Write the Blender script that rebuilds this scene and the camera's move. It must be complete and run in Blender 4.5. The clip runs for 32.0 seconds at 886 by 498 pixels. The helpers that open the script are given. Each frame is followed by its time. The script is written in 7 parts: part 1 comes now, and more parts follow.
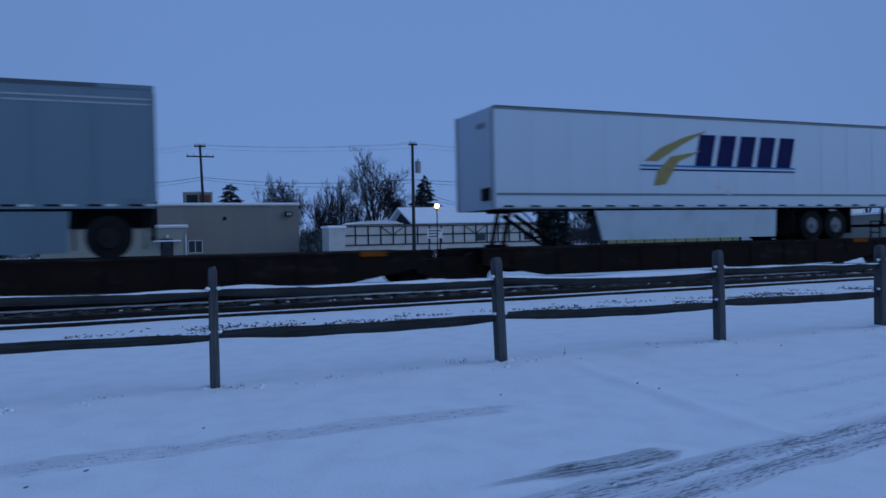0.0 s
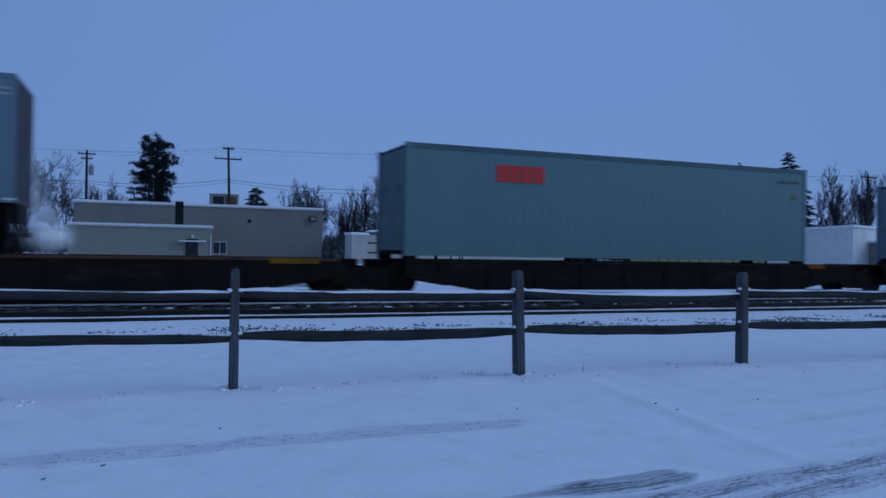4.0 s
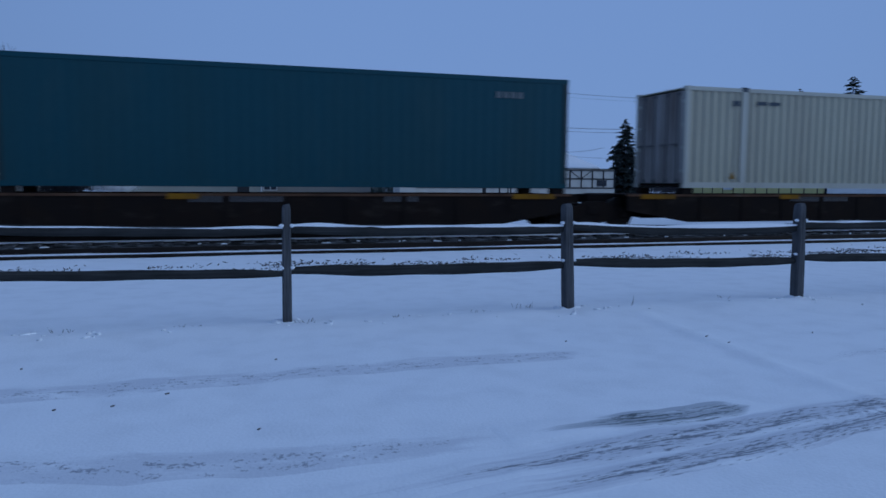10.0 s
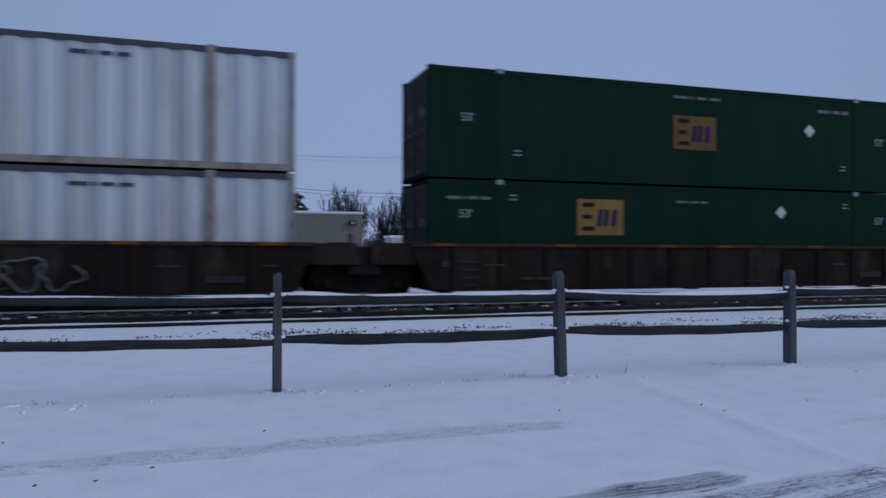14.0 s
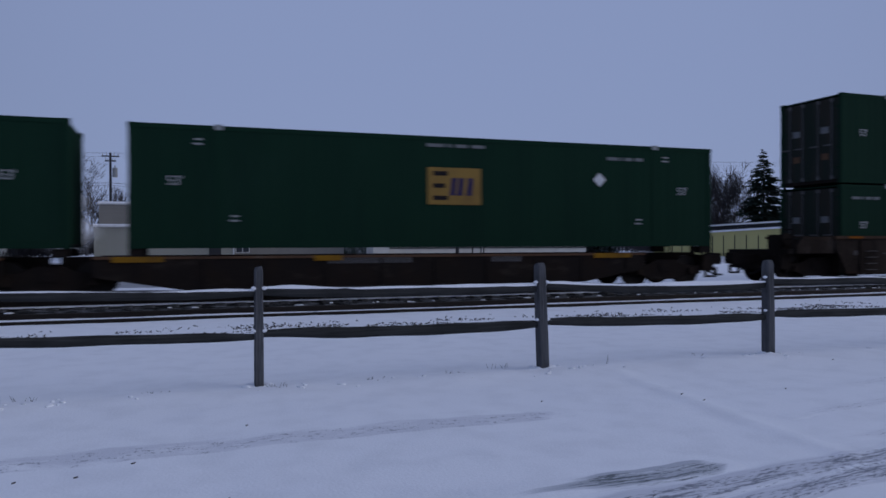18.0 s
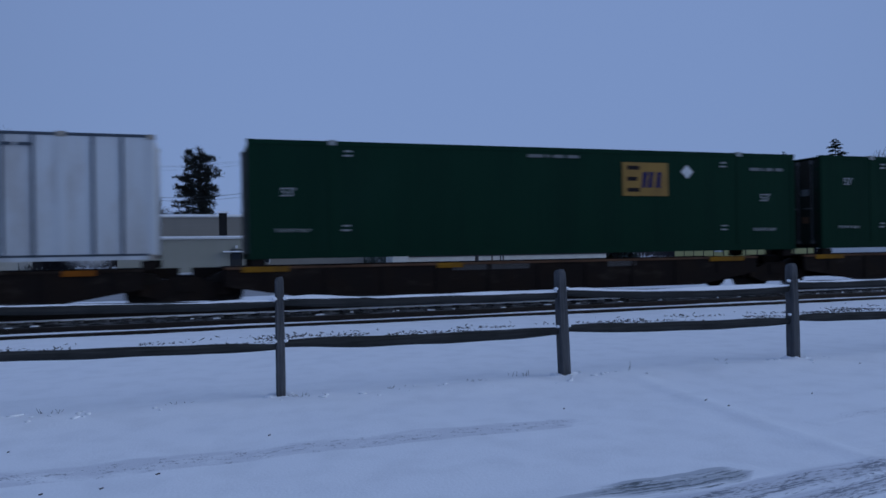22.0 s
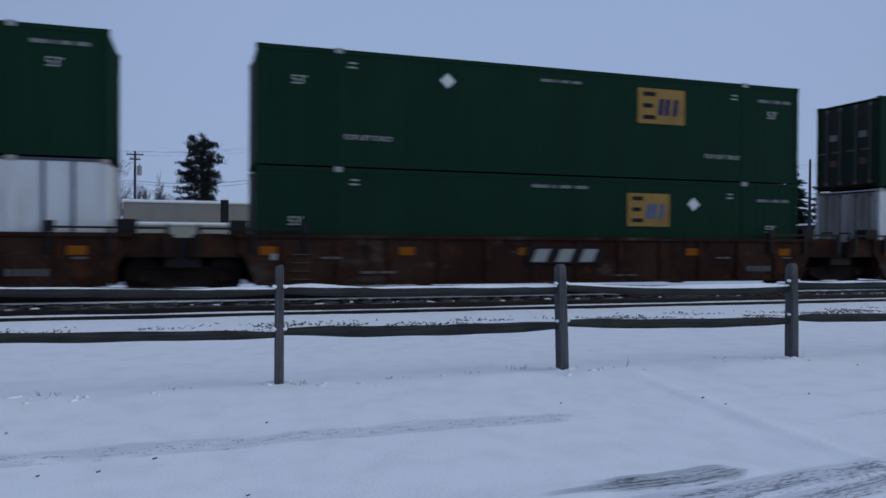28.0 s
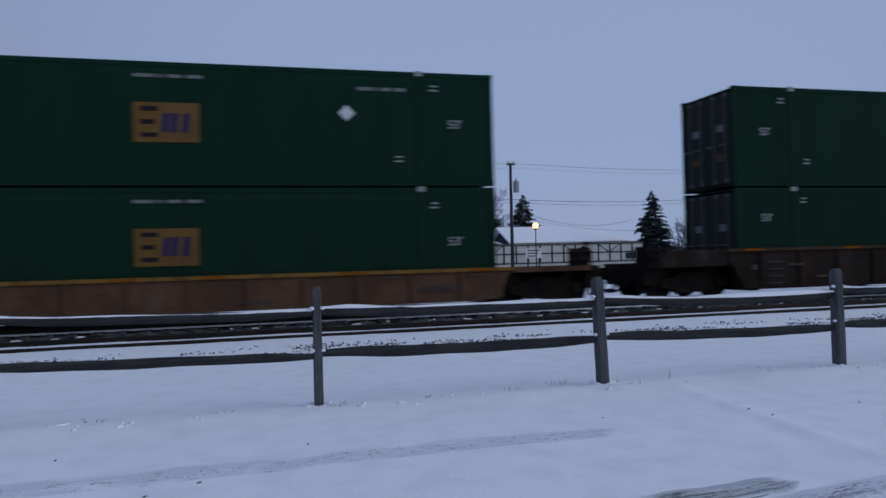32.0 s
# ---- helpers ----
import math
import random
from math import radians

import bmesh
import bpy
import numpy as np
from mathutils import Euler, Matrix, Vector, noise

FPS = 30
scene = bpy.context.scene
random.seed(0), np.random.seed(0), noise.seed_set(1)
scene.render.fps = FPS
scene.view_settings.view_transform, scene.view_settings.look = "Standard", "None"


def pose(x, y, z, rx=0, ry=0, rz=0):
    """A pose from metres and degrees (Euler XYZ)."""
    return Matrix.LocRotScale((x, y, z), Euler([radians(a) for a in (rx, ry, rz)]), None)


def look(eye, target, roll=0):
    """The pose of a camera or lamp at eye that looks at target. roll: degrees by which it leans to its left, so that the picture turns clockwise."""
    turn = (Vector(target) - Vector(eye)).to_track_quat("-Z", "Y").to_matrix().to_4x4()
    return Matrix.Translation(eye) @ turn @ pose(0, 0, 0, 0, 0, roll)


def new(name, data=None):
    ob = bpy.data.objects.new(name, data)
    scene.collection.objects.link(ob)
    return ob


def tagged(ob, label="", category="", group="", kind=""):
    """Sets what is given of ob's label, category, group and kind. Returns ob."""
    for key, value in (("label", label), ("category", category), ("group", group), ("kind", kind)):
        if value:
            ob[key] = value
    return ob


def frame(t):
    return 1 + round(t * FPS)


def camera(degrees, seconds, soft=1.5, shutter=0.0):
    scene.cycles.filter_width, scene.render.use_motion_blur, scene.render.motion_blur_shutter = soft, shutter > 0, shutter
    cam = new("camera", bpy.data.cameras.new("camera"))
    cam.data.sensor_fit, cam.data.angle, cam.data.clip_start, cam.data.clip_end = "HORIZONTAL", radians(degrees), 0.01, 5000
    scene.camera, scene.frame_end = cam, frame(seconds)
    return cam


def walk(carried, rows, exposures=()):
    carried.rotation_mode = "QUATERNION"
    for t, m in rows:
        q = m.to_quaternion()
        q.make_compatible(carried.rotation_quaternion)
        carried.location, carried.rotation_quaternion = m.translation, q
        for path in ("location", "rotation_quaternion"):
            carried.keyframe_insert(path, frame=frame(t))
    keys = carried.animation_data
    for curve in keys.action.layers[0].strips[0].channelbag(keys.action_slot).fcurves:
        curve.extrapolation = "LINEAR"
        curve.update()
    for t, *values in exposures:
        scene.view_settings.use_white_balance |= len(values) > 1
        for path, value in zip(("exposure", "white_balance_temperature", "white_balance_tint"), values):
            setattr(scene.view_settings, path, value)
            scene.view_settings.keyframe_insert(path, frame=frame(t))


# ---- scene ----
cam = camera(60.76, 32.0, soft=1.6, shutter=0.35)
EYE = 1.36


def turn(yaw, pitch, roll):
    """A hand-held camera's pose at its one standpoint."""
    return pose(0, 0, EYE, 0, 0, yaw) @ pose(0, 0, 0, 90 + pitch) @ pose(0, 0, 0, 0, 0, roll)


walk(cam, [(t, turn(*a)) for t, *a in [
    (0.0, -22.9, -0.81, -1.2), (0.5, -22.65, -0.38, -0.87), (1.0, -22.27, -0.84, -0.08), (1.5, -22.02, -1.18, 0.0),
    (2.0, -22.12, -1.88, -0.46), (2.5, -22.01, -0.53, -0.04), (3.0, -22.04, -0.16, 0.3), (3.5, -21.7, -0.07, 0.63),
    (5.5, -20.19, -0.23, 1.81), (6.0, -22.51, -1.57, 2.48), (6.5, -22.84, 0.69, 1.46), (7.0, -22.88, 0.23, 1.28),
    (7.5, -22.11, -2.36, 1.37), (8.0, -20.6, -3.02, 0.79), (8.5, -17.7, -4.76, 0.82), (9.0, -18.17, -5.01, 0.82),
    (9.5, -18.03, -4.71, 0.35), (10.0, -17.63, -5.05, 0.4), (10.5, -17.39, -4.87, 0.73), (11.0, -17.77, -4.52, 0.69),
    (11.5, -18.04, -3.94, 0.85), (12.0, -17.78, -3.44, -0.07), (12.5, -17.74, -3.43, -0.1), (13.0, -18.23, -1.41, 0.56),
    (13.5, -18.08, -0.06, 0.3), (14.0, -18.24, 0.11, 0.2), (14.5, -19.76, 0.28, 0.13), (15.0, -19.47, -0.1, -0.27),
    (15.5, -20.57, 0.42, 0.12), (17.5, -19.9, -0.53, 0.06), (18.0, -19.62, -0.46, -0.15), (18.5, -19.75, 1.15, -0.7),
    (19.0, -19.97, 1.8, -0.59), (19.5, -19.15, 1.29, -0.82), (20.0, -18.92, 1.22, -0.44), (20.5, -16.17, 1.35, -0.49),
    (21.0, -15.78, 1.46, -1.27), (21.5, -17.49, 0.96, -0.51), (22.0, -18.16, 0.16, -0.97), (22.5, -17.93, 0.5, -0.79),
    (23.0, -17.91, 0.68, -0.68), (23.5, -18.02, 0.5, -0.58), (24.0, -18.07, 0.77, -0.9), (24.5, -16.88, 0.6, -2.38),
    (26.5, -14.93, 0.37, -0.86), (27.0, -17.77, 0.24, 0.44), (27.5, -18.16, -0.33, 0.23), (28.0, -18.09, -0.45, 0.36),
    (28.5, -18.04, 0.11, 0.47), (29.0, -17.21, -0.08, 0.12), (29.5, -16.55, 0.04, -0.65), (30.0, -15.99, -0.15, -1.29),
    (30.5, -14.89, 0.58, -1.04), (31.0, -15.73, 0.72, -0.85), (31.5, -16.0, 0.86, -1.08), (32.0, -15.48, 0.88, -1.54)]],
    exposures=[(0, -0.68, 4950, 3), (2, -0.66, 4950, 3), (3, -0.64, 5000, 3), (7, -0.60, 5000, 3), (8, -0.58, 4950, 3), (9, -0.55, 4920, 2),
               (10, -0.52, 5200, 2), (11, -0.46, 5080, 2), (12.3, -0.44, 4850, 1), (13.1, -0.27, 5950, 7), (14, -0.27, 6550, 8), (15, -0.33, 6650, 10), (18, -0.42, 6700, 14),
               (19, -0.44, 6180, 12), (20, -0.49, 5980, 11), (21, -0.46, 6000, 9), (22, -0.52, 5720, 7), (23, -0.62, 5330, 7), (24.5, -0.36, 6200, 9), (27, -0.16, 6880, 6),
               (28, -0.05, 6900, 4), (29, -0.03, 6800, 3), (30, -0.22, 6920, 7), (31, -0.13, 7120, 8), (31.5, -0.12, 7220, 10), (32, -0.20, 6930, 8)])

# ---- daylight: a blue overcast dusk over snow ----
world = bpy.data.worlds.new("dusk")
scene.world = world
world.use_nodes = True
wn, wl = world.node_tree.nodes, world.node_tree.links
sky = wn.new("ShaderNodeTexSky")
sky.sky_type, sky.sun_disc, sky.sun_elevation, sky.sun_rotation = "NISHITA", False, radians(25), radians(115)
cloud = wn.new("ShaderNodeRGB")
cloud.outputs[0].default_value = (0.30, 0.40, 0.682, 1)
blend = wn.new("ShaderNodeMix")
blend.data_type = "RGBA"
blend.inputs[0].default_value = 0.93
scale_sky = wn.new("ShaderNodeVectorMath")
scale_sky.operation = "SCALE"
scale_sky.inputs[3].default_value = 0.1
wl.new(sky.outputs[0], scale_sky.inputs[0])
wl.new(scale_sky.outputs[0], blend.inputs[6])
wl.new(cloud.outputs[0], blend.inputs[7])
# the cloud sheet is brightened ahead, standing in for the lens's darker edges
way, lobe, ease, glowing = wn.new("ShaderNodeTexCoord"), wn.new("ShaderNodeVectorMath"), wn.new("ShaderNodeMapRange"), wn.new("ShaderNodeVectorMath")
lobe.operation, glowing.operation, ease.interpolation_type = "DOT_PRODUCT", "SCALE", "SMOOTHSTEP"
lobe.inputs[1].default_value = (0.37, 0.89, 0.27)
ease.inputs[1].default_value, ease.inputs[2].default_value, ease.inputs[3].default_value, ease.inputs[4].default_value = 0.72, 1.0, 0.87, 1.02
wl.new(way.outputs["Generated"], lobe.inputs[0])
wl.new(lobe.outputs["Value"], ease.inputs[0])
wl.new(blend.outputs[2], glowing.inputs[0])
wl.new(ease.outputs[0], glowing.inputs[3])
wl.new(glowing.outputs[0], wn["Background"].inputs[0])
wn["Background"].inputs[1].default_value = 1.0
sun = new("sun", bpy.data.lights.new("sun", "SUN"))
sun.data.energy, sun.data.angle, sun.data.color = 1.2, radians(50), (0.89, 0.925, 1.0)
sun.matrix_world = look((0, 0, 60), (-110, 55, 0))


# ---- materials ----
def paint(name, colour, rough=0.6, metal=0.0, vary=0.15, size=6.0, bump=0.1, grime=None, dirt=0.35, streak=False, grain=None):
    """A surface with fine grain, larger stains and a little relief; grime is the colour of the stains, streak draws them downwards."""
    m = bpy.data.materials.new(name)
    m.use_nodes = True
    n, l = m.node_tree.nodes, m.node_tree.links
    b = n["Principled BSDF"]
    b.inputs["Roughness"].default_value, b.inputs["Metallic"].default_value = rough, metal
    b.inputs["Specular IOR Level"].default_value = 0.04 if rough > 0.8 else 0.15 if rough > 0.3 else 0.5
    co = n.new("ShaderNodeTexCoord")
    mp = n.new("ShaderNodeMapping")
    l.new(co.outputs["Object"], mp.inputs[0])
    if streak:
        mp.inputs["Scale"].default_value = (1, 1, 0.12)
    fine, wide = n.new("ShaderNodeTexNoise"), n.new("ShaderNodeTexNoise")
    fine.inputs["Scale"].default_value, fine.inputs["Detail"].default_value = size * 6, 6
    wide.inputs["Scale"].default_value, wide.inputs["Detail"].default_value = size * 0.35, 8
    if grain:
        gm = n.new("ShaderNodeMapping")
        gm.inputs["Scale"].default_value = grain
        l.new(co.outputs["Object"], gm.inputs[0])
        l.new(gm.outputs[0], fine.inputs[0])
    else:
        l.new(co.outputs["Object"], fine.inputs[0])
    l.new(mp.outputs[0], wide.inputs[0])
    ramp = n.new("ShaderNodeMapRange")
    ramp.inputs[1].default_value, ramp.inputs[2].default_value = 0.45, 0.75
    ramp.inputs[3].default_value, ramp.inputs[4].default_value = 0.0, dirt
    l.new(wide.outputs["Fac"], ramp.inputs[0])
    mixc = n.new("ShaderNodeMix")
    mixc.data_type = "RGBA"
    mixc.inputs[6].default_value = (*colour, 1)
    mixc.inputs[7].default_value = (*(grime or [c * 0.55 for c in colour]), 1)
    l.new(ramp.outputs[0], mixc.inputs[0])
    hsv = n.new("ShaderNodeHueSaturation")
    var = n.new("ShaderNodeMapRange")
    var.inputs[3].default_value, var.inputs[4].default_value = 1 - vary, 1 + vary
    l.new(fine.outputs["Fac"], var.inputs[0])
    l.new(var.outputs[0], hsv.inputs["Value"])
    l.new(mixc.outputs[2], hsv.inputs["Color"])
    l.new(hsv.outputs[0], b.inputs["Base Color"])
    bp = n.new("ShaderNodeBump")
    bp.inputs["Strength"].default_value, bp.inputs["Distance"].default_value = bump, 0.02
    l.new(fine.outputs["Fac"], bp.inputs["Height"])
    l.new(bp.outputs[0], b.inputs["Normal"])
    return m


def scuffed(m, colour, amount, scale, stretch=(1, 1, 1)):
    """Adds ragged scuffs, rust or stains of another colour to a painted surface."""
    n, l = m.node_tree.nodes, m.node_tree.links
    b = n["Principled BSDF"]
    src = b.inputs["Base Color"].links[0].from_socket
    co, mp, no, mr, mx = n.new("ShaderNodeTexCoord"), n.new("ShaderNodeMapping"), n.new("ShaderNodeTexNoise"), n.new("ShaderNodeMapRange"), n.new("ShaderNodeMix")
    mp.inputs["Location"].default_value, mp.inputs["Scale"].default_value = (scale * 3, 1.7, scale), stretch
    no.inputs["Scale"].default_value, no.inputs["Detail"].default_value, no.inputs["Roughness"].default_value = scale, 9, 0.68
    mr.inputs[1].default_value, mr.inputs[2].default_value, mr.inputs[4].default_value = 0.56, 0.68, amount
    mx.data_type = "RGBA"
    mx.inputs[7].default_value = (*colour, 1)
    l.new(co.outputs["Object"], mp.inputs[0]), l.new(mp.outputs[0], no.inputs[0]), l.new(no.outputs["Fac"], mr.inputs[0])
    l.new(src, mx.inputs[6]), l.new(mr.outputs[0], mx.inputs[0]), l.new(mx.outputs[2], b.inputs["Base Color"])


def snow_mat(name, colour, dirt, patch=0.0, scale=1.0, deep=1.0):
    """Snow with soft relief; patch is how much of the ground shows through it."""
    m = paint(name, colour, 0.85, 0, 0.05, 8 * scale, 0.18, dirt, 0.35)
    if patch:
        n, l = m.node_tree.nodes, m.node_tree.links
        b = n["Principled BSDF"]
        src = b.inputs["Base Color"].links[0].from_socket
        co = n.new("ShaderNodeTexCoord")
        mp = n.new("ShaderNodeMapping")
        mp.inputs["Scale"].default_value = (0.35, 2.6, 1)
        no = n.new("ShaderNodeTexNoise")
        no.inputs["Scale"].default_value, no.inputs["Detail"].default_value, no.inputs["Roughness"].default_value = 5 * scale, 9, 0.75
        l.new(co.outputs["Object"], mp.inputs[0])
        l.new(mp.outputs[0], no.inputs[0])
        mr = n.new("ShaderNodeMapRange")
        mr.inputs[1].default_value, mr.inputs[2].default_value, mr.inputs[4].default_value = 0.60 - patch * 0.3, 0.85 - patch * 0.3, deep
        l.new(no.outputs["Fac"], mr.inputs[0])
        mx = n.new("ShaderNodeMix")
        mx.data_type = "RGBA"
        l.new(src, mx.inputs[6])
        mx.inputs[7].default_value = (*dirt, 1)
        l.new(mr.outputs[0], mx.inputs[0])
        l.new(mx.outputs[2], b.inputs["Base Color"])
    return m


def flat(name, colour, rough=0.6):
    m = paint(name, colour, rough, 0, 0.08, 10, 0.03)
    return m


SNOW = snow_mat("snow", (0.80, 0.82, 0.86), (0.60, 0.62, 0.66))


def worn(name, bare, thin, amount, scale=1.0, film=0.85, along=1.0, sparse=0.0, across=1.0):
    """Snow pressed thin and grey along a strip (its fade uv) and worn through to the ground in streaks and grit, fading at the edges."""
    m = snow_mat(name, (0.79, 0.81, 0.85), (0.60, 0.62, 0.66))
    n, l = m.node_tree.nodes, m.node_tree.links
    b = n["Principled BSDF"]
    src = b.inputs["Base Color"].links[0].from_socket
    uv, fade = n.new("ShaderNodeUVMap"), n.new("ShaderNodeUVMap")
    uv.uv_map, fade.uv_map = "strip", "fade"
    sep = n.new("ShaderNodeSeparateXYZ")
    l.new(fade.outputs[0], sep.inputs[0])

    def op(kind, a, c=0.0):
        k = n.new("ShaderNodeMath")
        k.operation = kind
        for i, v in enumerate((a, c)):
            if isinstance(v, (int, float)):
                k.inputs[i].default_value = v
            else:
                l.new(v, k.inputs[i])
        return k.outputs[0]

    def grain(sx, sy, detail, seed):
        mp, no = n.new("ShaderNodeMapping"), n.new("ShaderNodeTexNoise")
        mp.inputs["Location"].default_value, mp.inputs["Scale"].default_value = (seed, seed, 0), (sx, sy, 1)
        l.new(uv.outputs[0], mp.inputs[0])
        l.new(mp.outputs[0], no.inputs[0])
        no.inputs["Scale"].default_value, no.inputs["Detail"].default_value, no.inputs["Roughness"].default_value = 1.0, detail, 0.65
        return no.outputs["Fac"]

    def ramp(v, a, c, top):
        mr = n.new("ShaderNodeMapRange")
        mr.inputs[1].default_value, mr.inputs[2].default_value, mr.inputs[4].default_value = a, c, top
        l.new(v, mr.inputs[0])
        return mr.outputs[0]

    def lay(under, colour, fac):
        mx = n.new("ShaderNodeMix")
        mx.data_type = "RGBA"
        l.new(under, mx.inputs[6])
        mx.inputs[7].default_value = (*colour, 1)
        l.new(fac, mx.inputs[0])
        return mx.outputs[2]
    edge = op("MULTIPLY", op("POWER", sep.outputs[0], 3.0), 0.36)
    broad = op("SUBTRACT", grain(2.6 * scale * along, 5.0 * across, 6, 3), edge)
    fine = op("SUBTRACT", op("ADD", op("MULTIPLY", grain(9 * scale * along, 13 * across, 8, 7), 0.55), op("MULTIPLY", grain(50 * scale * along, 34 * across, 5, 1), 0.45)), edge)
    c = lay(src, thin, ramp(broad, 0.42 - amount, 0.60 - amount, film))
    c = lay(c, bare, ramp(fine, 0.555 + sparse - amount * 0.6, 0.60 + sparse - amount * 0.6, 0.92))
    l.new(c, b.inputs["Base Color"])
    return m


TRACK_SNOW = worn("worn_snow", (0.30, 0.315, 0.36), (0.62, 0.635, 0.69), 0.09, 1.0, 0.85, 0.8, 0.03, 0.42)
WIDE_SNOW = worn("streaked_snow", (0.20, 0.215, 0.25), (0.575, 0.59, 0.65), 0.11, 0.8, 0.85, 0.35, 0.005, 0.7)
GRAVEL_SNOW = worn("scraped_snow", (0.105, 0.125, 0.135), (0.43, 0.455, 0.50), 0.15, 0.8, 0.9, 0.3, 0.02, 0.8)
SPECKLED_SNOW = worn("speckled_snow", (0.20, 0.21, 0.24), (0.68, 0.69, 0.74), 0.03, 1.0, 0.5, 0.5, 0.01)
BALLAST = snow_mat("snowy_ballast", (0.012, 0.012, 0.012), (0.62, 0.65, 0.70), 0.06, 1.2)
OLD_WOOD = paint("weathered_wood", (0.085, 0.088, 0.095), 0.9, 0, 0.55, 7, 1.0, (0.028, 0.027, 0.027), 0.7, False, (1, 1, 0.08))
RAIL_WOOD = paint("weathered_rail_wood", (0.040, 0.041, 0.041), 0.9, 0, 0.6, 7, 1.0, (0.02, 0.021, 0.02), 0.7, False, (0.06, 1, 1))
TIE_WOOD = paint("tie_wood", (0.02, 0.018, 0.016), 0.95, 0, 0.3, 9, 0.6, (0.35, 0.36, 0.38), 0.5)
RAIL_STEEL = paint("rail_steel", (0.03, 0.025, 0.022), 0.6, 0.7, 0.2, 9, 0.2)
GREEN = paint("container_green", (0.0074, 0.0272, 0.0168), 0.85, 0, 0.10, 3, 0.03, (0.005, 0.0165, 0.0125), 0.5, True)
NAVY = paint("container_navy", (0.0095, 0.0165, 0.0400), 0.75, 0, 0.10, 2, 0.04, (0.022, 0.032, 0.058), 0.5, True)
TEAL = paint("container_teal", (0.014, 0.056, 0.075), 0.55, 0, 0.08, 2, 0.04, (0.02, 0.05, 0.055), 0.5, True)
MINT = paint("container_grey_green", (0.135, 0.205, 0.212), 0.55, 0, 0.06, 2, 0.04, (0.115, 0.175, 0.18), 0.4, True)
MINT_RAIL = paint("grey_green_rail", (0.085, 0.13, 0.135), 0.55, 0, 0.1, 3, 0.04, (0.05, 0.06, 0.06), 0.6)
BOXGREY = paint("container_grey", (0.16, 0.21, 0.265), 0.55, 0, 0.08, 2, 0.04, (0.12, 0.14, 0.16), 0.5, True)
BEIGE = paint("container_beige", (0.42, 0.405, 0.315), 0.55, 0, 0.08, 2, 0.04, (0.30, 0.27, 0.22), 0.5, True)
BEIGE_RAIL = paint("container_beige_rail", (0.44, 0.44, 0.39), 0.55, 0, 0.08, 2, 0.04, (0.30, 0.27, 0.22), 0.5, True)
WHITE_BOX = paint("container_white", (0.50, 0.535, 0.575), 0.5, 0, 0.06, 5, 0.04, (0.30, 0.285, 0.27), 0.6, True)
POST_DIRTY = paint("rusty_white_post", (0.27, 0.25, 0.22), 0.6, 0, 0.15, 6, 0.08, (0.10, 0.06, 0.045), 0.8)
RAIL_SLATE = paint("slate_top_rail", (0.06, 0.064, 0.075), 0.6, 0, 0.15, 4, 0.06, (0.13, 0.13, 0.14), 0.5)
GREY_RIB = paint("rib_slate", (0.055, 0.070, 0.092), 0.6, 0.1, 0.1, 3, 0.04, (0.10, 0.10, 0.105), 0.4, True)
DOOR_DIRTY = paint("dirty_door", (0.34, 0.325, 0.31), 0.85, 0, 0.2, 4, 0.08, (0.075, 0.05, 0.038), 0.9, True)
GREEN_DOOR = paint("dirty_green_door", (0.0085, 0.017, 0.0125), 0.7, 0, 0.3, 5, 0.08, (0.030, 0.022, 0.017), 0.9, True)
TEAL_RUST = paint("rusty_teal_post", (0.022, 0.040, 0.044), 0.7, 0, 0.3, 4, 0.1, (0.05, 0.03, 0.02), 0.9, True)
SIGN_YELLOW = flat("name_yellow", (0.34, 0.20, 0.02), 0.85)
TRAILER_WHITE = paint("trailer_white", (0.51, 0.57, 0.635), 0.45, 0, 0.05, 4, 0.02, (0.44, 0.485, 0.53), 0.25, True)
SKIRT = paint("dirty_skirt", (0.45, 0.51, 0.56), 0.6, 0, 0.1, 4, 0.03, (0.30, 0.33, 0.35), 0.5)
TRAILER_GREY = paint("trailer_grey", (0.155, 0.205, 0.245), 0.4, 0, 0.05, 2, 0.02, (0.10, 0.135, 0.145), 0.6, True)
PANEL_DARK = paint("trailer_grey_patch", (0.13, 0.175, 0.205), 0.4, 0, 0.05, 2, 0.02, (0.09, 0.12, 0.13), 0.6, True)
RIM_GREY = paint("grey_rim", (0.20, 0.21, 0.22), 0.6, 0.3, 0.2, 8, 0.1, (0.06, 0.06, 0.06), 0.7)
RIM_DARK = paint("dark_rim", (0.022, 0.021, 0.021), 0.7, 0.2, 0.2, 6, 0.1)
ALU = paint("aluminium", (0.36, 0.37, 0.38), 0.4, 0.6, 0.08, 4, 0.03)
CAR_BROWN = paint("car_brown", (0.020, 0.0145, 0.0118), 0.85, 0, 0.45, 1.6, 0.15, (0.050, 0.040, 0.034), 0.7, True)
CAR_RED = paint("car_oxide_red", (0.024, 0.0120, 0.0098), 0.85, 0, 0.45, 1.5, 0.12, (0.050, 0.030, 0.021), 0.75)
CAR_TAN = paint("car_faded_yellow", (0.105, 0.060, 0.038), 0.85, 0, 0.35, 1.8, 0.15, (0.035, 0.024, 0.019), 0.9)
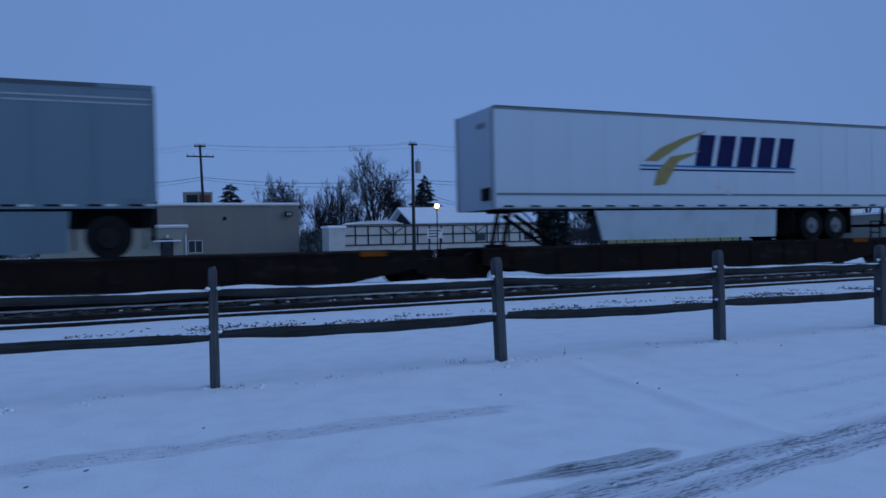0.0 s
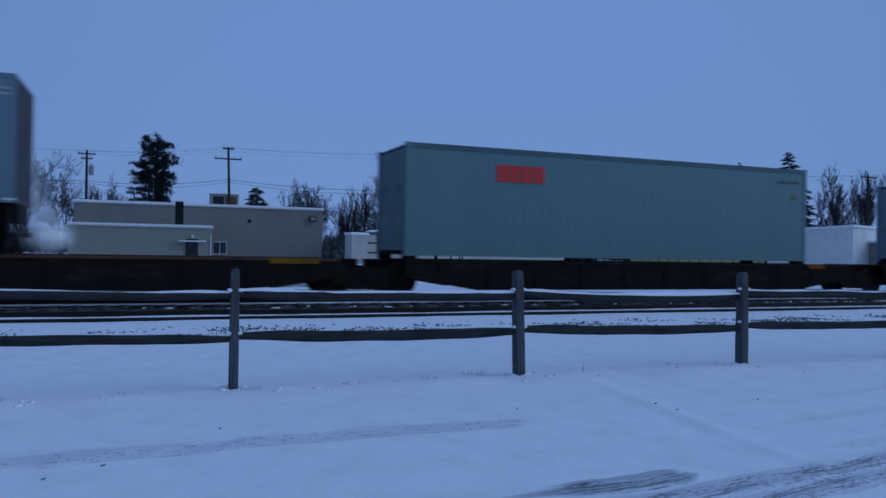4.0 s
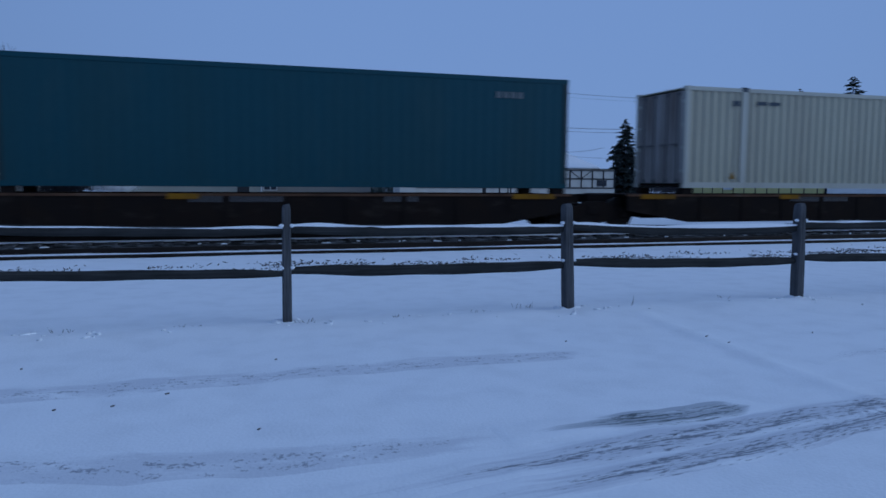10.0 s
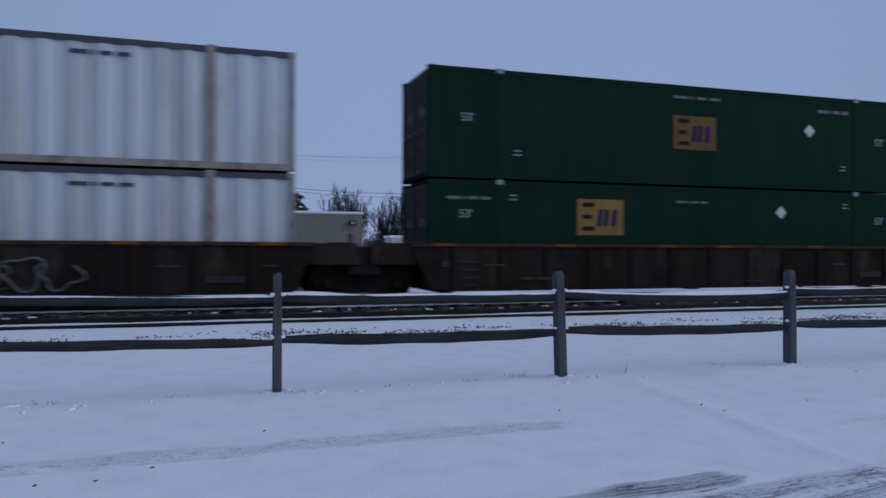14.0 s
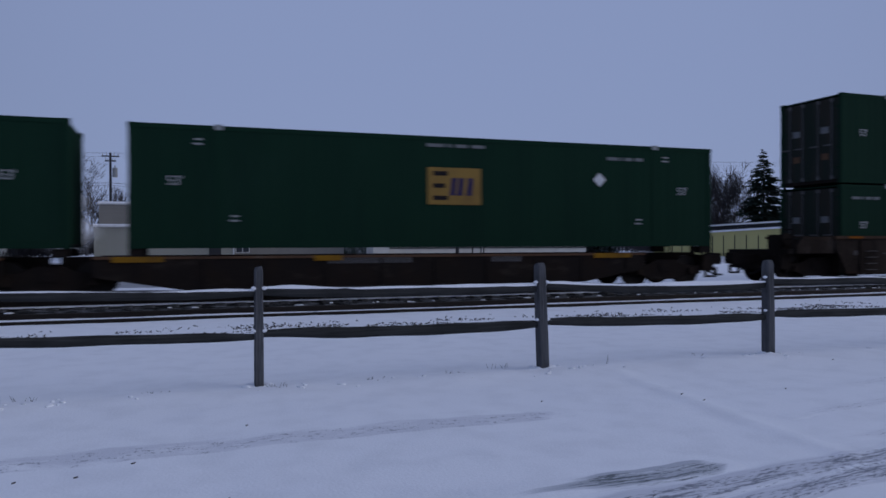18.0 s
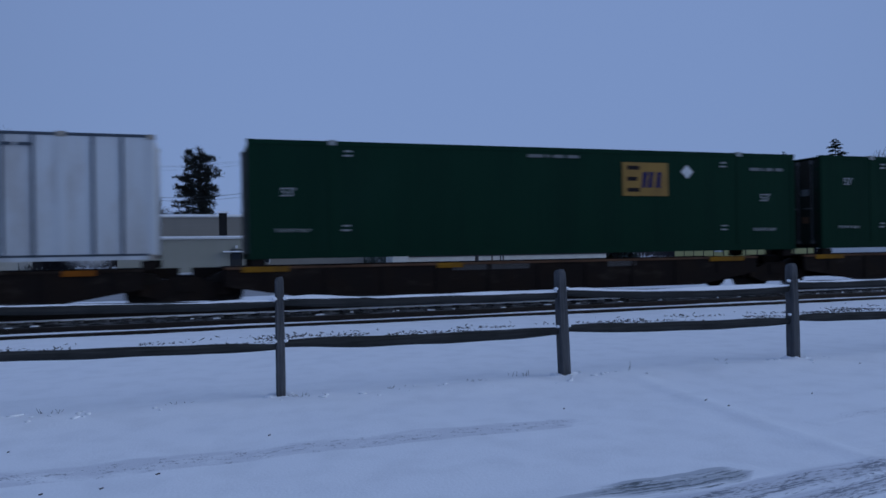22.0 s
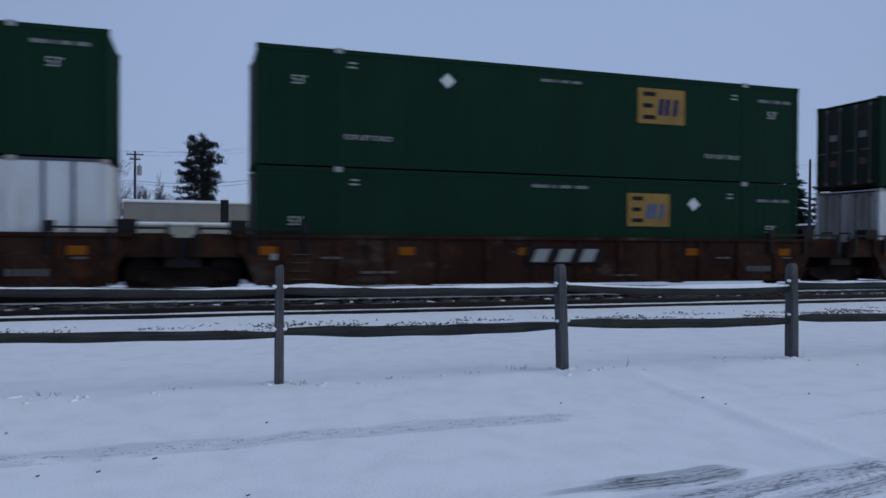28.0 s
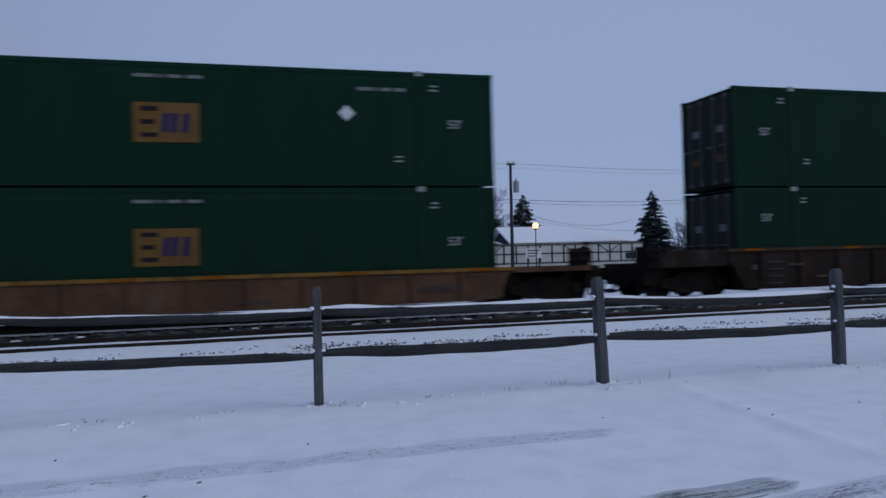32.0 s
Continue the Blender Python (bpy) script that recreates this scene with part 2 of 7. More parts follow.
for m, colour, amount, scale, stretch in ((CAR_RED, (0.085, 0.075, 0.072), 0.6, 0.9, (0.6, 1, 1.6)), (CAR_RED, (0.07, 0.026, 0.012), 0.7, 1.4, (1, 1, 0.8)), (CAR_RED, (0.006, 0.005, 0.005), 0.8, 1.1, (1, 1, 0.4)),
                                          (CAR_BROWN, (0.065, 0.055, 0.048), 0.55, 1.2, (1, 1, 0.35)), (CAR_BROWN, (0.05, 0.026, 0.015), 0.6, 0.8, (0.5, 1, 1.5)), (CAR_BROWN, (0.006, 0.0055, 0.005), 0.8, 1.0, (1, 1, 0.5)),
                                          (WHITE_BOX, (0.40, 0.37, 0.34), 0.4, 0.5, (1, 1, 0.6)), (CAR_TAN, (0.06, 0.026, 0.016), 0.6, 1.0, (0.8, 1, 1)), (CAR_TAN, (0.14, 0.12, 0.10), 0.5, 2.2, (1, 1, 0.4)), (WHITE_BOX, (0.26, 0.20, 0.16), 0.25, 1.1, (1, 1, 0.3)), (POST_DIRTY, (0.09, 0.045, 0.03), 0.8, 2.5, (1, 1, 0.5)),
                                          (DOOR_DIRTY, (0.10, 0.055, 0.04), 0.8, 2.0, (1, 1, 0.15)), (GREEN, (0.0098, 0.030, 0.0205), 0.5, 0.5, (1, 1, 0.5)), (TRAILER_GREY, (0.12, 0.155, 0.18), 0.4, 0.7, (1, 1, 0.3)), (TEAL, (0.024, 0.062, 0.074), 0.5, 0.9, (1, 1, 0.3))):
    scuffed(m, colour, amount, scale, stretch)
CAR_DARK = paint("car_dark", (0.0155, 0.0125, 0.0115), 0.85, 0, 0.25, 4, 0.2, (0.022, 0.015, 0.011), 0.7)
scuffed(CAR_DARK, (0.045, 0.036, 0.03), 0.55, 1.5, (0.6, 1, 1.4))
ORANGE = paint("orange_stripe", (0.21, 0.068, 0.010), 0.85, 0, 0.2, 5, 0.05, (0.09, 0.035, 0.012), 0.8)
OCHRE_STRIPE = paint("ochre_stripe", (0.23, 0.115, 0.014), 0.85, 0, 0.25, 5, 0.05, (0.09, 0.05, 0.02), 0.8)
RUST_EDGE = paint("rusty_edge", (0.062, 0.038, 0.026), 0.85, 0, 0.3, 6, 0.2, (0.02, 0.015, 0.012), 0.9)
OCHRE_EDGE = paint("ochre_edge", (0.20, 0.11, 0.03), 0.85, 0, 0.3, 6, 0.2, (0.04, 0.028, 0.02), 0.8)
TRIM_GREY = paint("green_grey_trim", (0.17, 0.20, 0.20), 0.6, 0.2, 0.15, 5, 0.05)
BLACK = paint("black_steel", (0.012, 0.012, 0.013), 0.7, 0, 0.2, 5, 0.1)
RUBBER = paint("rubber", (0.015, 0.015, 0.016), 0.9, 0, 0.2, 6, 0.2)
WHITE = flat("white_lettering", (0.55, 0.56, 0.57))
PALE = flat("pale_lettering", (0.36, 0.37, 0.38))
GREYED = flat("faded_lettering", (0.24, 0.255, 0.26))
FADED = flat("worn_lettering", (0.10, 0.10, 0.105))
DARKMARK = flat("dark_lettering", (0.018, 0.016, 0.018), 0.85)
INK_DIM = flat("thin_lettering", (0.16, 0.17, 0.175), 0.85)
YELLOW = paint("logo_ochre", (0.24, 0.145, 0.036), 0.6, 0, 0.12, 4, 0.03, (0.15, 0.085, 0.03), 0.7)
DULL_OCHRE = paint("faded_logo_ochre", (0.14, 0.076, 0.021), 0.6, 0, 0.12, 4, 0.03, (0.085, 0.045, 0.018), 0.7)
BLUE = flat("logo_blue", (0.05, 0.10, 0.34))
SKYBLUE = flat("logo_sky_blue", (0.058, 0.175, 0.36))
FADED_BLUE = flat("faded_logo_blue", (0.045, 0.085, 0.19))
PURPLE = flat("logo_violet", (0.020, 0.021, 0.075), 0.85)
GOLD = flat("logo_gold", (0.27, 0.225, 0.08))
PLACARD_GREY = flat("placard_grey", (0.24, 0.25, 0.27))
STENCIL = flat("worn_stencil", (0.055, 0.05, 0.05))
BROWNMARK = flat("logo_brown", (0.022, 0.013, 0.010))
RED = flat("logo_red", (0.5, 0.05, 0.04))
BARK = paint("bark", (0.030, 0.028, 0.030), 0.95, 0, 0.2, 5, 0.3, (0.10, 0.10, 0.11), 0.4)
BARK_FROST = paint("frosted_bark", (0.05, 0.047, 0.05), 0.95, 0, 0.2, 5, 0.3, (0.15, 0.15, 0.16), 0.5)
NEEDLES = paint("needles", (0.034, 0.052, 0.044), 0.9, 0, 0.4, 5, 0.2, (0.012, 0.02, 0.016), 0.8)
PINE_NEEDLES = paint("pine_needles", (0.022, 0.026, 0.025), 0.9, 0, 0.4, 5, 0.2, (0.012, 0.013, 0.013), 0.6)
# base colour paled for distance haze; the stain colour is the dusted snow
NEEDLES_HAZY_DUSTED = paint("hazy_dusted_needles", (0.048, 0.064, 0.06), 0.9, 0, 0.4, 5, 0.2, (0.16, 0.175, 0.19), 0.5)
NEEDLES_SNOW = paint("snowy_needles", (0.07, 0.09, 0.085), 0.9, 0, 0.3, 5, 0.2, (0.55, 0.58, 0.62), 0.6)
GREY_WALL = paint("grey_siding", (0.195, 0.185, 0.165), 0.8, 0, 0.10, 2, 0.05, (0.15, 0.145, 0.135), 0.5, True, (0.02, 0.02, 0.5))
PALE_WALL = paint("pale_siding", (0.25, 0.25, 0.215), 0.8, 0, 0.06, 2, 0.05, (0.27, 0.27, 0.25), 0.5, True)
RUST_PANEL = paint("rusty_louvre", (0.16, 0.08, 0.045), 0.8, 0, 0.25, 4, 0.1, (0.07, 0.045, 0.03), 0.7)
WHITE_WALL = paint("white_painted_wall", (0.68, 0.68, 0.66), 0.85, 0, 0.06, 3, 0.12, (0.52, 0.52, 0.50), 0.5)
STUCCO = paint("white_stucco", (0.47, 0.465, 0.43), 0.9, 0, 0.08, 3, 0.15, (0.34, 0.33, 0.31), 0.6)
BEAM = paint("dark_beam", (0.03, 0.032, 0.036), 0.8, 0, 0.2, 5, 0.2)
YELLOW_WALL = paint("yellow_siding", (0.50, 0.46, 0.20), 0.8, 0, 0.08, 2, 0.05, (0.36, 0.33, 0.16), 0.5, True)
GLASS = paint("window_glass", (0.03, 0.035, 0.045), 0.08, 0, 0.05, 2, 0.0)


# ---- small builders ----
def box(bm, x0, x1, y0, y1, z0, z1):
    v = [bm.verts.new((x, y, z)) for z in (z0, z1) for y in (y0, y1) for x in (x0, x1)]
    for f in ((0, 2, 3, 1), (4, 5, 7, 6), (0, 1, 5, 4), (2, 6, 7, 3), (0, 4, 6, 2), (1, 3, 7, 5)):
        bm.faces.new([v[i] for i in f])
    return bm


def prism(bm, outline, y0, y1):
    """A plate: the outline in x and z, from y0 to y1."""
    a = [bm.verts.new((x, y0, z)) for x, z in outline]
    b = [bm.verts.new((x, y1, z)) for x, z in outline]
    n = len(a)
    bm.faces.new(a), bm.faces.new(b[::-1])
    for i in range(n):
        bm.faces.new((a[i], b[i], b[(i + 1) % n], a[(i + 1) % n]))
    return bm


def tube(bm, p, q, r, r2=None, n=6, caps=True):
    p, q = Vector(p), Vector(q)
    z = (q - p).normalized()
    x = z.orthogonal().normalized()
    y = z.cross(x)
    rings = []
    for c, rr in ((p, r), (q, r if r2 is None else r2)):
        rings.append([bm.verts.new(c + (x * math.cos(k * math.tau / n) + y * math.sin(k * math.tau / n)) * rr) for k in range(n)])
    for k in range(n):
        bm.faces.new((rings[0][k], rings[0][(k + 1) % n], rings[1][(k + 1) % n], rings[1][k]))
    if caps:
        bm.faces.new(rings[0][::-1]), bm.faces.new(rings[1])
    return bm


def sweep(bm, points, r, n=4, loop=False):
    """One round bar along a line of points."""
    pts = [Vector(p) for p in points]
    count, rings = len(pts), []
    for i, p in enumerate(pts):
        a = pts[i - 1] if i or loop else p
        b = pts[(i + 1) % count] if i < count - 1 or loop else p
        z = (b - a).normalized()
        x = z.cross(Vector((0.13, 0.96, 0.21))).normalized()
        y = z.cross(x)
        rings.append([bm.verts.new(p + (x * math.cos(k * math.tau / n) + y * math.sin(k * math.tau / n)) * r) for k in range(n)])
    for i in range(count if loop else count - 1):
        a, b = rings[i], rings[(i + 1) % count]
        for k in range(n):
            bm.faces.new((a[k], a[(k + 1) % n], b[(k + 1) % n], b[k]))
    if not loop:
        bm.faces.new(rings[0][::-1]), bm.faces.new(rings[-1])
    return bm


def disc(bm, x, z, y0, y1, r, n=20):
    return tube(bm, (x, y0, z), (x, y1, z), r, n=n)


MESHES = {}


def mesh_of(key, build, material):
    """The mesh that build(bm) makes, kept under its key so that alike parts share it."""
    if key not in MESHES:
        bm = bmesh.new()
        build(bm)
        bmesh.ops.recalc_face_normals(bm, faces=bm.faces)
        me = bpy.data.meshes.new(str(key))
        bm.to_mesh(me)
        bm.free()
        me.materials.append(material)
        MESHES[key] = me
    return MESHES[key]


def part(name, bm, material, parent, label="", at=None):
    """Links a bmesh as one mesh object under a thing or a part."""
    bmesh.ops.recalc_face_normals(bm, faces=bm.faces)
    me = bpy.data.meshes.new(name)
    bm.to_mesh(me)
    bm.free()
    me.materials.append(material)
    return piece(name, me, parent, label, at)


def piece(name, me, parent, label="", at=None):
    ob = new(name, me)
    ob.parent = parent
    if at is not None:
        ob.location = at
    if label:
        ob["label"] = label
    return ob


def slab(name, x0, x1, y0, y1, z0, z1, material, parent, label=""):
    """A plain bar or plate as one part; alike ones share their mesh."""
    key = ("slab", material.name, round(x1 - x0, 3), round(y1 - y0, 3), round(z1 - z0, 3))
    me = mesh_of(key, lambda bm: box(bm, 0, x1 - x0, 0, y1 - y0, 0, z1 - z0), material)
    return piece(name, me, parent, label, (x0, y0, z0))


def thing(name, at, label, category, group="", kind=""):
    ob = new(name)
    ob.location = at
    return tagged(ob, label, category, group, kind)


def letters(body, size, material, parent, x, z, y, name="lettering", depth=0.004):
    """Readable words and numbers, standing on a side that faces -y; x and z are their middle."""
    key = ("text", body, round(size, 2), material.name)
    if key not in MESHES:
        cu = bpy.data.curves.new("text", "FONT")
        cu.body, cu.size, cu.align_x, cu.align_y, cu.extrude = body, size, "CENTER", "CENTER", depth
        tmp = bpy.data.objects.new("text", cu)
        scene.collection.objects.link(tmp)
        bpy.context.view_layer.update()
        me = bpy.data.meshes.new_from_object(tmp.evaluated_get(bpy.context.evaluated_depsgraph_get()))
        me.transform(Matrix.Rotation(radians(90), 4, "X"))
        me.materials.clear()
        me.materials.append(material)
        bpy.data.objects.remove(tmp)
        MESHES[key] = me
    return piece(name, MESHES[key], parent, "", (x, y, z))

# ---- ground, tracks and fence ----
FENCE_Y, NEAR_TRACK, TRAIN_TRACK = 7.27, 15.25, 19.96


def ground_z(x, y):
    """Height of the snow: flat yard, a low bank at the fence, a slight fall to the tracks."""
    fall = -0.025 * min(max((y - 8.2) / 2.5, 0), 1) - 0.115 * min(max((y - 15.6) / 0.3, 0), 1)
    path = 0.018 * math.exp(-((x - 4.06 - 0.1 * (y - 4)) / 0.07) ** 2) * (1 if 3.6 < y < 6.9 else 0)
    bank = 0.05 * math.exp(-((y - FENCE_Y + 0.25) / 0.28) ** 2) * (0.6 + 0.8 * noise.noise((x * 0.9, 3, 1)))
    soft = 0.013 * noise.noise((x * 0.5, y * 0.8, 0)) + 0.006 * noise.noise((x * 2.1, y * 2.6, 5)) + 0.004 * noise.noise((x * 5.5, y * 5.5, 8))
    near = 1 if -12 < x < 30 and y < 40 else 0.2
    return fall + bank + path + soft * near


def build_ground():
    far = [45, 70, 110, 180, 320, 600, 1200, 2600]
    xs = [-v for v in far[::-1]] + [-30, -20, -14] + [-9 + 0.085 * i for i in range(300)] + [17, 18, 20, 23, 26, 30, 36] + far
    ys = [-v for v in far[::-1]] + [-25, -12, -5, 0] + [1 + 0.075 * i for i in range(95)] + [8.15 + 0.13 * i for i in range(56)] + [15.5 + 0.8 * i for i in range(12)] + [28, 34, 40] + far
    verts = [(x, y, ground_z(x, y)) for y in ys for x in xs]
    w = len(xs)
    faces = [(j * w + i, j * w + i + 1, (j + 1) * w + i + 1, (j + 1) * w + i) for j in range(len(ys) - 1) for i in range(w - 1)]
    me = bpy.data.meshes.new("ground")
    me.from_pydata(verts, [], faces)
    me.polygons.foreach_set("use_smooth", [True] * len(me.polygons))
    me.materials.append(SNOW)
    tagged(new("ground", me), "snow-covered yard and fields reaching the horizon", "snow", kind="structure")


build_ground()


def ribbon(name, line, widths, material, label, lift=0.003, ends=(5, 9), step=0.06, rows=8):
    """A worn strip lying on the snow along a line of (x, y) points; its uv runs along and across it."""
    pts = []
    for (ax, ay), (bx, by) in zip(line, line[1:]):
        n = max(1, int(math.hypot(bx - ax, by - ay) / step))
        pts += [(ax + (bx - ax) * k / n, ay + (by - ay) * k / n) for k in range(n)]
    pts.append(line[-1])
    verts, uvs, fades = [], [], []
    for i, (x, y) in enumerate(pts):
        u = i / (len(pts) - 1)
        w = widths[0] + (widths[1] - widths[0]) * u
        w *= 1 + 0.25 * noise.noise((x * 2.2, y * 2.2, 3)) + 0.08 * noise.noise((x * 7, y * 7, 5))
        sharp = min(1, ends[0] * u, ends[1] * (1 - u))
        for j in range(rows + 1):
            c = j / rows - 0.5
            yy = y + c * w + 0.03 * noise.noise((x * 1.3, 7, y))
            verts.append((x, yy, ground_z(x, yy) + (lift if 0 < j < rows and 0 < i < len(pts) - 1 else -0.0025)))
            uvs.append((i * step + 3.7 * line[0][0], 0.5 + c))
            fades.append((2 * abs(c) * (1 if c > 0 else 0.6) + 1.2 * (1 - sharp), 0))
    r = rows + 1
    faces = [(i * r + j, (i + 1) * r + j, (i + 1) * r + j + 1, i * r + j + 1) for i in range(len(pts) - 1) for j in range(rows)]
    me = bpy.data.meshes.new(name)
    me.from_pydata(verts, [], faces)
    for title, rows_uv in (("strip", uvs), ("fade", fades)):
        layer = me.uv_layers.new(name=title)
        for k, lp in enumerate(me.loops):
            layer.data[k].uv = rows_uv[lp.vertex_index]
    me.polygons.foreach_set("use_smooth", [True] * len(me.polygons))
    me.materials.append(material)
    return tagged(new(name, me), label, "tyre track", "tyre tracks in the snow", "structure")


OLD, WIDE = "old tyre track worn thin in the snow", "wide tyre track in trodden snow"
ribbon("tyre_track", [(-7, 4.7), (-2.6, 5.2), (-1.18, 5.27), (-0.02, 5.32), (0.64, 5.36), (1.77, 5.38), (2.44, 5.35), (3.10, 5.38)], (0.62, 0.36), TRACK_SNOW, OLD, 0.003, (5, 25))
ribbon("tyre_track", [(1.45, 3.65), (2.41, 3.735), (3.30, 3.80)], (0.34, 0.27), GRAVEL_SNOW, "bare scraped patch of tyre track", 0.007, (2, 7))
ribbon("tyre_track", [(-4.6, 4.5), (-0.89, 3.91), (-0.31, 3.76), (0.44, 3.66), (1.2, 3.64), (2.1, 3.71)], (0.55, 0.38), TRACK_SNOW, OLD, 0.003, (5, 5))
ribbon("tyre_track", [(0.1, 3.0), (1.06, 3.19), (1.59, 3.27), (2.44, 3.41), (3.41, 3.52), (4.14, 3.58), (5.4, 3.76), (7, 4.1), (9, 4.7)], (0.34, 0.40), WIDE_SNOW, WIDE, 0.006)
ribbon("tyre_track", [(0.3, 2.8), (1.21, 2.95), (1.63, 3.0), (2.2, 3.07), (2.87, 3.17), (3.91, 3.36), (5.4, 3.52), (7, 3.84), (9, 4.4)], (0.30, 0.30), WIDE_SNOW, WIDE, 0.006)
ribbon("tyre_track", [(4.15, 4.02), (4.7, 4.0), (5.6, 4.12), (6.9, 4.4)], (0.2, 0.3), SPECKLED_SNOW, "short worn stretch in the snow")
ribbon("tyre_track", [(4.4, 4.62), (5.6, 4.8), (6.9, 4.95)], (0.2, 0.3), SPECKLED_SNOW, "short worn stretch in the snow")
ribbon("tyre_track", [(5.9, 5.53), (6.4, 5.56), (7.6, 5.7)], (0.14, 0.3), SPECKLED_SNOW, "short worn stretch in the snow")


def build_tracks():
    """Two tracks: rails, ties and their ballast."""
    def rail_profile(bm):
        for a, b, z0, z1 in ((-0.07, 0.07, 0, 0.02), (-0.01, 0.01, 0.02, 0.13), (-0.036, 0.036, 0.13, 0.172)):
            box(bm, -90, 120, a, b, z0, z1)
    rail = mesh_of("rail", rail_profile, RAIL_STEEL)
    cap = mesh_of("rail_snow", lambda bm: box(bm, -90, 120, -0.07, -0.012, 0.021, 0.06), SNOW)
    tie = mesh_of("tie", lambda bm: box(bm, -0.115, 0.115, -1.3, 1.3, -0.1, 0.03), TIE_WOOD)
    for y0, bed, first, snowy, words in ((NEAR_TRACK, SNOW, -0.137, True, "railway track almost buried in snow"),
                                         (TRAIN_TRACK, BALLAST, -0.118, False, "railway track on dark, half-snowed ballast under the train")):
        root = thing("railway_track", (0, y0, first), words, "railway track", "railway tracks", "structure")
        for s in (-0.7525, 0.7525):
            piece("rail", rail, root, "worn steel rail", (0, s, 0))
            snowy or piece("snow_strip", cap, root, "snow lying along the rail foot", (0, s, 0))
        for i in range(-24, 110) if not snowy else ():
            ob = piece("tie", tie, root, "", (i * 0.51 + random.uniform(-0.03, 0.03), random.uniform(-0.03, 0.03), 0))
            ob.rotation_euler[2] = random.uniform(-0.015, 0.015)
    # ballast: a low rough bed under and beside the train's track
    xs = [-60 + 0.4 * i for i in range(75)] + [-30 + 0.2 * i for i in range(350)] + [40 + i for i in range(60)]
    ys = [15.62, 15.75, 15.9, 16.1, 16.3, 16.5, 16.7, 16.9, 17.2, 17.5, 17.8, 18.1, 18.4, 18.8, 19.2, 19.6, 20, 20.4, 20.8, 21.2, 21.6, 22.2, 22.8, 23.4]
    verts = [(x, y + 0.12 * noise.noise((x * 2, y, 3)), -0.145 + (-0.02 if y in (15.62, 23.4) else 0.02) + 0.03 * abs(noise.noise((x * 5, y * 6, 2)))) for y in ys for x in xs]
    w = len(xs)
    faces = [(j * w + i, j * w + i + 1, (j + 1) * w + i + 1, (j + 1) * w + i) for j in range(len(ys) - 1) for i in range(w - 1)]
    me = bpy.data.meshes.new("ballast")
    me.from_pydata(verts, [], faces)
    me.materials.append(BALLAST)
    tagged(new("ballast", me), "dark stone ballast with patches of snow", "ballast", kind="structure")
    # clods of snow and stone edging the bed
    bm = bmesh.new()
    for i in range(420):
        x, y = random.uniform(-9, 34), random.choice((15.85, 16.05, 16.3, 16.6, 17.4, 18.2)) + random.gauss(0, 0.12)
        s, c = random.uniform(0.03, 0.11), random.uniform(0.008, 0.028)
        turns = [k * math.tau / 7 + random.uniform(-0.3, 0.3) for k in range(7)]
        spread = [random.uniform(0.7, 1.5) for _ in turns]
        rings = [[bm.verts.new((x + f * s * math.cos(a) * w, y + f * s * 0.6 * math.sin(a) * w, z)) for a, w in zip(turns, spread)] for f, z in ((1, -0.15), (0.85, -0.125 + c * 0.6), (0.4, -0.12 + c))]
        for lo, hi in zip(rings, rings[1:]):
            for k in range(7):
                bm.faces.new((lo[k], lo[(k + 1) % 7], hi[(k + 1) % 7], hi[k]))
        bm.faces.new(rings[-1])
    me = bpy.data.meshes.new("snow_clods")
    bm.to_mesh(me)
    me.materials.append(SNOW)
    tagged(new("snow_clods", me), "clods of snow lying along the ballast", "snow", kind="stuff")
    bm.free()


build_tracks()


def build_weeds():
    """Dry stalks and grass that poke through the snow before the near track, and by the fence."""
    bm = bmesh.new()

    def blade(x, y, h, lean, r=0.004):
        z = ground_z(x, y) - 0.01
        a = random.uniform(0, 6.28)
        d = Vector((math.cos(a), math.sin(a), 0)) * lean
        tube(bm, (x, y, z), (x + d.x, y + d.y, z + h), r, r * 0.4, 3, False)
    for i in range(6500):
        x = random.uniform(-7, 30)
        y = 12.35 + 0.35 * noise.noise((x * 0.4, 0, 0)) + random.gauss(0, 0.36)
        if noise.noise((x * 1.1, y * 1.5, 4)) > -0.02:
            blade(x, y, random.uniform(0.012, 0.04), random.uniform(0.01, 0.09), random.uniform(0.005, 0.019))
    for cx, cy, n, h in ((3.3, 7.5, 8, 0.06), (0.9, 7.15, 10, 0.04), (-1.2, 7.3, 7, 0.05), (4.55, 7.34, 2, 0.11), (1.9, 7.25, 8, 0.035), (2.7, 7.3, 6, 0.04), (5.9, 7.5, 5, 0.035), (-0.2, 7.2, 6, 0.03)):
        for k in range(n):
            blade(cx + random.gauss(0, 0.06), cy + random.gauss(0, 0.05), h * random.uniform(0.5, 1.2), random.uniform(0.01, 0.05), 0.003)
    for lx, ly in ((4.22, 5.56), (4.28, 5.34), (5.36, 5.54), (2.97, 5.81), (0.51, 5.8), (0.27, 4.17), (-0.24, 5.01), (-0.54, 4.82), (-0.86, 4.83), (-1.27, 6.01), (2.41, 3.41), (7.15, 6.68)):
        z, w = ground_z(lx, ly), random.uniform(0.004, 0.014)
        tube(bm, (lx - w, ly, z + 0.002), (lx + w, ly + 0.01, z + 0.006), 0.006, 0.004, 5)
    me = bpy.data.meshes.new("weeds")
    bm.to_mesh(me)
    bm.free()
    me.materials.append(paint("dry_weeds", (0.085, 0.08, 0.08), 0.95, 0, 0.4, 5, 0))
    tagged(new("weeds", me), "dry weed stalks poking through the snow", "weeds", kind="stuff")


build_weeds()


